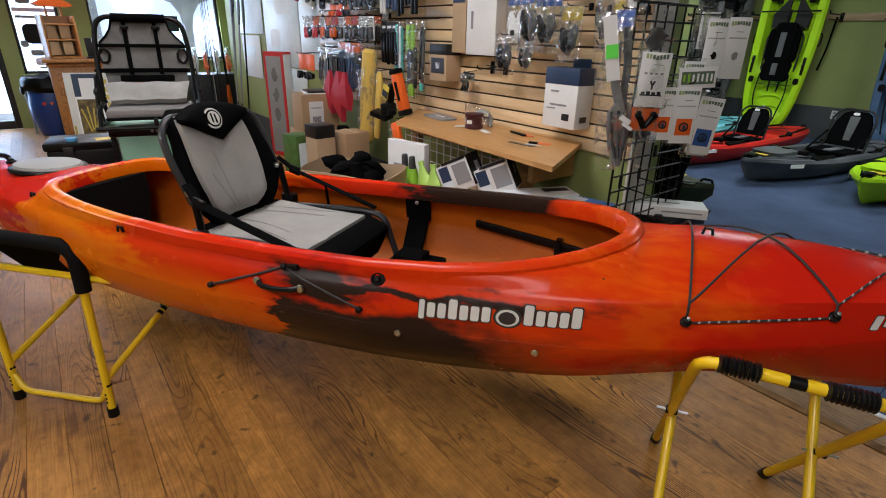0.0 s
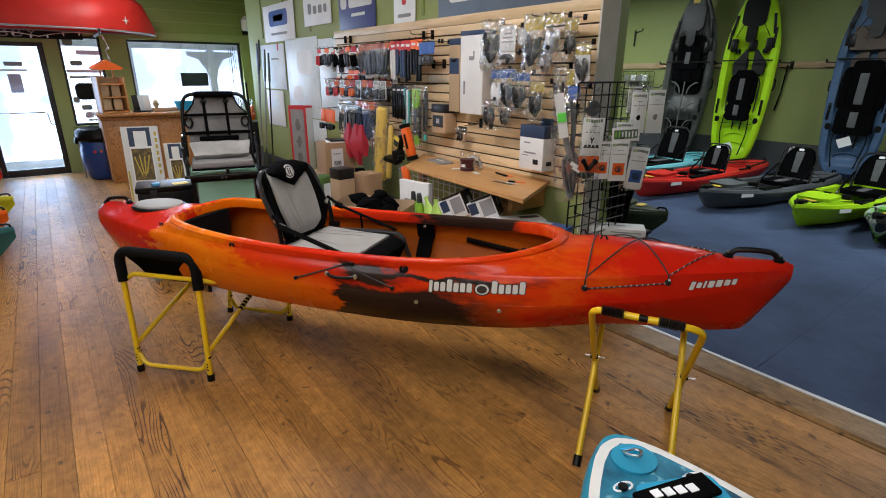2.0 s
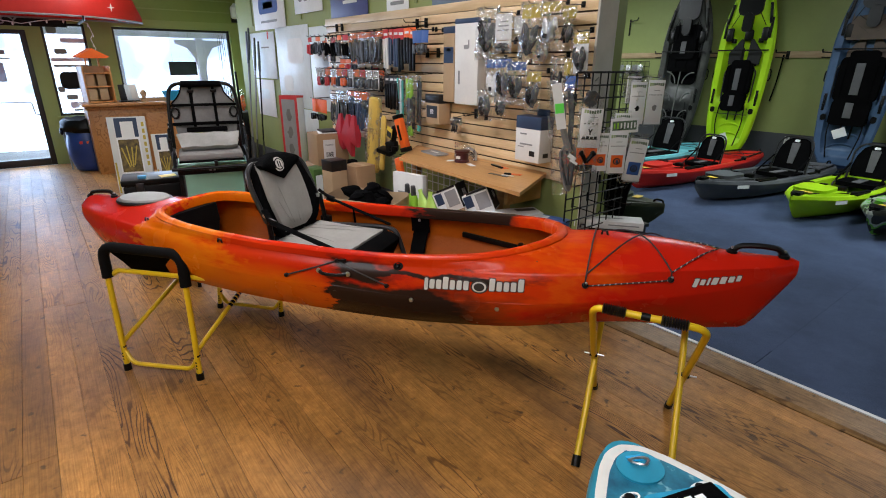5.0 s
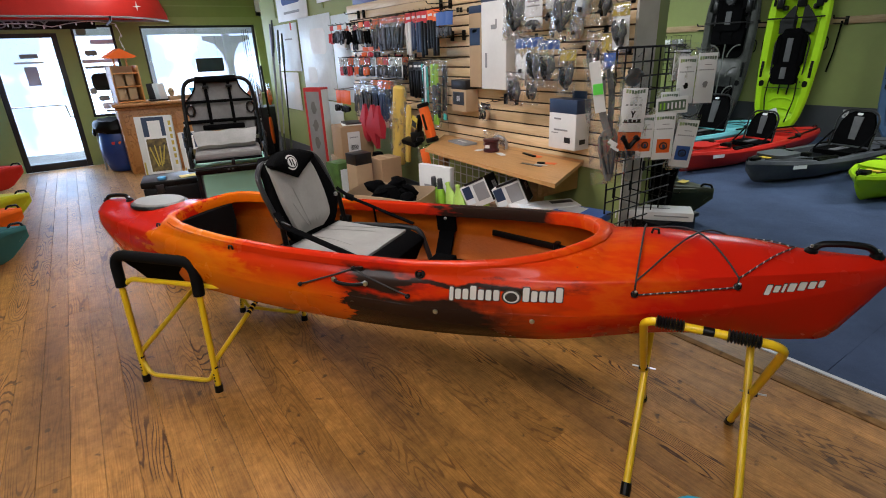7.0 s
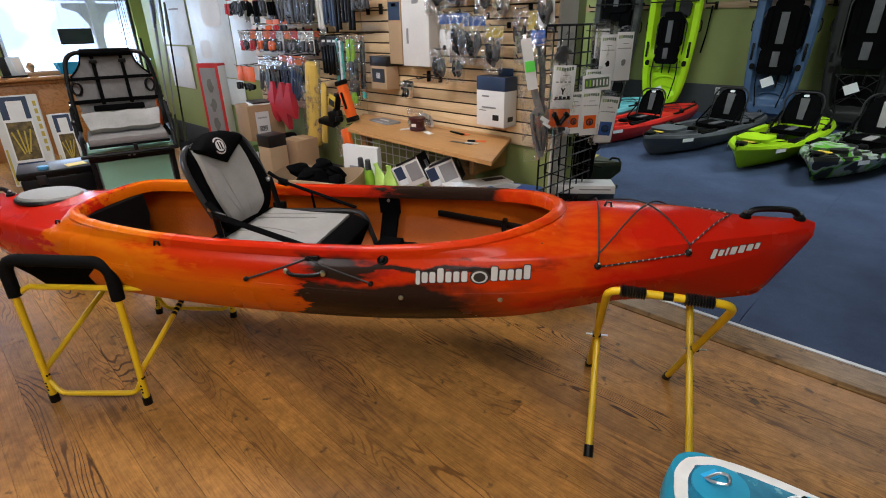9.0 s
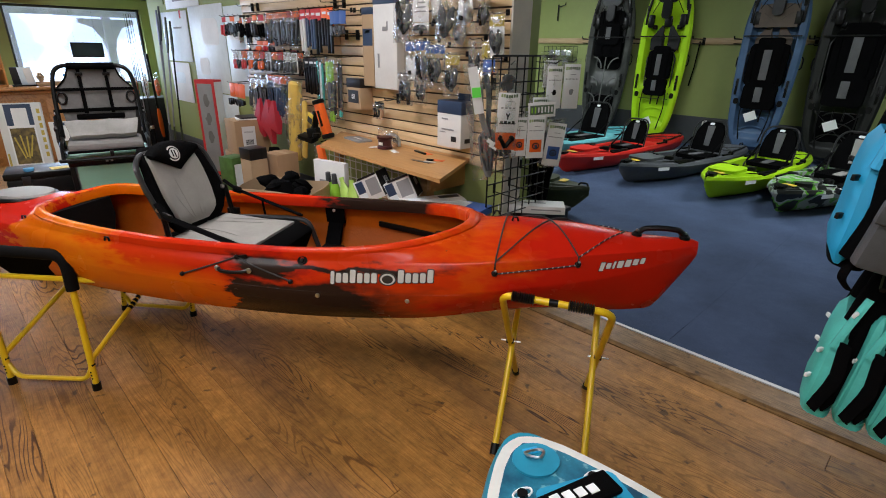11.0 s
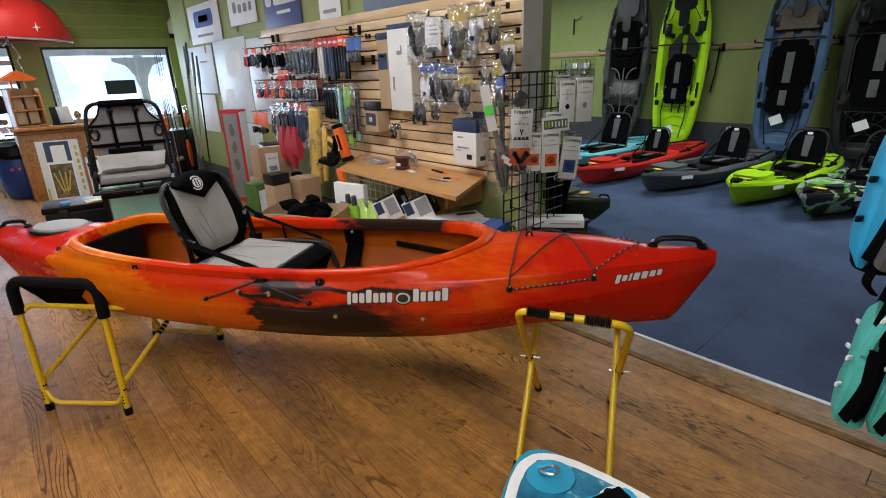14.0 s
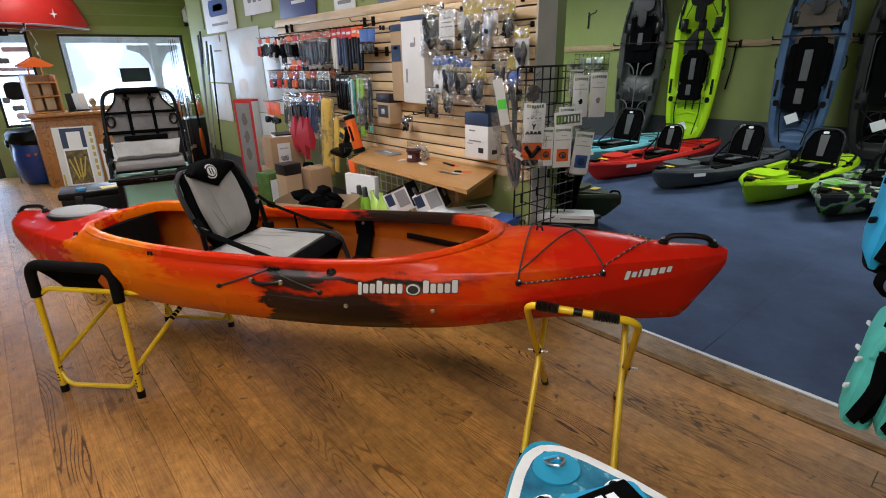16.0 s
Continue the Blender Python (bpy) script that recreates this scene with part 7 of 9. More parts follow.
part("body", lump(0.3, 0.6, 0.2, 55, (0, 0, -0.3)), BLACK_FAB, _t)
part("strap", tube([(0.0, 0, -0.02), (0.1, -0.12, 0.06)], 0.012, 5, flat=0.3), BLACK_FAB, _t)

# signs and sheets on the green wall
def wall_sign(x, top, w, h, m, label, bars=(), y=-0.016):
    t = thing("wall_sign", label, "sign", pose(x, y, top), "signs above the slat panel")
    part("sheet", box((w, 0.006, h), (0, 0, -h / 2), bev=0.001), m, t)
    for bxx, bz, bw, bh, mm in bars:
        part("mark", prism(rounded(bw, bh, min(bw, bh) * 0.3, 3), 0.002, "y", (bxx, -0.0045, -bz)), mm, t, smooth=0)


wall_sign(-5.39, 2.47, 1.15, 0.48, PAPER, "white poster with a blue fish-shaped mark", ((0, 0.18, 0.7, 0.2, BLUE_CARD), (0, 0.18, 0.36, 0.08, PAPER), (0.0, 0.38, 0.6, 0.03, GREY_CARD)))
wall_sign(-4.1, 2.45, 0.77, 0.33, PAPER, "white poster with grey lettering marks", ((-0.2, 0.14, 0.1, 0.12, GREY_CARD), (-0.05, 0.16, 0.1, 0.09, GREY_CARD), (0.1, 0.16, 0.1, 0.09, GREY_CARD), (0.24, 0.16, 0.08, 0.09, GREY_CARD)))
wall_sign(-3.11, 2.5, 0.8, 0.48, mat("violet_blue_print", (0.05, 0.06, 0.2), 0.5), "violet-blue sign with a white round mark", ((-0.28, 0.2, 0.14, 0.14, WHITE_CARD), (0.09, 0.22, 0.5, 0.1, WHITE_CARD), (0.04, 0.34, 0.3, 0.03, WHITE_CARD)))
wall_sign(-2.18, 2.42, 0.36, 0.46, PAPER, "white paper with a small red mark", ((0, 0.2, 0.07, 0.1, RED), (0, 0.34, 0.22, 0.03, GREY_CARD)))
wall_sign(-0.85, 2.36, 1.6, 0.34, mat("slate_banner", (0.1, 0.13, 0.17), 0.5), "slate blue banner with white lettering marks", ((-0.45, 0.17, 0.4, 0.14, WHITE_CARD), (0.2, 0.2, 0.7, 0.06, WHITE_CARD)))
wall_sign(-5.75, 1.96, 0.95, 0.62, TINT_PAPER, "pale notice sheets taped to the wall", ((0.1, 0.2, 0.3, 0.02, GREY_CARD), (0.25, 0.04, 0.05, 0.1, RED)))
wall_sign(-5.8, 1.32, 0.7, 0.52, PAPER, "white chart sheet below other notices", ((-0.05, 0.2, 0.4, 0.14, TINT_PAPER),))
wall_sign(-4.68, 2.0, 1.05, 1.0, TINT_PAPER, "large pale map sheet taped to the wall", ((0.1, 0.3, 0.5, 0.3, PAPER), (-0.2, 0.7, 0.3, 0.2, PAPER)))
wall_sign(-4.35, 0.99, 0.6, 0.3, TINT_PAPER, "pale sheet hanging below the map", ())
wall_sign(-3.88, 1.96, 0.5, 0.95, TINT_PAPER, "pale sheet taped beside the slat panel", ((0.0, 0.3, 0.3, 0.1, PAPER), (0.05, 0.6, 0.2, 0.02, GREY_CARD)))


# ---- other kayaks ----
def plastic(name, col, col2=None, var=0.08):
    return mat(name, col, 0.42, var=var, scale=3.5, bump=0.15, bscale=60, col2=col2, spec=0.24)


LIME_PL = plastic("lime_plastic", (0.36, 0.62, 0.012))
GREY_PL = plastic("grey_plastic", (0.085, 0.09, 0.1), var=0.25)
STONE_PL = plastic("smoke_grey_plastic", (0.1, 0.105, 0.095), (0.02, 0.021, 0.02), 0.3)
BLUE_PL = plastic("steel_blue_plastic", (0.08, 0.14, 0.25), (0.04, 0.08, 0.155))
BLACK_HULL = plastic("charcoal_plastic", (0.014, 0.015, 0.014), var=0.25)
STONE_RIB = plastic("pale_stone_plastic", (0.12, 0.125, 0.115), var=0.2)
CYAN_PL = plastic("aqua_plastic", (0.16, 0.5, 0.55))
RED_PL = plastic("red_plastic", (0.55, 0.025, 0.018))
OLIVE_PL = plastic("olive_plastic", (0.045, 0.055, 0.03), var=0.25)
ORANGE_PL = plastic("orange_plastic", (0.8, 0.13, 0.01))
TEAL_PL = plastic("dark_teal_plastic", (0.03, 0.12, 0.12))
YELLOW_PL = plastic("yellow_green_plastic", (0.5, 0.48, 0.02))
SKY_PL = plastic("sky_blue_plastic", (0.1, 0.35, 0.6))
DIM_FAB = mat("dim_grey_fabric", (0.11, 0.11, 0.115), 0.9, var=0.15, bump=0.4, bscale=500, spec=0.1)
EVA = mat("dark_foam_pad", (0.009, 0.009, 0.0095), 0.85, var=0.2, bump=0.3, bscale=200)
TAN_EVA = mat("brown_foam_pad", (0.1, 0.075, 0.06), 0.85, var=0.15, bump=0.3, bscale=200)


def camo():
    m = plastic("camouflage_plastic", (0.02, 0.022, 0.02))
    n, l = m.node_tree.nodes, m.node_tree.links
    co, nz, r = n.new("ShaderNodeTexCoord"), n.new("ShaderNodeTexNoise"), n.new("ShaderNodeValToRGB")
    nz.inputs["Scale"].default_value, nz.inputs["Detail"].default_value = 4.2, 2.0
    l.new(co.outputs["Object"], nz.inputs["Vector"])
    l.new(nz.outputs[0], r.inputs[0])
    e = r.color_ramp.elements
    r.color_ramp.interpolation = "CONSTANT"
    while len(e) < 4:
        e.new(0.5)
    for q, (p, c) in zip(e, ((0.0, (0.02, 0.022, 0.02)), (0.46, (0.36, 0.4, 0.37)), (0.53, (0.12, 0.38, 0.04)), (0.58, (0.02, 0.022, 0.02)))):
        q.position, q.color = p, rgba(c)
    l.new(r.outputs[0], n["Principled BSDF"].inputs["Base Color"])
    return m


CAMO = camo()


def sot_seat(k, x, z, stripe, size=1.0, recline=14, sides=MID_FAB):
    """A framed kayak seat: base, back with a pale stripe, hoop and straps."""
    w, s = 0.42 * size, size
    seat = part("seat", prism(rounded(0.4 * s, w, 0.05, 4, x, 0), 0.05, "z", (0, 0, z + 0.1)), BLACK_FAB, k, "black framed seat with a grey stripe")
    part("base_stripe", prism(rounded(0.3 * s, 0.09 * s, 0.02, 3, x + 0.02, 0), 0.008, "z", (0, 0, z + 0.13)), stripe, seat, "grey fabric panel")
    T = Matrix.Translation((x - 0.17 * s, 0, z + 0.12)) @ pose(0, 0, 0, 0, -recline)

    def panel(name, pts, thick, m, o):
        bm = bmesh.new()
        vs = [bm.verts.new(T @ Vector((o - 0.03 * (1 - (y / (w * 0.5)) ** 2), y, zz))) for y, zz in pts]
        bm.faces.new(vs)
        r = bmesh.ops.extrude_face_region(bm, geom=bm.faces[:])
        for v in [q for q in r["geom"] if isinstance(q, bmesh.types.BMVert)]:
            v.co.x -= thick
        return part(name, bm, m, seat)

    panel("seat_back", [(-w * 0.47, 0.03), (w * 0.47, 0.03), (w * 0.49, 0.16 * s), (w * 0.44, 0.3 * s), (w * 0.33, 0.4 * s), (w * 0.2, 0.43 * s), (-w * 0.2, 0.43 * s), (-w * 0.33, 0.4 * s), (-w * 0.44, 0.3 * s), (-w * 0.49, 0.16 * s)], 0.035, BLACK_FAB, 0.0)
    panel("back_stripe", [(-0.05 * s, 0.37 * s), (0.05 * s, 0.37 * s), (0.036 * s, 0.1 * s), (-0.036 * s, 0.1 * s)], 0.012, stripe, 0.034)
    panel("badge", rounded(0.06, 0.03, 0.012, 4, 0, 0.4 * s), 0.008, PAPER, 0.036)
    hoop = [T @ Vector(p) for p in ((0.0, -w / 2 - 0.01, -0.06), (0, -w / 2 - 0.012, 0.36 * s), (-0.01, -w * 0.36, 0.45 * s), (-0.012, w * 0.36, 0.45 * s), (0, w / 2 + 0.012, 0.36 * s), (0, w / 2 + 0.01, -0.06))]
    part("hoop", tube(bend(hoop, 0.07), 0.012, 7), GUN, seat)
    for y in (-1, 1):
        part("side_rail", tube(bend([(x - 0.22 * s, y * w * 0.53, z + 0.09), (x + 0.2 * s, y * w * 0.53, z + 0.11), (x + 0.24 * s, y * w * 0.5, z - 0.01)], 0.05), 0.011, 6), GUN, seat)
        part("strap", tube([T @ Vector((0.0, y * w * 0.52, 0.2 * s)), (x + 0.12 * s, y * w * 0.54, z + 0.12)], 0.014, 4, flat=0.15), BLACK_FAB, seat)
        part("rear_leg", tube([(x - 0.2 * s, y * w * 0.5, z + 0.1), (x - 0.24 * s, y * w * 0.5, z - 0.02)], 0.011, 6), GUN, seat)
    return seat


def sot_kayak(material, length, beam, label, at, stripe=DIM_FAB, seat=True, pads=EVA, group="", detail=1, depth=0.3, seat_x=0.44, seat_size=1.0, tag=False, hatch=True, sharp=1.0, tail=0.0):
    """A fishing kayak: bow at +x, stern at 0, keel at z 0, with wells, hatch, tracks and seat."""
    k = thing("kayak", label, "kayak", at, group)
    L, B, D = length, beam / 2, depth
    hb = curve([(0, 0.1 + 0.42 * tail), (0.06, 0.5 + 0.2 * tail), (0.16, 0.78 + 0.06 * tail), (0.32, 0.95), (0.5, 1.0), (0.66, 0.97), (0.8, 0.76), (0.9, 0.47), (0.96, 0.22 * sharp), (1.0, 0.02)])
    kz = curve([(0, 0.16), (0.03, 0.08), (0.1, 0.03), (0.3, 0.0), (0.7, 0.0), (0.88, 0.03), (0.95, 0.09), (1.0, 0.26)])
    dz = curve([(0, 0.27), (0.1, 0.28), (0.4, 0.27), (0.6, 0.275), (0.8, 0.295), (0.92, 0.315), (1.0, 0.325)])
    well = curve([(0, 0.0), (0.06, 0.0), (0.1, 0.09), (0.24, 0.1), (0.3, 0.02), (0.34, 0.06), (0.38, 0.13), (0.6, 0.13), (0.67, 0.09), (0.71, 0.0), (0.78, -0.03), (0.9, -0.02), (1.0, 0.0)])
    f = D / 0.3
    rings = []
    for u in np.linspace(0, 1, 44):
        b, lo, hi, dep = B * hb(u), kz(u) * f, dz(u) * f, well(u)
        m = (lo + hi) / 2
        vv = max(0.0, (u - 0.7) / 0.3)
        half = [(0, lo - 0.03 * vv * f), (0.32 * b * (1 - 0.75 * vv), lo + 0.012 - 0.01 * vv), (0.5 * b * (1 - 0.75 * vv), lo + 0.02), (0.68 * b * (1 - 0.68 * vv), lo + 0.2 * (hi - lo)), (0.86 * b * (1 - 0.5 * vv), lo + 0.5 * (hi - lo)), (0.98 * b * (1 - 0.1 * vv), lo + 0.76 * (hi - lo)), (b, hi - 0.035), (0.93 * b, hi - 0.004), (0.84 * b, hi), (0.73 * b, hi - 0.006), (0.67 * b, hi - dep * 0.75), (0.6 * b, hi - dep), (0.3 * b, hi - dep - 0.004), (0, hi - dep)]
        rk = 0.17 * tail * max(0.0, 1 - u / 0.16)
        rings.append([(u * L + rk * max(0.0, z / (0.3 * f)), -y, z) for y, z in half] + [(u * L + rk * max(0.0, z / (0.3 * f)), y, z) for y, z in half[-2:0:-1]])
    part("hull", loft(rings), material, k, smooth=38)

    def surf(u, y):
        return dz(u) * f - (well(u) if abs(y) < 0.6 * B * hb(u) else 0)

    if hatch:
        u = 0.82
        h = part("bow_hatch", prism(rounded(0.42, B * 0.85, 0.1, 5, u * L, 0), 0.035, "z", (0, 0, surf(u, 0) + 0.012)), material if seat != 'folded' else BLACK_PL, k, "rounded bow hatch lid")
        part("latch", box((0.05, 0.07, 0.02), (u * L - 0.2, 0, surf(u, 0) + 0.03), bev=0.005), BLACK_PL, h)
    for y in (-1, 1):
        for u0, u1 in ((0.64, 0.74), (0.3, 0.38)):
            u = (u0 + u1) / 2
            part("gear_track", box(((u1 - u0) * L, 0.035, 0.018), (u * L, y * B * hb(u) * 0.84, dz(u) * f + 0.008), bev=0.004), BLACK_PL, k)
        part("foot_pad", prism(rounded(0.3, B * 0.36, 0.05, 3, 0.55 * L, y * B * 0.27), 0.012, "z", (0, 0, surf(0.55, 0) + 0.005)), pads, k)
        part("foot_peg", box((0.07, 0.06, 0.09), (0.63 * L, y * B * 0.48, surf(0.6, 0) + 0.075), bev=0.015), BLACK_PL, k)
        u = 0.46
        part("side_handle", tube(bend([(u * L - 0.09, y * B * 0.985, 0.2 * f), (u * L - 0.06, y * (B + 0.02), 0.2 * f), (u * L + 0.06, y * (B + 0.02), 0.2 * f), (u * L + 0.09, y * B * 0.985, 0.2 * f)], 0.02), 0.01, 6), BLACK_PL, k)
    if seat is True:
        for y in (-1, 1):
            part("tank_rail", tube([(0.08 * L, y * B * 0.45, dz(0.1) * f + 0.02), (0.2 * L, y * B * 0.66, dz(0.2) * f + 0.02), (0.3 * L, y * B * 0.76, dz(0.3) * f + 0.02)], 0.013, 6), BLACK_PL, k)
            part("paddle_holder", box((0.34, 0.045, 0.03), (0.68 * L, y * B * 0.74, dz(0.68) * f + 0.012), pose(0, 0, 0, 0, 0, -y * 7), bev=0.01), BLACK_PL, k)
            part("rod_holder", lathe([(0.03, -0.02), (0.036, 0.02), (0.03, 0.035), (0.018, 0.02)], 10, at=(0.31 * L, y * B * 0.8, dz(0.31) * f)), BLACK_PL, k)
            part("deck_block", box((0.1, 0.09, 0.06), (0.735 * L, y * B * 0.42, (dz(0.735) - well(0.735)) * f + 0.02), bev=0.02), BLACK_PL, k)
            part("deck_line", tube([(0.74 * L, y * B * 0.62, dz(0.74) * f + 0.014), (0.84 * L, y * B * 0.42, dz(0.84) * f + 0.02), (0.93 * L, y * B * 0.2, dz(0.93) * f + 0.02)], 0.007, 5), BLACK_WIRE, k)
            part("side_mark", box((0.16, 0.004, 0.04), (0.82 * L, y * (B * hb(0.82) * 0.97 + 0.006), dz(0.82) * f - 0.06), pose(0, 0, 0, 0, 0, -y * 17)), PAPER, k, smooth=0)
        part("bow_plate", prism(rounded(0.14, 0.09, 0.03, 4, 0.955 * L, 0), 0.03, "z", (0, 0, (dz(0.955) - well(0.955)) * f + 0.012)), BLACK_PL, k)
        # dark sheet for the black floor mat and the shade in the well
        part("shaded_well_mat", prism(rounded(0.2 * L, B * 0.9, 0.08, 4, 0.53 * L, 0), 0.006, "z", (0, 0, surf(0.53, 0) + 0.004)), EVA, k)
    part("centre_pod", box((0.2, 0.13, 0.05), (0.665 * L, 0, surf(0.665, 0) + 0.02), bev=0.02), BLACK_PL, k)
    for u in (0.985, 0.015):
        part("end_handle", tube(bend([(u * L - 0.07, 0, dz(u) * f - 0.005), (u * L - 0.05, 0, dz(u) * f + 0.03), (u * L + 0.02, 0, dz(u) * f + 0.03), (u * L + 0.03, 0, dz(u) * f)], 0.02), 0.01, 6), BLACK_PL, k)
    if detail:
        c = [(0.1 * L, -B * 0.5), (0.25 * L, B * 0.6), (0.25 * L, -B * 0.6), (0.1 * L, B * 0.5)]
        for p, q in ((c[0], c[1]), (c[2], c[3]), (c[1], c[2]))[2 if tail >= 1 else 0:]:
            part("tankwell_bungee", tube([(p[0], p[1], 0.285 * f), (q[0], q[1], 0.285 * f)], 0.005, 5), CORD, k)
    if seat == "folded":
        zz = surf(0.45, 0) + 0.06
        x = seat_x * L
        q = seat_size
        st = part("folded_seat", prism(rounded(0.42 * q, 0.36 * q, 0.07, 5, x + 0.1 * q, 0), 0.08, "z", (0, 0, zz + 0.06)), BLACK_FAB, k, "black seat folded flat on the deck")
        part("head_pad", prism(rounded(0.12 * q, 0.24 * q, 0.05, 5, x + 0.31 * q, 0), 0.06, "z", (0, 0, zz + 0.065)), BLACK_FAB, st)
        part("seat_base", prism(rounded(0.26 * q, 0.32 * q, 0.07, 5, x - 0.22 * q, 0), 0.11, "z", (0, 0, zz + 0.07)), BLACK_FAB, st)
        part("back_stripe", box((0.3 * q, 0.075 * q, 0.012), (x + 0.1 * q, 0.01, zz + 0.102), bev=0.004), DIM_FAB, st, "grey fabric panel")
        part("base_stripe", box((0.15 * q, 0.07 * q, 0.012), (x - 0.2 * q, 0.01, zz + 0.127), bev=0.004), DIM_FAB, st, "grey fabric panel")
        # upper deck: panels, hatch pod and ribs of the tank well
        for y in (-1, 1):
            if pads is not TAN_EVA:
                part("deck_panel", prism([(0.8 * L, y * B * 0.06), (0.8 * L, y * B * 0.4), (0.86 * L, y * B * 0.36), (0.9 * L, y * B * 0.06)], 0.02, "z", (0, 0, dz(0.84) * f + 0.02)), pads, k)
            part("side_track", box((0.3, 0.04, 0.024), (0.76 * L, y * B * 0.7, dz(0.76) * f + 0.012), pose(0, 0, 0, 0, 0, -y * 9), bev=0.006), BLACK_PL, k)
            part("well_bar", tube(bend([(0.08 * L, y * B * 0.34, dz(0.1) * f + 0.012), (0.2 * L, y * B * 0.5, dz(0.2) * f + 0.012), (0.3 * L, y * B * 0.46, dz(0.3) * f + 0.012)], 0.1), 0.009, 5), BLACK_WIRE, k)
        for u in (0.12, 0.17, 0.22):
            part("well_rib", tube([(u * L + 0.09 * math.cos(q), B * 0.42 * math.sin(q), surf(u, 0) + 0.012) for q in np.linspace(-1.3, 1.3, 9)], 0.01, 5), material if material is not STONE_PL else BLACK_PL, k)
        if material in (BLACK_HULL, STONE_PL, GREY_PL):
            # flat black sheets that darken the rear and middle wells
            part("well_sheet", prism(rounded(0.2 * L, B * 1.0, 0.12, 5, 0.17 * L, 0), 0.012, "z", (0, 0, surf(0.17, 0) + 0.006)), BLACK_FAB, k, "flat black sheet in the rear well")
            part("mid_sheet", prism(rounded(0.2 * L, B * 1.06, 0.1, 5, 0.5 * L, 0), 0.012, "z", (0, 0, surf(0.5, 0) + 0.006)), BLACK_FAB, k)
        if material is STONE_PL:
            for r, u0 in ((0.16, 0.2), (0.16, 0.3), (0.2, 0.4)):
                for y in (-1, 1):
                    part("deck_rib", tube([(u0 * L + r * math.sin(q), y * (B * 0.56 - r * 0.9 * math.cos(q)), dz(u0) * f + 0.012) for q in np.linspace(0.05, 1.6, 9)], 0.011, 5), STONE_RIB, k)
            part("deck_rib", tube([(0.14 * L, 0, dz(0.14) * f + 0.012), (0.47 * L, 0, dz(0.47) * f + 0.012)], 0.011, 5), STONE_RIB, k)
            # no hollow here: a black plate gives the opening its shade
            part("stowage", prism(rounded(0.3, B * 1.2, 0.05, 4, 0.52 * L, 0), 0.02, "z", (0, 0, surf(0.52, B) + 0.008)), BLACK_FAB, k, "black plate as the shade of an open stowage, with loose straps")
            for y in (-0.1, 0.09):
                part("loose_strap", tube([(0.49 * L, y, dz(0.5) * f + 0.025), (0.51 * L, y + 0.03, dz(0.5) * f + 0.035), (0.55 * L, y - 0.02, dz(0.5) * f + 0.025)], 0.008, 5), BLACK_FAB, k)
        if pads is TAN_EVA:
            part("bow_mat", prism([(0.62 * L, -B * 0.66), (0.62 * L, B * 0.66), (0.76 * L, B * 0.6), (0.86 * L, B * 0.34), (0.86 * L, -B * 0.34), (0.76 * L, -B * 0.6)], 0.014, "z", (0, 0, dz(0.72) * f + 0.006)), TAN_EVA, k, "brown grooved deck mat")
            for u0 in (0.65, 0.69, 0.73, 0.77, 0.81):
                for y in (-1, 1):
                    part("mat_groove", tube([(u0 * L, y * B * 0.1, dz(u0) * f + 0.0145), ((u0 + 0.035) * L, y * B * 0.44, dz(u0) * f + 0.0145)], 0.006, 4), EVA, k)
        part("hatch_pod", prism(rounded(0.27, 0.15, 0.06, 5, 0.715 * L, 0), 0.05, "z", (0, 0, dz(0.8) * f + 0.05)), BLACK_PL, k)
        part("cross_bar", tube([(0.58 * L, -B * 0.9, dz(0.58) * f + 0.05), (0.58 * L, B * 0.9, dz(0.58) * f + 0.05)], 0.011, 6), BLACK_WIRE, k)
        for y in (-1, 1):
            part("seam_roll", tube([(x - 0.08 * q, y * 0.12 * q, zz + 0.1), (x + 0.28 * q, y * 0.13 * q, zz + 0.1)], 0.012, 5), BLACK_FAB, st)
            part("deck_cleat", box((0.05, 0.03, 0.03), (0.34 * L, y * B * 0.8, dz(0.34) * f + 0.014), bev=0.006), BLACK_PL, k)
            part("bungee", tube([(0.7 * L, y * B * 0.6, dz(0.7) * f + 0.01), (0.8 * L, y * B * 0.2, dz(0.8) * f + 0.04), (0.88 * L, y * B * 0.36, dz(0.88) * f + 0.02)], 0.006, 5), BLACK_WIRE, k)
            part("rod_well", prism(rounded(0.09, 0.07, 0.03, 4, 0.27 * L, y * B * 0.72), 0.012, "z", (0, 0, dz(0.27) * f + 0.004)), BLACK_PL, k)
        for y in (-1, 1):
            part("frame_leg", tube([(x - 0.3 * q, y * 0.07, zz), (x - 0.48 * q, y * 0.06, zz + 0.02)], 0.012, 6), BLACK_PL, st)
            part("frame_rail", tube(bend([(x - 0.32 * q, y * 0.2 * q, zz + 0.03), (x + 0.2 * q, y * 0.215 * q, zz + 0.04), (x + 0.3 * q, y * 0.15 * q, zz + 0.03)], 0.04), 0.012, 6), GUN, st)
            part("side_pouch", box((0.2, 0.1, 0.06), (0.66 * L, y * B * 0.62, dz(0.66) * f - 0.01), bev=0.02), BLACK_PL, k)
            part("deck_pad", prism([(0.52 * L, y * B * 0.12), (0.51 * L, y * B * 0.55), (0.57 * L, y * B * 0.58), (0.64 * L, y * B * 0.2), (0.63 * L, y * B * 0.12)], 0.03, "z", (0, 0, surf(0.57, 0) + 0.06)), pads, k)
    elif seat:
        sot_seat(k, seat_x * L, surf(0.45, 0), stripe, seat_size)
    if tag:
        part("price_tag", box((0.13, 0.16, 0.003), (tag * L, B * 0.1, 0.31 * f), pose(0, 0, 0, 4, -8, 25)), PAPER, k, smooth=0)
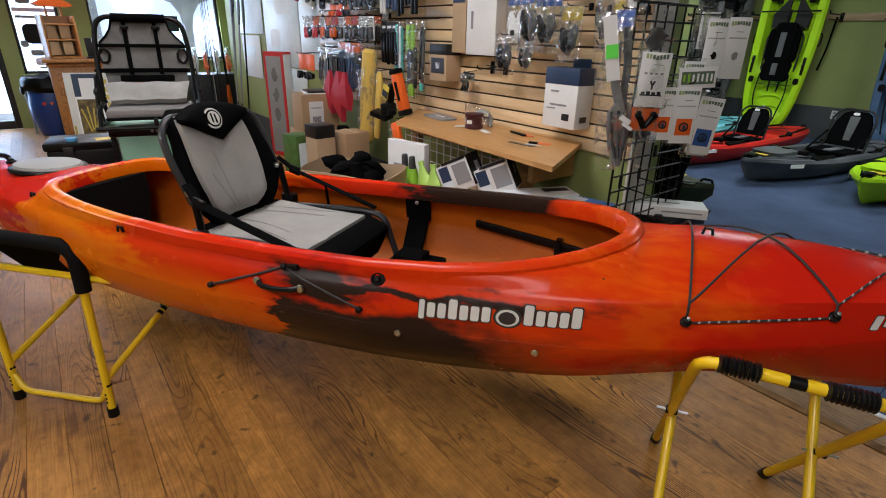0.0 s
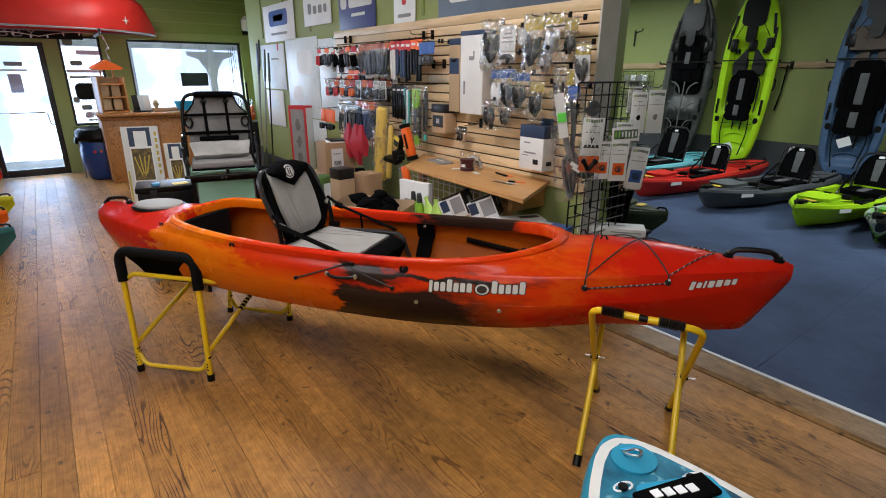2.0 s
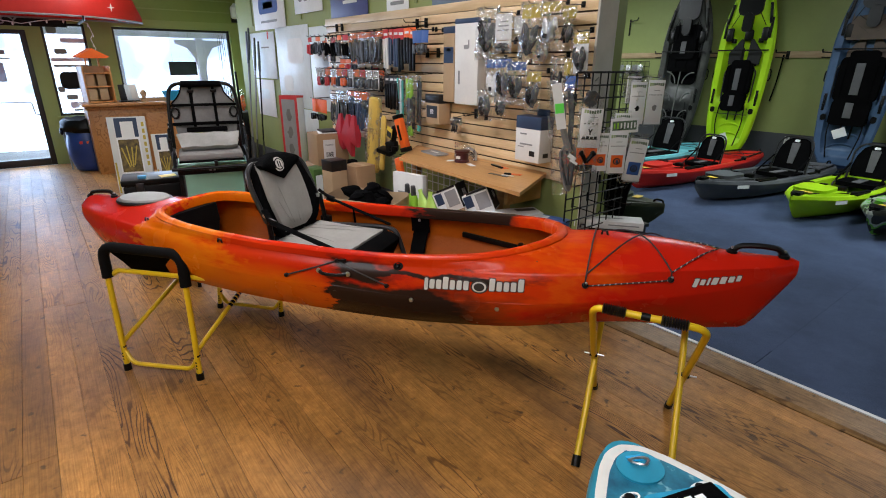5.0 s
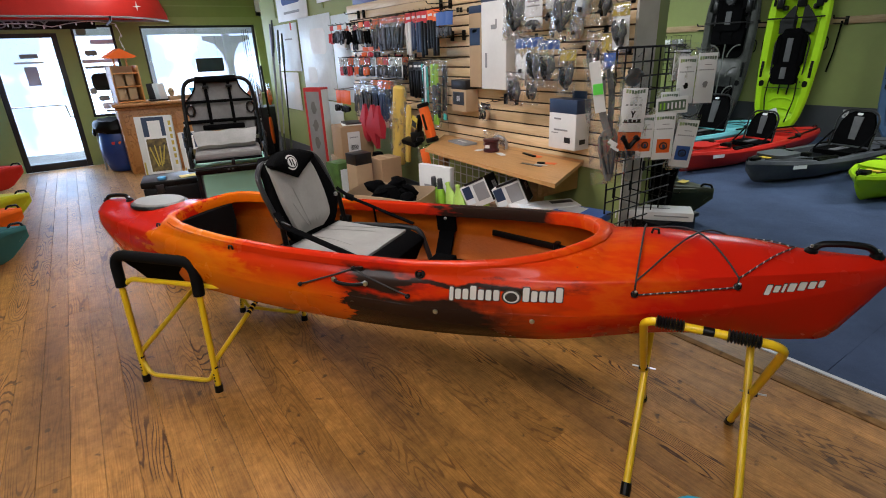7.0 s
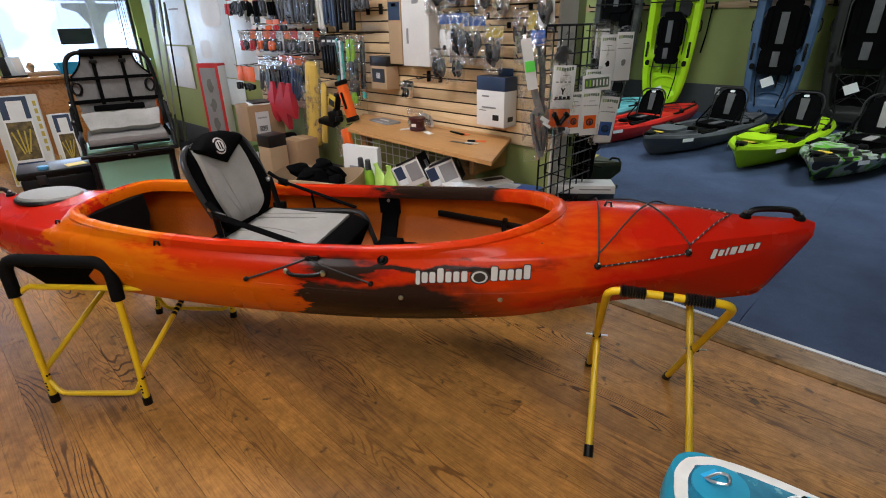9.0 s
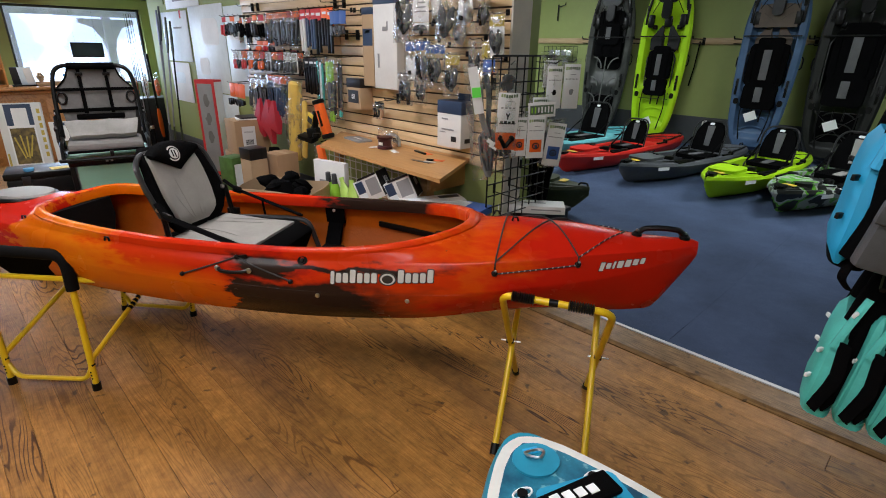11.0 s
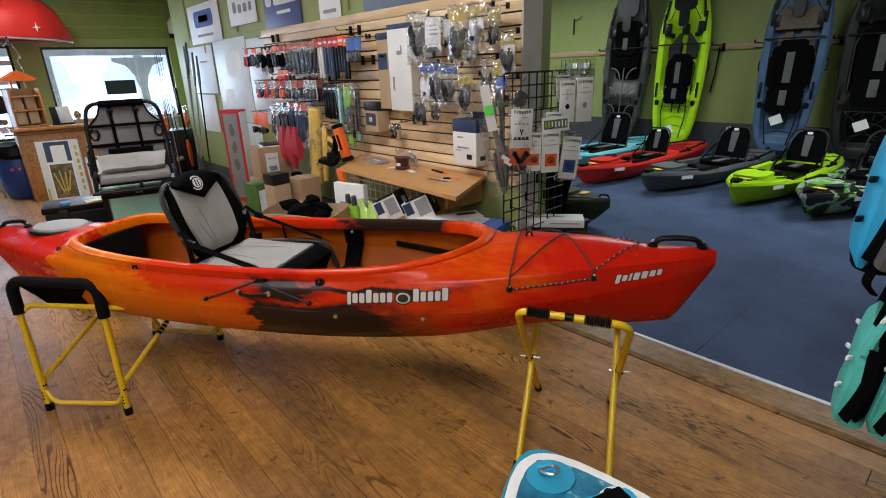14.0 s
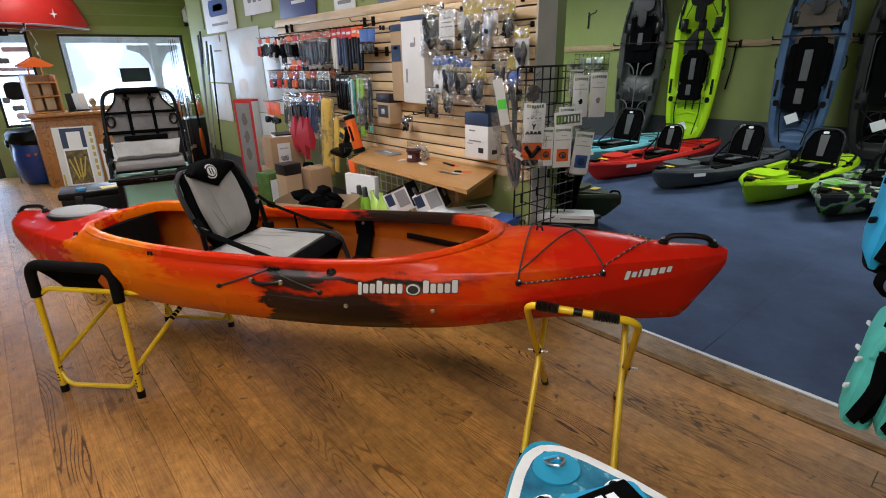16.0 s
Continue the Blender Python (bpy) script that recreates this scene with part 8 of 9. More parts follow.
    part("sticker", prism(rounded(0.07, 0.12, 0.01, 3, 0.91 * L, 0.02), 0.004, "z", (0, 0, (dz(0.91) - well(0.91)) * f + 0.012)), YEL_CARD, k)
    return k


def lying(bow, stern, z=0.02):
    d = Vector((bow[0] - stern[0], bow[1] - stern[1], 0))
    return pose(stern[0], stern[1], z, 0, 0, math.degrees(math.atan2(d.y, d.x))), d.length


def upright(x, lean_side=0.0, y0=6.64, lean=3.6):
    """Stood on its stern with the deck to the room, leaning back on the wall."""
    m = Matrix(((0, -1, 0, 0), (0, 0, -1, 0), (1, 0, 0, 0), (0, 0, 0, 1)))
    return pose(x, y0, 0.02, -lean, lean_side, 0) @ m


G1, G2 = "kayaks lying on the carpet", "kayaks stood against the wall"
_m, _l = lying((-1.5, 2.95), (-1.3, 6.36))
sot_kayak(RED_PL, _l, 0.66, "glossy red kayak with a black seat on the carpet", _m, group=G1, depth=0.26, hatch=True, seat_x=0.5, seat_size=0.85)
_m, _l = lying((-0.7, 3.1), (-0.23, 6.0))
sot_kayak(GREY_PL, _l, 0.74, "dark grey kayak with a tall black seat on the carpet", _m, group=G1, depth=0.26, seat_x=0.42, seat_size=1.0)
_m, _l = lying((0.29, 3.1), (0.52, 6.05))
sot_kayak(LIME_PL, _l, 0.76, "lime green fishing kayak with a black seat on the carpet", _m, group=G1, depth=0.27, seat_x=0.4, seat_size=0.96)
_m, _l = lying((0.95, 3.05), (1.45, 6.1))
sot_kayak(CAMO, _l, 0.8, "green, white and black camouflage kayak on the carpet", _m, stripe=GREY_FAB, group=G1, depth=0.27, seat_x=0.44, seat_size=1.05)
_m, _l = lying((-2.35, 3.2), (-2.05, 6.35))
sot_kayak(CYAN_PL, _l, 0.8, "pale aqua kayak with a black seat on the carpet", _m, group=G1, seat_x=0.5, seat_size=1.15)
_m, _l = lying((-0.3, 1.74), (-3.4, 1.3))
sot_kayak(OLIVE_PL, _l, 0.75, "dark olive kayak lying behind the partition", _m, seat=False, group=G1, depth=0.28, pads=EVA)
sot_kayak(STONE_PL, 3.0, 0.88, "smoky grey kayak stood upright against the green wall", upright(-2.92, 0.6), group=G2, pads=BLACK_FAB, seat='folded', seat_x=0.69, seat_size=1.3, tail=0.6)
sot_kayak(LIME_PL, 3.02, 0.86, "lime green kayak stood upright, black folded seat", upright(-1.9, 0.0), group=G2, seat='folded', seat_x=0.395, seat_size=1.12, tail=1.0, tag=0.12)
sot_kayak(BLUE_PL, 3.02, 0.84, "steel blue kayak stood upright, black seat and paper tag", upright(-0.27, 0.0), group=G2, pads=TAN_EVA, seat='folded', seat_x=0.4, seat_size=1.42, tail=1.0, tag=0.2)
sot_kayak(BLACK_HULL, 3.02, 0.92, "charcoal kayak stood upright, black seat and paper tag", upright(0.77, 0.0), group=G2, seat='folded', seat_x=0.45, seat_size=1.5, tail=0.8, tag=0.19)
sot_kayak(GREY_PL, 3.0, 0.84, "dark grey kayak stood upright beside others", upright(1.85, 0.5), group=G2, seat='folded', seat_x=0.46, seat_size=1.2)

# brackets on the rail that hold the upright kayaks
for _x in (-3.42, -2.42, -2.4, -1.4, -0.78, 0.2, 0.26, 1.28):
    _t = thing("kayak_bracket", "black steel bracket arm screwed to the wood rail", "bracket", pose(_x, 6.91, 1.72), "brackets on the rail")
    part("plate", box((0.05, 0.012, 0.12), (0, -0.006, 0), bev=0.003), BLACK_WIRE, _t)
    part("arm", tube(bend([(0, -0.01, 0.03), (0, -0.48, 0.03), (0, -0.5, 0.07)], 0.02), 0.011, 6), BLACK_WIRE, _t)
    part("lower_arm", tube([(0, -0.01, -0.04), (0, -0.46, -0.04)], 0.009, 6), BLACK_WIRE, _t)
for _x in (-1.45,):
    _t = thing("hanging_strap", "black strap hanging from the wood rail", "strap", pose(_x, 6.88, 1.7, 0, 4))
    part("strap", tube([(0, 0, 0.02), (0.01, -0.02, -0.4), (-0.02, 0.0, -0.7)], [0.03, 0.022, 0.03], 5, flat=0.2), BLACK_FAB, _t)
_t = thing("wall_hook", "black steel hook arm on the green wall", "hook", pose(-4.35, 6.93, 2.35))
part("plate", box((0.03, 0.012, 0.3), (0, -0.006, -0.1), bev=0.003), BLACK_WIRE, _t)
part("arm", tube(bend([(0, -0.01, 0), (0.28, -0.2, 0.02), (0.3, -0.21, 0.06)], 0.02), 0.01, 6), BLACK_WIRE, _t)
_t = thing("wall_outlet", "white wall socket on the grey band", "socket", pose(-1.15, 6.935, 0.4))
part("plate", box((0.075, 0.006, 0.12), (0, -0.003, 0), bev=0.002), WHITE_CARD, _t)
for _z in (-0.025, 0.025):
    part("outlet", box((0.03, 0.003, 0.03), (0, -0.0075, _z), bev=0.001), GREY_CARD, _t)
_t = thing("grid_rack", "small black wire grid with bagged parts on the wall", "grid panel", pose(-4.2, 6.9, 1.62))
for _i in range(9):
    part("upright_wire", tube([(-0.4 + 0.1 * _i, 0, 0), (-0.4 + 0.1 * _i, 0, -0.7)], 0.005, 5), BLACK_WIRE, _t)
for _i in range(8):
    part("cross_wire", tube([(-0.4, -0.008, -0.1 * _i), (0.4, -0.008, -0.1 * _i)], 0.005, 5), BLACK_WIRE, _t)
for _i, _x in enumerate((-0.15, 0.0, 0.14, 0.26)):
    part("bagged_part", pillow(0.14, 0.24, 0.06, (_x, -0.1, -0.18), _i), SILVER_BAG, _t)
    part("card", box((0.1, 0.004, 0.1), (_x, -0.1, -0.12)), PAPER if _i % 2 else GREY_CARD, _t, smooth=0)


# ---- street end of the shop ----
def counter():
    t = thing("counter", "reddish wooden sales counter with panelled front", "counter", pose(-7.0, -1.55, 0))
    part("carcase", box((0.55, 1.36, 0.96), (-0.06, 0, 0.48), bev=0.006), OAK, t)
    part("top", box((0.68, 1.46, 0.04), (0, 0, 0.98), bev=0.008), OAK, t)
    for y in (-0.35, 0.32):
        part("front_panel", box((0.016, 0.54, 0.72), (0.222, y, 0.48), bev=0.006), OAK, t)
    part("moulding", box((0.03, 1.4, 0.04), (0.235, 0, 0.93), bev=0.008), OAK, t)


counter()
_t = thing("display_rack", "small wooden display rack with an orange roof and packets", "display rack", pose(-6.98, -2.03, 1.0, 0, 0, 12))
part("back_board", box((0.03, 0.36, 0.5), (-0.1, 0, 0.25), bev=0.004), KRAFT_L, _t)
for _y in (-0.17, 0.17):
    part("side_board", box((0.24, 0.02, 0.5), (0, _y, 0.25), bev=0.004), OAK, _t)
for _z in (0.015, 0.22, 0.4):
    part("shelf", box((0.22, 0.32, 0.016), (0.0, 0, _z), bev=0.003), OAK, _t)
for _y in (-0.09, 0.05):
    for _z in (0.12, 0.31):
        part("packet", box((0.05, 0.11, 0.16), (0.06, _y, _z), bev=0.008), KRAFT_L if _z < 0.2 else KRAFT, _t)
part("roof_post", box((0.02, 0.02, 0.14), (0, 0.08, 0.56)), OAK, _t)
part("roof_post", box((0.02, 0.02, 0.14), (0, -0.08, 0.56)), OAK, _t)
part("roof", prism([(-0.2, 0.62), (0.0, 0.73), (0.2, 0.62), (0.15, 0.6), (-0.15, 0.6)], 0.22, "x"), ORANGE, _t)
_t = thing("leaflet_stand", "white and dark leaflets in a stand on the counter", "leaflets", pose(-6.95, -1.68, 1.0))
for _y, _m, _r in ((-0.05, DARK_GOODS, 8), (0.03, TINT_PAPER, 18), (0.09, PAPER, 24)):
    part("leaflet", box((0.012, 0.09, 0.24), (_y * 0.5, _y, 0.125), pose(0, 0, 0, _r * 0.3, 8), bev=0.002), _m, _t)
part("base", box((0.14, 0.26, 0.02), (0, 0.02, 0.01), bev=0.004), BLACK_PL, _t)
_t = thing("wooden_tray", "low wooden tray with a carved bird on the counter", "tray", pose(-6.95, -1.35, 1.0))
part("tray", box((0.2, 0.34, 0.05), (0, 0, 0.026), bev=0.006), KRAFT, _t)
part("carving", lump(0.1, 0.12, 0.1, 3, (0.02, -0.12, 0.11)), KRAFT_L, _t)
_t = thing("blue_tub", "bright blue plastic tub on the counter", "tub", pose(-7.0, -1.03, 1.0))
part("tub", loft([[(sx * w, sy * w * 1.2, z) for sx, sy in ((-1, -1), (1, -1), (1, 1), (-1, 1))] for w, z in ((0.1, 0.0), (0.13, 0.14), (0.12, 0.14), (0.1, 0.02))]), BRIGHT_BLUE, _t)
_t = thing("window_screen", "small dark flat screen hung in the shop window", "screen", pose(-8.04, -0.62, 1.56, 0, 2, 0))
part("screen", box((0.03, 0.44, 0.22), (0, 0, -0.11), bev=0.006), BLACK_PL, _t)
part("bezel", box((0.004, 0.4, 0.18), (0.018, 0, -0.11)), mat("screen_dark", (0.02, 0.035, 0.035), 0.2), _t, smooth=0)
part("cord", tube([(0, -0.15, 0), (-0.02, -0.15, 0.5)], 0.0012, 5), BLACK_WIRE, _t)
part("cord", tube([(0, 0.15, 0), (-0.02, 0.15, 0.5)], 0.0012, 5), BLACK_WIRE, _t)

_t = thing("waste_barrel", "blue plastic barrel with a black bin liner", "barrel", pose(-7.38, -2.24, 0) @ Matrix.Diagonal((1.1, 1.1, 1.04, 1)))
part("drum", lathe([(0.19, 0.0), (0.215, 0.02), (0.25, 0.14), (0.268, 0.25), (0.272, 0.33), (0.266, 0.45), (0.245, 0.57), (0.232, 0.6), (0.24, 0.61), (0.24, 0.64), (0.22, 0.64), (0.2, 0.1)], 32), BARREL, _t)
_rng = random.Random(8)
part("liner", loft([[(r * _rng.uniform(0.94, 1.1) * math.cos(q), r * _rng.uniform(0.94, 1.1) * math.sin(q), z + _rng.uniform(-0.018, 0.018)) for q in np.linspace(0, 2 * math.pi, 23)[:-1]] for r, z in ((0.262, 0.56), (0.285, 0.61), (0.275, 0.68), (0.25, 0.735), (0.2, 0.72), (0.12, 0.69))]), BLACK_PL, _t, "crumpled black bin liner")
part("liner_tail", lump(0.14, 0.1, 0.06, 5, (0.03, -0.29, 0.57)), BLACK_PL, _t)
part("handle_bar", tube([(0.02, -0.26, 0.02), (0.0, -0.27, 0.66)], 0.012, 6), GREY_CARD, _t)
for _y, _m in ((-0.02, ORANGE), (0.1, WHITE_CARD), (-0.1, RED)):
    part("sticker", prism(rounded(0.07, 0.04, 0.015, 3, _y, 0.42), 0.004, "x", (0.2665 - abs(_y) * 0.2, 0, 0)), _m, _t)


def rack_box(y, w, h, at, label):
    t = thing("rack_carton", label, "box", at)
    part("body", box((0.1, w, h), (0, 0, h / 2), bev=0.003), WHITE_CARD, t)
    part("blue_band", box((0.002, w * 0.6, h * 0.97), (0.0515, -w * 0.02, h / 2)), NAVY, t, smooth=0)
    part("picture_frame", box((0.002, w * 0.62, h * 0.48), (0.054, -w * 0.02, h * 0.5)), PAPER, t, smooth=0)
    part("picture", box((0.002, w * 0.54, h * 0.42), (0.0565, -w * 0.02, h * 0.5)), mat("photo_print", (0.05, 0.035, 0.015), 0.5, var=0.4, scale=16, col2=(0.2, 0.14, 0.04)), t, smooth=0)
    for k in range(4):
        part("picture_rod", box((0.002, w * 0.035, h * 0.26), (0.059, w * (-0.16 + 0.09 * k), h * (0.48 + 0.02 * (k % 2))), pose(0, 0, 0, 14 - 9 * k)), YEL_HEAD, t, smooth=0)
    part("yellow_edge", box((0.002, w * 0.12, h * 0.98), (0.0535, w * 0.42, h / 2)), WHITE_CARD, t, smooth=0)
    for k in range(7):
        part("text_bar", box((0.002, w * 0.07, h * 0.055), (0.056, w * 0.42, h * (0.9 - 0.085 * k))), YEL_HEAD, t, smooth=0)
    part("yellow_base", box((0.002, w * 0.05, h * 0.4), (0.0545, -w * 0.45, h * 0.22)), YEL_HEAD, t, smooth=0)
    part("white_panel", box((0.002, w * 0.34, h * 0.2), (0.056, 0, h * 0.84)), PAPER, t, smooth=0)
    part("lower_panel", box((0.002, w * 0.4, h * 0.16), (0.056, 0.02, h * 0.16)), BLUE_CARD, t, smooth=0)


rack_box(0, 0.46, 1.06, pose(-5.22, -1.98, 0, 0, -8, -14) @ Matrix.Scale(0.88, 4), "white and blue rack carton leaning on the counter")
rack_box(0, 0.28, 0.83, pose(-5.0, -1.64, 0, 0, -6, -8) @ Matrix.Scale(0.88, 4), "smaller white and blue rack carton leaning")
_t = thing("black_case", "tall black case with a yellow paper and blue tape on top", "case", pose(-2.27, -2.2, 0, 0, 0, -10))
part("skid", box((0.26, 0.4, 0.05), (0, 0, 0.025), bev=0.008), GREY_CARD, _t)
part("case", box((0.28, 0.42, 0.66), (0, 0, 0.38), bev=0.015), BLACK_PL, _t)
part("lid", box((0.3, 0.44, 0.045), (0, 0, 0.732), bev=0.01), BLACK_PL, _t)
part("latch", box((0.014, 0.05, 0.06), (0.15, -0.1, 0.7), bev=0.004), DARK_GOODS, _t)
part("paper", box((0.09, 0.11, 0.002), (0.07, 0.09, 0.7565), pose(0, 0, 0, 0, 0, 12)), YEL_CARD, _t, smooth=0)
part("tape_roll", lathe([(0.026, 0), (0.03, 0.008), (0.03, 0.02), (0.018, 0.022)], 16, at=(0.1, -0.08, 0.7555)), SKY_PL, _t)


MESH_FAB = mat("grey_mesh_fabric", (0.125, 0.122, 0.12), 0.9, var=0.2, scale=6, bump=0.6, bscale=400, spec=0.1)

CUSHION_FAB = mat("grey_cushion_fabric", (0.27, 0.265, 0.255), 0.9, var=0.16, scale=9, bump=0.5, bscale=220, spec=0.1)


def frame_chair():
    """A framed kayak seat with mesh back, displayed on a stand with a mint-green front."""
    t = thing("boat_seat", "grey mesh kayak seat in a black tube frame", "seat", pose(-1.76, -1.895, 0.905, 0, 0, -13))
    lean = lambda z: 0.045 - 0.1 * z / 0.53
    part("back_frame", tube(bend([(lean(0.1), -0.225, 0.1), (lean(0.36), -0.222, 0.36), (lean(0.525), -0.2, 0.525), (lean(0.525), 0.2, 0.525), (lean(0.36), 0.222, 0.36), (lean(0.1), 0.225, 0.1)], 0.075), 0.0125, 9), BLACK_PL, t)
    part("top_roll", tube([(lean(0.52), -0.125, 0.522), (lean(0.52), 0.125, 0.522)], 0.021, 10), BLACK_FAB, t)
    # the back panel's shoulders are cut in below the frame's corners
    rows = ((0.2, 0.19), (0.28, 0.2), (0.36, 0.205), (0.395, 0.2), (0.43, 0.165), (0.465, 0.14), (0.52, 0.125))
    bm = loft([[(lean(z) - 0.022 * (1 - u * u), w * u, z) for u in np.linspace(-1, 1, 11)] for z, w in rows], closed=False)
    r = bmesh.ops.extrude_face_region(bm, geom=bm.faces[:])
    for v in [q for q in r["geom"] if isinstance(q, bmesh.types.BMVert)]:
        v.co.x -= 0.006
    back = part("mesh_back", bm, MESH_FAB, t, "grey mesh back panel")
    for y in (-1, 1):
        part("shoulder_piping", tube([(lean(z) + 0.003, y * w, z) for z, w in rows[3:]], 0.005, 6), BLACK_FAB, back)
        part("upright_strap", tube([(lean(z) - 0.012, y * 0.072, z) for z in (0.24, 0.35, 0.45, 0.52)], 0.016, 4, flat=0.25), BLACK_FAB, t)
        part("cup_ring", tube([(lean(0.34) + 0.006, y * 0.185 + 0.024 * math.cos(q), 0.335 + 0.034 * math.sin(q)) for q in np.linspace(0, 2 * math.pi, 17)[:-1]], 0.0075, 6, True), BLACK_PL, t)
        part("strap_buckle", box((0.012, 0.04, 0.02), (lean(0.47), y * 0.072, 0.475), bev=0.003), BLACK_PL, t)
    for z, w, h in ((0.262, 0.212, 0.022), (0.385, 0.208, 0.018)):
        part("cross_strap", loft([[(lean(z) - 0.014 * (1 - u * u) + 0.008 + a, w * u, z + b) for a, b in ((0, -h / 2), (0.004, -h / 2), (0.004, h / 2), (0, h / 2))] for u in np.linspace(-1, 1, 9)]), BLACK_FAB, t)
    part("lumbar_band", box((0.02, 0.26, 0.034), (lean(0.22) + 0.002, 0, 0.222), pose(0, 0, 0, 0, -10), bev=0.008), BLACK_FAB, t)
    part("cushion", loft([[(0.06 + 0.1 * k + a, w * u, 0.208 - 0.078 * k + b + 0.004 * math.sin(9 * u)) for k, w, a, b in ((0, 0.195, -0.02, -0.02), (0, 0.2, 0.0, 0.0), (0.5, 0.19, 0.012, 0.012), (1.0, 0.175, 0.012, 0.0), (1.0, 0.172, -0.005, -0.022), (0.5, 0.18, -0.02, -0.02))] for u in (-1, -0.97, -0.6, -0.2, 0.2, 0.6, 0.97, 1)]), CUSHION_FAB, t, "light grey padded cushion")
    part("seat_pad", box((0.24, 0.4, 0.055), (0.13, 0, 0.072), pose(0, 0, 0, 0, 4), bev=0.02), MID_FAB, t)
    part("front_piping", tube([(0.252, -0.2, 0.045), (0.252, 0.2, 0.045)], 0.008, 6), BLACK_FAB, t)
    part("front_bar", tube([(0.27, -0.25, 0.002), (0.27, 0.235, 0.002)], 0.011, 8), BLACK_PL, t)
    part("centre_brace", box((0.03, 0.02, 0.05), (0.262, 0.02, 0.022), bev=0.004), BLACK_PL, t)
    for y in (-0.228, 0.228):
        part("side_rail", tube(bend([(-0.06, y, 0.1), (0.06, y, 0.1), (0.2, y, 0.09), (0.27, y, 0.0)], 0.03), 0.011, 7), BLACK_PL, t)
        part("rear_leg", tube([(lean(0.28), y * 1.02, 0.27), (-0.02, y * 1.04, 0.1), (-0.05, y, 0.014)], 0.011, 7), BLACK_PL, t)
        part("front_leg", tube([(lean(0.25) + 0.02, y * 1.05, 0.23), (0.12, y * 1.06, 0.1), (0.15, y, 0.014)], 0.011, 7), BLACK_PL, t)
        part("base_bar", tube([(-0.08, y, 0.012), (0.2, y, 0.012)], 0.011, 7), BLACK_PL, t)
        part("knob", lathe([(0.02, 0), (0.022, 0.012), (0.01, 0.02)], 10), BLACK_PL, t).matrix_local = pose(0.07, y * 1.04, 0.16, 90 if y < 0 else -90)
        part("bolt", lathe([(0.007, 0), (0.007, 0.006)], 8), STEEL, t).matrix_local = pose(0.02, y * 1.03, 0.25, 90 if y < 0 else -90)
    b = thing("display_stand", "stand with a mint green front panel and black top edge", "stand", pose(-1.76, -1.895, 0, 0, 0, -13))
    part("front_panel", box((0.02, 0.37, 0.72), (0.118, 0.0, 0.48), bev=0.004), MINT, b)
    part("black_lip", box((0.024, 0.45, 0.052), (0.12, 0, 0.868), bev=0.006), BLACK_PL, b)
    for y in (-0.02, 0.006):
        part("lip_mark", box((0.001, 0.014, 0.016), (0.1325, y, 0.868)), GREY_CARD, b, smooth=0)
    part("top_board", box((0.36, 0.5, 0.02), (-0.05, 0, 0.893), bev=0.004), MINT, b)
    part("side_panel", box((0.26, 0.012, 0.7), (-0.05, -0.19, 0.5), bev=0.004), GREY_CARD, b)
    part("side_panel", box((0.26, 0.012, 0.7), (-0.05, 0.19, 0.5), bev=0.004), GREY_CARD, b)
    for x in (-0.19, 0.096):
        for y in (-0.21, 0.21):
            part("post", box((0.026, 0.026, 0.88), (x, y, 0.441), bev=0.004), BLACK_PL, b)


frame_chair()

# paddles and rods in the corner
for _i, (_x, _y, _h, _ln, _m, _c) in enumerate(((-5.95, -0.22, 1.9, 3, GREY_CARD, OLIVE_PL), (-6.15, -0.2, 2.0, -3, GREY_CARD, GREY_PL), (-6.35, -0.16, 2.05, 2, GREY_CARD, STONE_PL), (-5.75, -0.18, 1.85, -2, BLACK_PL, OLIVE_PL))):
    _t = thing("paddle", "upright kayak paddle leaning in the corner" if _c is not ORANGE else "upright paddle with an orange blade in the corner", "paddle", pose(_x, _y, 0, -4, _ln, 0), "paddles in the corner")
    part("shaft", tube([(0, 0, 0.3), (0, 0, _h - 0.3)], 0.011, 8), _m, _t)
    for _z0, _z1 in ((0.0, 0.45), (_h - 0.45, _h)):
        _zm = (_z0 + _z1) / 2
        part("blade", loft([[(w * math.cos(q), 0.012 * math.sin(q), z) for q in np.linspace(0, 2 * math.pi, 11)[:-1]] for w, z in ((0.012, _z0), (0.045, _z0 + 0.08), (0.05, _zm), (0.03, _z1 - 0.08), (0.012, _z1))]), _c, _t)
for _i, (_x, _y) in enumerate(((-6.5, 0.2), (-6.62, 0.05), (-6.4, -0.1), (-6.75, -0.05), (-6.55, -0.2))):
    _t = thing("fishing_rod", "thin fishing rod standing in the corner", "rod", pose(_x - 0.3, _y * 0.3 - 0.28, 0, 0, -3 + 2 * _i, 0), "rods in the corner")
    part("blank", tube([(0, 0, 0.3), (0, 0, 1.95)], [0.007, 0.003], 6), GREY_CARD if _i % 2 else BLACK_WIRE, _t)
    part("grip", tube([(0, 0, 0.0), (0, 0, 0.34)], 0.014, 8), KRAFT if _i % 2 else BLACK_PL, _t)
    part("reel", lathe([(0.03, 0), (0.035, 0.02), (0.03, 0.05)], 12, at=(0.04, -0.03, 0.32)), STEEL, _t)
_t = thing("tackle_shelf", "low dark shelf with bagged and orange tackle in the corner", "shelf", pose(-7.2, -0.2, 0))
part("frame", box((0.5, 0.8, 0.76), (0, 0, 0.38), bev=0.006), DARK_GOODS, _t)
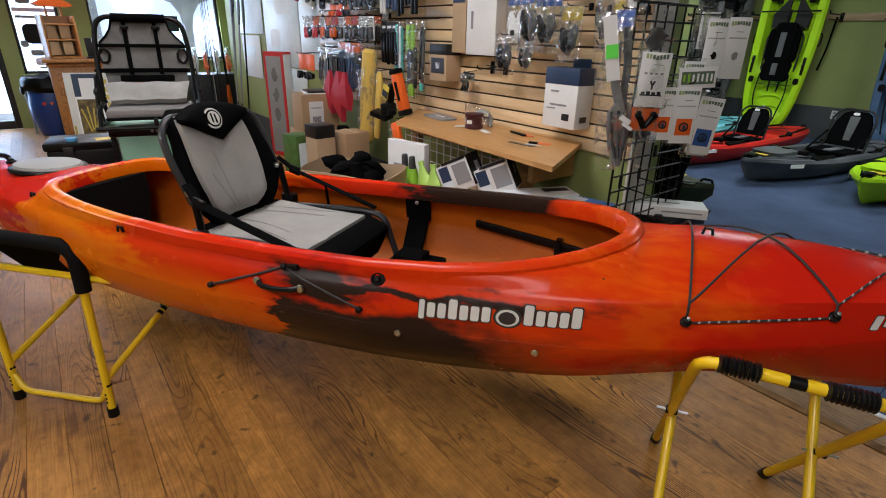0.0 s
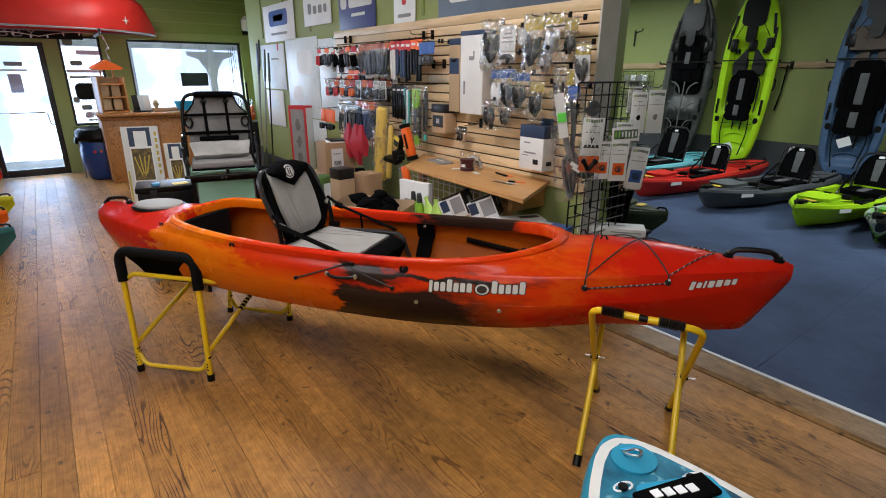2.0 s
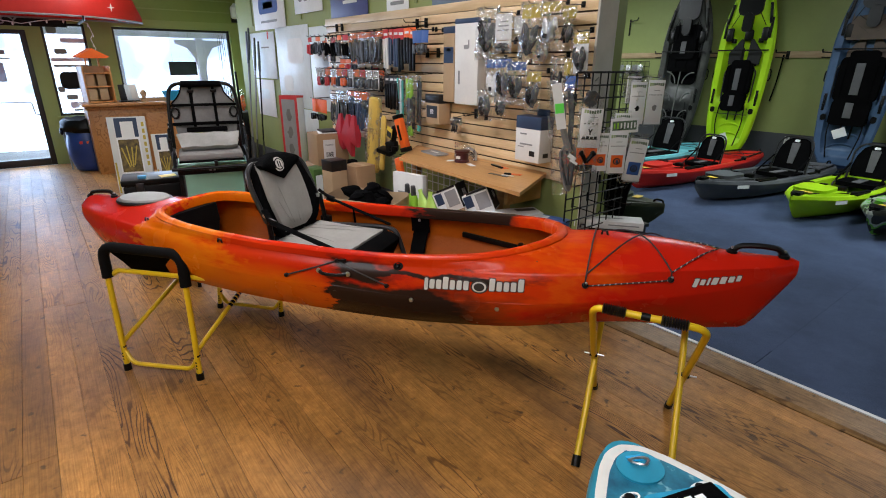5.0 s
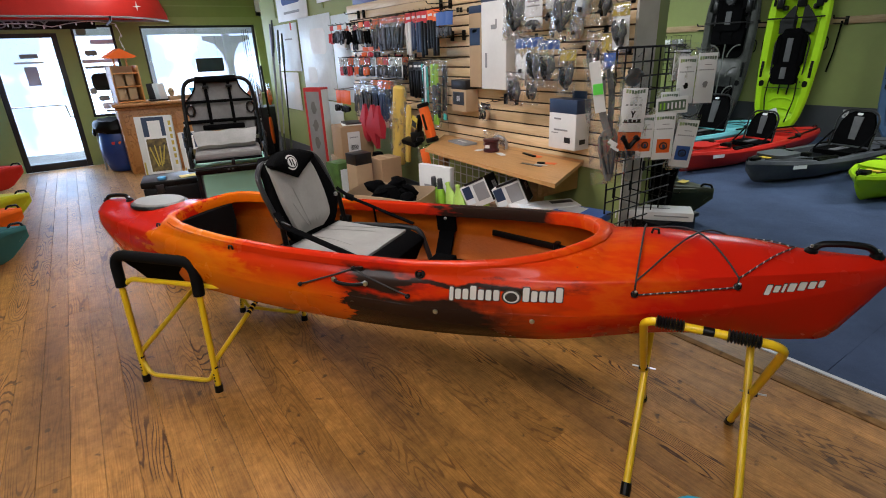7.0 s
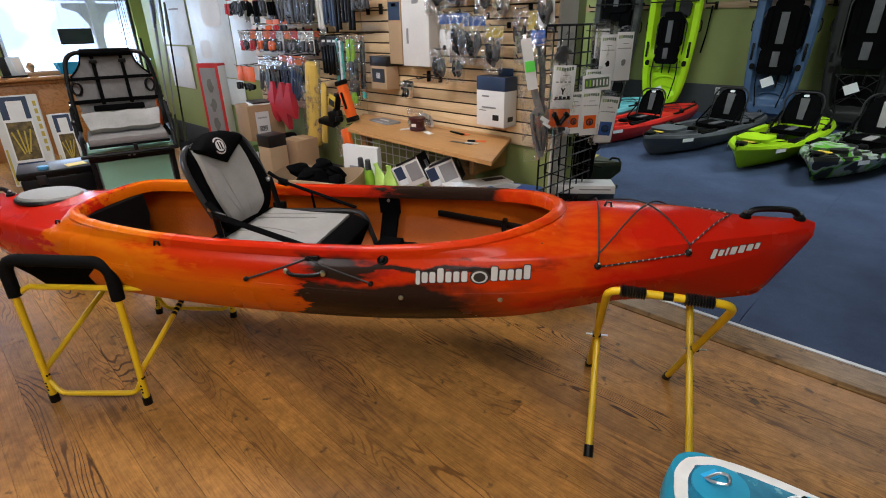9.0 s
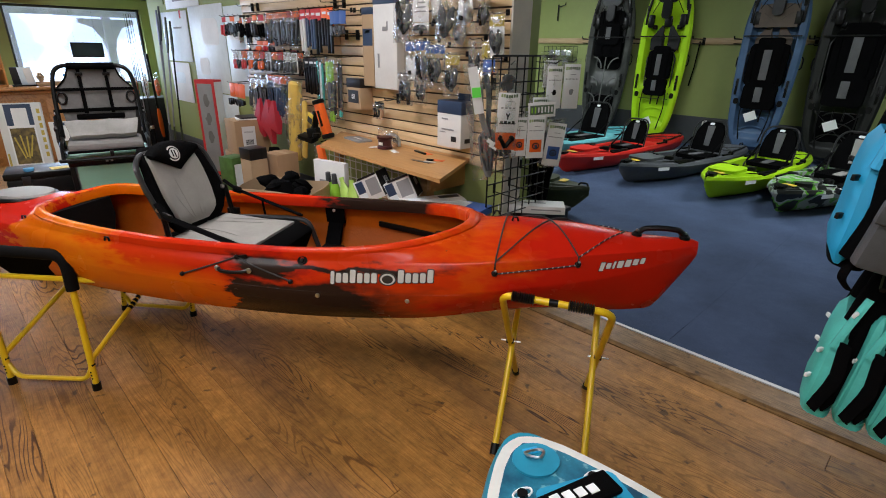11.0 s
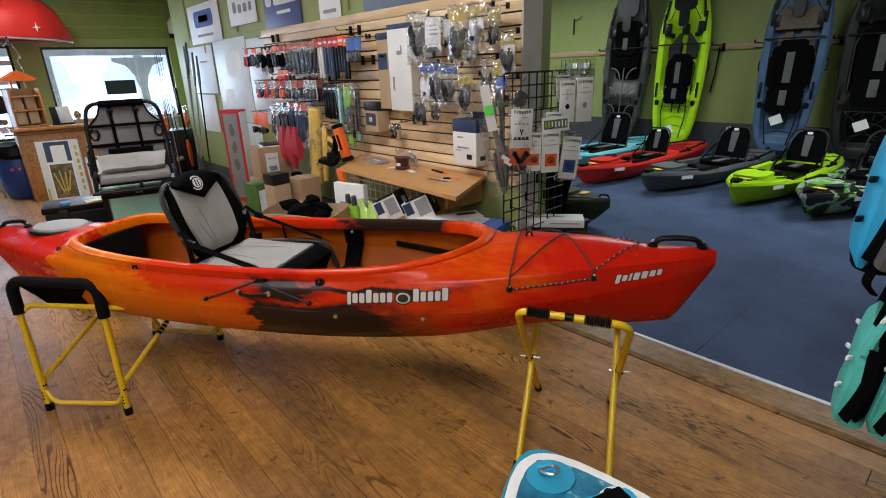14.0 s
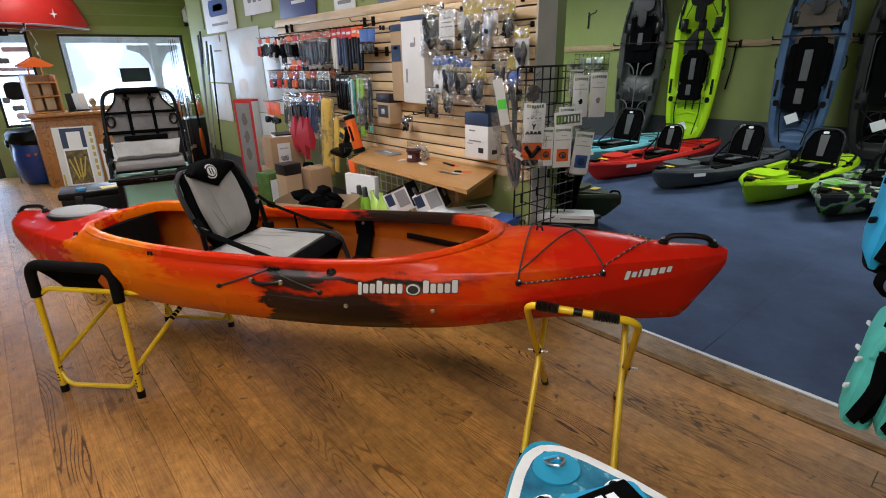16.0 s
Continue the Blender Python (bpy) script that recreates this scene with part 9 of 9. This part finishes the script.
for _i, (_x, _y, _m) in enumerate(((0.1, -0.28, PAPER), (0.14, -0.1, ORANGE), (0.1, 0.06, TINT_PAPER), (0.12, 0.22, ORANGE), (-0.1, -0.2, PAPER), (-0.06, 0.1, GREY_CARD))):
    _q = thing("tackle_bag", "bagged bright tackle on the low shelf", "tackle", pose(-7.2 + _x, -0.2 + _y, 0.762), "tackle on the shelf")
    part("contents", lump(0.14, 0.26 + 0.05 * (_i % 3), 0.1, 70 + _i, (0, 0, 0.15)), _m, _q)
    part("bag", pillow(0.18, 0.36, 0.1, (0, 0, 0.19), _i + 70), SILVER_BAG, _q)
_t = thing("orange_paddle_blade", "bright orange paddle blade standing by the seat", "paddle", pose(-6.84, -0.08, 0, 0, 6, -30) @ Matrix.Diagonal((1.15, 1.15, 0.92, 1)))
part("blade", loft([[(w * math.cos(q), 0.015 * math.sin(q), z) for q in np.linspace(0, 2 * math.pi, 13)[:-1]] for w, z in ((0.03, 0.2), (0.085, 0.3), (0.1, 0.45), (0.08, 0.6), (0.02, 0.68))]), ORANGE, _t)
part("shaft", tube([(0, 0, 0.0), (0, 0, 1.55)], 0.015, 8), BLACK_PL, _t)
_t = thing("wall_lantern", "white and black lantern hung high on the wall", "lantern", pose(-8.09, 0.36, 2.4))
part("body", lathe([(0.05, -0.12), (0.075, -0.1), (0.075, 0.06), (0.04, 0.1), (0.02, 0.13)], 14, at=(0.08, 0, 0)), PAPER, _t)
part("bracket", box((0.08, 0.1, 0.26), (0.0, 0, -0.05), bev=0.01), BLACK_PL, _t)
_t = thing("landing_net", "dark landing net hung in the corner", "net", pose(-7.4, 0.36, 2.35, 0, 0, 30))
part("hoop", tube([(0.12 * math.cos(q), 0, 0.2 * math.sin(q)) for q in np.linspace(0, 2 * math.pi, 21)[:-1]], 0.012, 6, True), BLACK_PL, _t)
part("mesh", lathe([(0.1, 0), (0.08, -0.1), (0.02, -0.2)], 12), GREY_CARD, _t)
part("hang_rod", tube([(0, 0, 0.2), (0, 0.13, 0.24)], 0.006, 5), BLACK_WIRE, _t)


def hanging_canoe():
    t = thing("canoe", "red canoe mounted upside down above the street door", "canoe", pose(-7.62, 0, 0))
    y0, y1 = -5.0, -1.2
    rings = []
    for u in np.linspace(0, 1, 30):
        e = 1 - abs(2 * u - 1)
        w = 0.42 * (1 - (1 - min(1, e * 1.9)) ** 2) ** 0.75 + 0.012
        top = 2.2 + 0.5 * (1 - (1 - min(1, e * 5)) ** 2) ** 0.6
        low = 2.16 - 0.04 * (1 - e) ** 3
        y = y0 + (y1 - y0) * u
        half = [(w, low), (w * 1.02, low + 0.25 * (top - low)), (w * 0.9, low + 0.62 * (top - low)), (w * 0.6, low + 0.9 * (top - low)), (0, top)]
        rings.append([(x, y, z) for x, z in half] + [(-x, y, z) for x, z in half[-2::-1]])
    part("hull", loft(rings, closed=False), RED_PL, t)
    for s in (-1, 1):
        part("gunwale", tube([(s * (0.42 * (1 - (1 - min(1, (1 - abs(2 * u - 1)) * 1.9)) ** 2) ** 0.75 + 0.014), y0 + (y1 - y0) * u, 2.16 - 0.04 * abs(2 * u - 1) ** 3) for u in np.linspace(0, 1, 30)], 0.014, 6), GREY_CARD, t)
    part("emblem", prism([(-1.64, 2.25), (-1.63, 2.31), (-1.62, 2.25), (-1.58, 2.24), (-1.62, 2.23), (-1.63, 2.18), (-1.64, 2.23), (-1.68, 2.24)], 0.004, "x", (0.372, 0, 0.05)), WHITE_CARD, t)
    for y in (-4.2, -2.0):
        part("wall_bracket", tube(bend([(-0.5, y, 2.1), (0.44, y, 2.1), (0.46, y, 2.16)], 0.03), 0.016, 6), BLACK_WIRE, t)


hanging_canoe()
_t = thing("banner", "black banner with silver-grey lettering over the door", "banner", pose(-8.1, -3.2, 2.06))
part("cloth", box((0.012, 2.1, 0.26), (0, 0, 0.11), bev=0.003), BLACK_PL, _t)
_txt = bpy.data.curves.new("lettering", "FONT")
_txt.body, _txt.size, _txt.extrude, _txt.space_character = "HOBBY", 0.155, 0.002, 1.25
_txt.materials.append(GREY_CARD)
_ob = new("lettering", _txt)
_ob.parent = _t
_ob.matrix_local = Matrix(((0, 0, 1, 0.009), (1.55, 0, 0, -0.42), (0, 1, 0, 0.0), (0, 0, 0, 1)))
_t = thing("string_lights", "string of small white lights looped under the canoe", "string lights", pose(-7.9, 0, 0))
_pts = [(0, -3.6 + 0.1 * i, 2.04 + 0.06 * abs(math.sin(i * 0.35)) + 0.0025 * i) for i in range(18)] + [(0.02, -1.9 + 0.02 * (i % 3), 2.09 - 0.07 * i) for i in range(7)]
part("cable", tube(_pts, 0.006, 5), PAPER, _t)
for _p in _pts[::2]:
    part("bulb", lathe([(0.004, 0), (0.012, -0.015), (0.012, -0.03), (0.003, -0.045)], 8, at=_p), PAPER, _t)

# kayaks at the shop's other side, bows to the aisle
for _m, _x, _yb, _len, _lab, _z in ((RED_PL, -6.85, -3.47, 3.1, "red kayak on the floor near the door", 0.0), (YELLOW_PL, -4.8, -3.3, 3.2, "yellow-green kayak on the wooden floor", 0.0), (ORANGE_PL, -4.1, -3.33, 3.0, "orange kayak on the wooden floor", 0.0), (TEAL_PL, -3.35, -3.26, 3.2, "dark teal kayak on the wooden floor", 0.0), (SKY_PL, -2.6, -3.75, 3.0, "sky blue kayak on the wooden floor", 0.0)):
    sot_kayak(_m, _len, 0.74, _lab, pose(_x, _yb - _len, 0, 0, 0, 90), seat=False, group="kayaks along the far aisle", depth=0.3)
sot_kayak(SKY_PL, 2.9, 0.8, "sky blue kayak stood upright by the door", pose(-7.72, -4.09, 0.0, 0, -5, 0) @ Matrix(((0, 0, 1, 0), (0, 1, 0, 0), (1, 0, 0, 0), (0, 0, 0, 1))) @ Matrix.Diagonal((1, -1, 1, 1)), seat=False, group="kayaks along the far aisle")


# ---- paddle board in the foreground ----
def paddle_board():
    at = pose(1.555, -1.815, 0, 0, 0, -26)
    t = thing("paddle_board", "teal patterned paddle board with white rail, on low stands", "paddle board", at)
    L = 3.2
    hw = curve([(0, 0.012), (0.004, 0.03), (0.012, 0.05), (0.04, 0.084), (0.1, 0.13), (0.2, 0.19), (0.35, 0.262), (0.55, 0.33), (0.9, 0.395), (1.4, 0.41), (2.2, 0.39), (2.8, 0.3), (3.1, 0.2), (3.2, 0.15)])
    top = curve([(0, 0.655), (0.3, 0.66), (0.8, 0.655), (3.2, 0.645)])
    st = [0, 0.003, 0.008, 0.015, 0.022, 0.03, 0.045, 0.06, 0.08, 0.1, 0.16, 0.24, 0.34, 0.5, 0.7, 1.0, 1.4, 1.8, 2.2, 2.6, 2.9, 3.1, 3.2]
    rings = []
    for x in st:
        w, z = hw(x), top(x)
        rings.append([(x, w * math.cos(q) ** 1 * (1 if abs(math.cos(q)) < 0.9 else 1.0), z - 0.06 + 0.06 * max(-1, min(1, 1.5 * math.sin(q)))) for q in np.linspace(0, 2 * math.pi, 25)[:-1]])
    BOARD = mat("teal_board", (0.012, 0.22, 0.33), 0.3, var=0.08)
    part("hull", loft(rings), BOARD, t)

    def deck(f, dz, x0, x1, m, name, label="", shift=0.0):
        xs = x0 + (x1 - x0) * np.linspace(0, 1, 60) ** 2.2
        bm = bmesh.new()
        a = [bm.verts.new((x, -f(x), top(x) + dz)) for x in xs] + [bm.verts.new((x, f(x), top(x) + dz)) for x in xs[::-1]]
        bm.faces.new(a)
        r = bmesh.ops.extrude_face_region(bm, geom=bm.faces[:])
        for v in [q for q in r["geom"] if isinstance(q, bmesh.types.BMVert)]:
            v.co.z -= 0.003
        return part(name, bm, m, t, label, smooth=0)

    deck(lambda x: max(0.004, hw(x - 0.016) - 0.012), 0.002, 0.0165, 3.15, mat("white_rail", (0.62, 0.62, 0.58), 0.4), "rail_band", "off-white rail band")
    pm = mat("patterned_deck", (0.006, 0.1, 0.19), 0.4, var=0.3, scale=16, col2=(0.02, 0.2, 0.3))
    n, l = pm.node_tree.nodes, pm.node_tree.links
    co, vo, rp, mx = n.new("ShaderNodeTexCoord"), n.new("ShaderNodeTexVoronoi"), n.new("ShaderNodeValToRGB"), n.new("ShaderNodeMix")
    vo.inputs["Scale"].default_value = 16
    l.new(co.outputs["Object"], vo.inputs["Vector"])
    l.new(vo.outputs["Distance"], rp.inputs[0])
    rp.color_ramp.elements[0].position, rp.color_ramp.elements[1].position = 0.26, 0.32
    rp.color_ramp.elements[0].color, rp.color_ramp.elements[1].color = (1, 1, 1, 1), (0, 0, 0, 1)
    mx.data_type = "RGBA"
    mx.inputs[7].default_value = (0.01, 0.035, 0.07, 1)
    b = n["Principled BSDF"]
    old = b.inputs["Base Color"].links[0].from_socket
    mm = n.new("ShaderNodeMath")
    mm.operation, mm.inputs[1].default_value = "MULTIPLY", 0.75
    l.new(rp.outputs[0], mm.inputs[0])
    l.new(mm.outputs[0], mx.inputs[0])
    l.new(old, mx.inputs[6])
    fl, fm, mz = n.new("ShaderNodeTexNoise"), n.new("ShaderNodeMapRange"), n.new("ShaderNodeMix")
    fl.inputs["Scale"].default_value, fl.inputs["Detail"].default_value = 26.0, 4
    l.new(co.outputs["Object"], fl.inputs["Vector"])
    fm.inputs[1].default_value, fm.inputs[2].default_value, fm.inputs[4].default_value = 0.6, 0.66, 0.75
    l.new(fl.outputs[0], fm.inputs[0])
    mz.data_type = "RGBA"
    mz.inputs[7].default_value = (0.2, 0.42, 0.48, 1)
    l.new(fm.outputs[0], mz.inputs[0])
    l.new(mx.outputs[2], mz.inputs[6])
    l.new(mz.outputs[2], b.inputs["Base Color"])
    deck(lambda x: max(0.004, hw(x - 0.04) - 0.026), 0.0045, 0.0415, 3.05, pm, "deck_pad", "teal deck with pale and dark floral print")
    part("nose_patch", prism([(0.105 + 0.052 * math.cos(q), 0.056 * math.sin(q)) for q in np.linspace(0, 2 * math.pi, 30)[:-1]], 0.006, "z", (0, 0, 0.665)), mat("blue_patch", (0.012, 0.24, 0.38), 0.45), t, "round blue ring patch")
    part("tow_ring", tube(bend([(0.085, -0.02, 0.674), (0.105, -0.022, 0.684), (0.125, 0, 0.688), (0.105, 0.022, 0.684), (0.085, 0.02, 0.674), (0.084, 0, 0.674)], 0.01), 0.0034, 6, True), STEEL, t)
    part("ring_tab", box((0.02, 0.04, 0.004), (0.08, 0, 0.67), bev=0.002), BRIGHT_BLUE, t)
    h = part("carry_strap", box((0.065, 0.2, 0.014), (0.235, 0.03, 0.675), pose(0, 0, 0, 0, 0, 8), bev=0.005), BLACK_FAB, t)
    for k in range(4):
        part("strap_mark", box((0.022, 0.022, 0.002), (0.233, -0.022 + 0.03 * k, 0.6835), pose(0, 0, 0, 0, 0, 8)), PAPER, h, smooth=0)
    part("blue_panel", prism(rounded(0.13, 0.2, 0.02, 3, 0.25, 0.05), 0.003, "z", (0, 0, 0.6655)), mat("blue_panel", (0.015, 0.3, 0.5), 0.45), t)
    for x, y in ((0.185, -0.075), (0.19, 0.1), (0.36, 0.15), (0.37, -0.15)):
        part("bungee_loop", tube([(x + 0.012 * math.cos(q), y + 0.022 * math.sin(q), 0.667 + 0.004 * math.sin(q)) for q in np.linspace(0.4, 5.8, 12)], 0.0028, 5), PAPER, t)
        part("loop_anchor", lathe([(0.012, 0), (0.012, 0.006)], 8, at=(x, y, 0.664)), BLACK_PL, t)
    for x in (1.3, 2.5):
        s = thing("board_stand", "low black trestle under the paddle board", "stand", at @ pose(x, 0, 0), "board stands")
        part("top_bar", box((0.06, 0.7, 0.05), (0, 0, 0.505), bev=0.01), BLACK_PL, s)
        for y in (-0.26, 0.26):
            for dx in (-0.18, 0.18):
                part("leg", tube([(0, y, 0.49), (dx, y * 1.2, 0.0)], 0.016, 7), BLACK_PL, s)
        for y in (-0.2, 0.2):
            part("pad", box((0.08, 0.18, 0.013), (0, y, 0.536), bev=0.004), FOAM, s)


paddle_board()


# ---- life vests on a rack ----
def slab_panel(x, z0, z1, half, thick, taper=0.75, round_=0.04):
    """A soft padded panel standing across x, from z1 down to z0."""
    rings = []
    for i in range(11):
        t = i / 10
        z = z1 + (z0 - z1) * t
        e = min(1.0, min(t, 1 - t) / 0.12)
        k = 0.35 + 0.65 * math.sqrt(max(0.0, 1 - (1 - e) ** 2))
        w = half * (taper + (1 - taper) * min(1, t * 1.6)) * (0.86 + 0.14 * k)
        d = thick / 2 * k * (1 + 0.08 * math.sin(t * 9 + x * 40))
        rings.append([(x + d * math.copysign(abs(math.cos(q)) ** 0.6, math.cos(q)), w * math.copysign(abs(math.sin(q)) ** 0.5, math.sin(q)), z) for q in np.linspace(0, 2 * math.pi, 19)[:-1]])
    return loft(rings)


def life_vest(at, shell, trim, label, pockets=None, s=1.0):
    """A vest on a hanger, front and back panels hanging close together."""
    t = thing("life_vest", label, "life vest", at, "life vests on the rack")
    f = part("front_panel", slab_panel(-0.036 * s, -0.52 * s, -0.19 * s, 0.18 * s, 0.066 * s), shell, t)
    part("back_panel", slab_panel(0.038 * s, -0.5 * s, -0.14 * s, 0.178 * s, 0.05 * s), shell, t)
    if pockets:
        part("inner_body", slab_panel(0.05 * s, -0.5 * s, -0.06 * s, 0.185 * s, 0.13 * s, 0.6), pockets, t, "charcoal inner body")
    part("side_mesh", slab_panel(0.004, -0.5 * s, -0.03 * s, 0.184 * s, 0.05 * s, 0.4), BLACK_FAB, t, "black mesh between the panels")
    for y in (-1, 1):
        part("shoulder_strap", tube(bend([(-0.03 * s, y * 0.12 * s, -0.24 * s), (-0.02 * s, y * 0.1 * s, -0.1 * s), (0.0, y * 0.08 * s, -0.02 * s), (0.03 * s, y * 0.1 * s, -0.16 * s)], 0.04), 0.03 * s, 6, flat=0.35), BLACK_FAB, t)
        part("shoulder_band", tube([(-0.045 * s, y * 0.165 * s, -0.27 * s), (-0.03 * s, y * 0.15 * s, -0.18 * s), (-0.012 * s, y * 0.12 * s, -0.1 * s)], 0.014 * s, 6, flat=0.5), shell, t)
        part("strap_slide", box((0.01 * s, 0.016 * s, 0.022 * s), (-0.03 * s, y * 0.15 * s, -0.15 * s), pose(0, 0, 0, 0, 20), bev=0.003), trim, t)
        for z in (-0.3, -0.4):
            part("buckle", box((0.01 * s, 0.024 * s, 0.016 * s), (-0.07 * s, y * 0.15 * s, z * s), pose(0, 0, 0, 0, 0, 30 * y), bev=0.003), trim, t)
        if pockets:
            part("tail_strap", tube(bend([(-0.01, y * 0.17 * s, -0.5 * s), (-0.02, y * 0.18 * s, -0.55 * s), (0.01, y * 0.16 * s, -0.58 * s)], 0.02), 0.014 * s, 5, flat=0.25), BLACK_FAB, t)
        part("side_strap", tube([(-0.02 * s, y * 0.182 * s, -0.24 * s), (-0.005 * s, y * 0.188 * s, -0.36 * s), (-0.03 * s, y * 0.182 * s, -0.49 * s)], 0.024 * s, 6, flat=0.3), BLACK_FAB, t)
    part("hem", slab_panel(-0.012 * s, -0.53 * s, -0.5 * s, 0.165 * s, 0.085 * s, 0.95), shell if not pockets else BLACK_FAB, t)
    if pockets:
        for z, h in ((-0.41, 0.19), (-0.25, 0.1)):
            p = part("pocket", box((0.14 * s, 0.05 * s, h * s), (0.06 * s, -0.192 * s, z * s), pose(0, 0, 0, 0, 6, 14), bev=0.016), pockets, t, "charcoal pocket")
            part("flap", box((0.145 * s, 0.02 * s, h * 0.3 * s), (0.06 * s, -0.222 * s, (z + h * 0.28) * s), pose(0, 0, 0, 0, 6, 14), bev=0.006), pockets, p)
    part("hanger", tube(bend([(0.0, -0.15 * s, -0.05 * s), (0.0, 0, 0.0), (0.0, 0.15 * s, -0.05 * s)], 0.03), 0.01 * s, 6), BLACK_PL, t)
    part("hanger_hook", tube(bend([(0.0, 0, -0.005), (0.0, 0.0, 0.03), (0.0, 0.02, 0.05), (0.0, 0.035, 0.035)], 0.015), 0.004, 5), STEEL, t)
    return t


for _i, _r in enumerate((6, 2, -2, -3, -4, -6)):
    life_vest(pose(2.09 + 0.1 * _i, -0.66 - 0.004 * _i, 0.97, 0, 6, _r), TURQ, PAPER, "turquoise life vest with black straps and white buckles")
for _i, _r in enumerate((10, 4, -2, -4)):
    life_vest(pose(2.04 + 0.2 * _i, -0.66, 1.575, 0, 5, _r), BRIGHT_BLUE, BLACK_PL, "bright blue and charcoal life vest hanging", PFD_GREY, 1.15)
_t = thing("vest_rack", "black steel two-tier garment rack with life vests", "rack", pose(0, -0.66, 0))
part("upper_bar", tube([(1.98, 0, 1.62), (3.9, 0, 1.62)], 0.014, 8), BLACK_WIRE, _t)
part("lower_bar", tube([(2.0, 0, 0.99), (3.9, 0, 0.99)], 0.014, 8), BLACK_WIRE, _t)
for _x in (3.0, 3.85):
    part("post", tube([(_x, 0, 0.02), (_x, 0, 1.66)], 0.018, 8), BLACK_WIRE, _t)
    part("foot", box((0.05, 0.5, 0.03), (_x, 0, 0.015), bev=0.006), BLACK_WIRE, _t)


# ---- floor boards ----
def floor_boards():
    fl = thing("floor", "worn wide pine floorboards with dark grain and stains", "floor", kind="structure")
    rng = random.Random(11)
    width, y, count = 0.118, -0.217, 0
    far = bmesh.new()
    while y > -6.98:
        x = DOOR_X - rng.uniform(0, 2.0)
        near = -4.9 < y
        while x < 5.03:
            ln = rng.choice((2.9, 3.6, 4.3, 5.0))
            a, b = max(x, DOOR_X), min(x + ln, 5.03)
            if b - a > 0.05:
                gap = 0.0006 + rng.random() * 0.0012
                w = width - gap
                size, loc = (b - a - 0.002, w, 0.03), ((a + b) / 2, y - width / 2, -0.0155 + rng.uniform(-0.0007, 0.0005))
                if near and count < 295:
                    bm = add_box(bmesh.new(), size)
                    bmesh.ops.bevel(bm, geom=[e for e in bm.edges if all(v.co.z > 0 for v in e.verts)], offset=0.0009, segments=1, affect="EDGES")
                    ob = part("plank", bm, FLOOR_WOOD, fl, smooth=0)
                    ob.location = loc
                    count += 1
                else:
                    add_box(far, size, loc)
            x += ln
        y -= width
    tagged(part("far_planks", far, FLOOR_WOOD, fl, smooth=0), kind="stuff")


floor_boards()
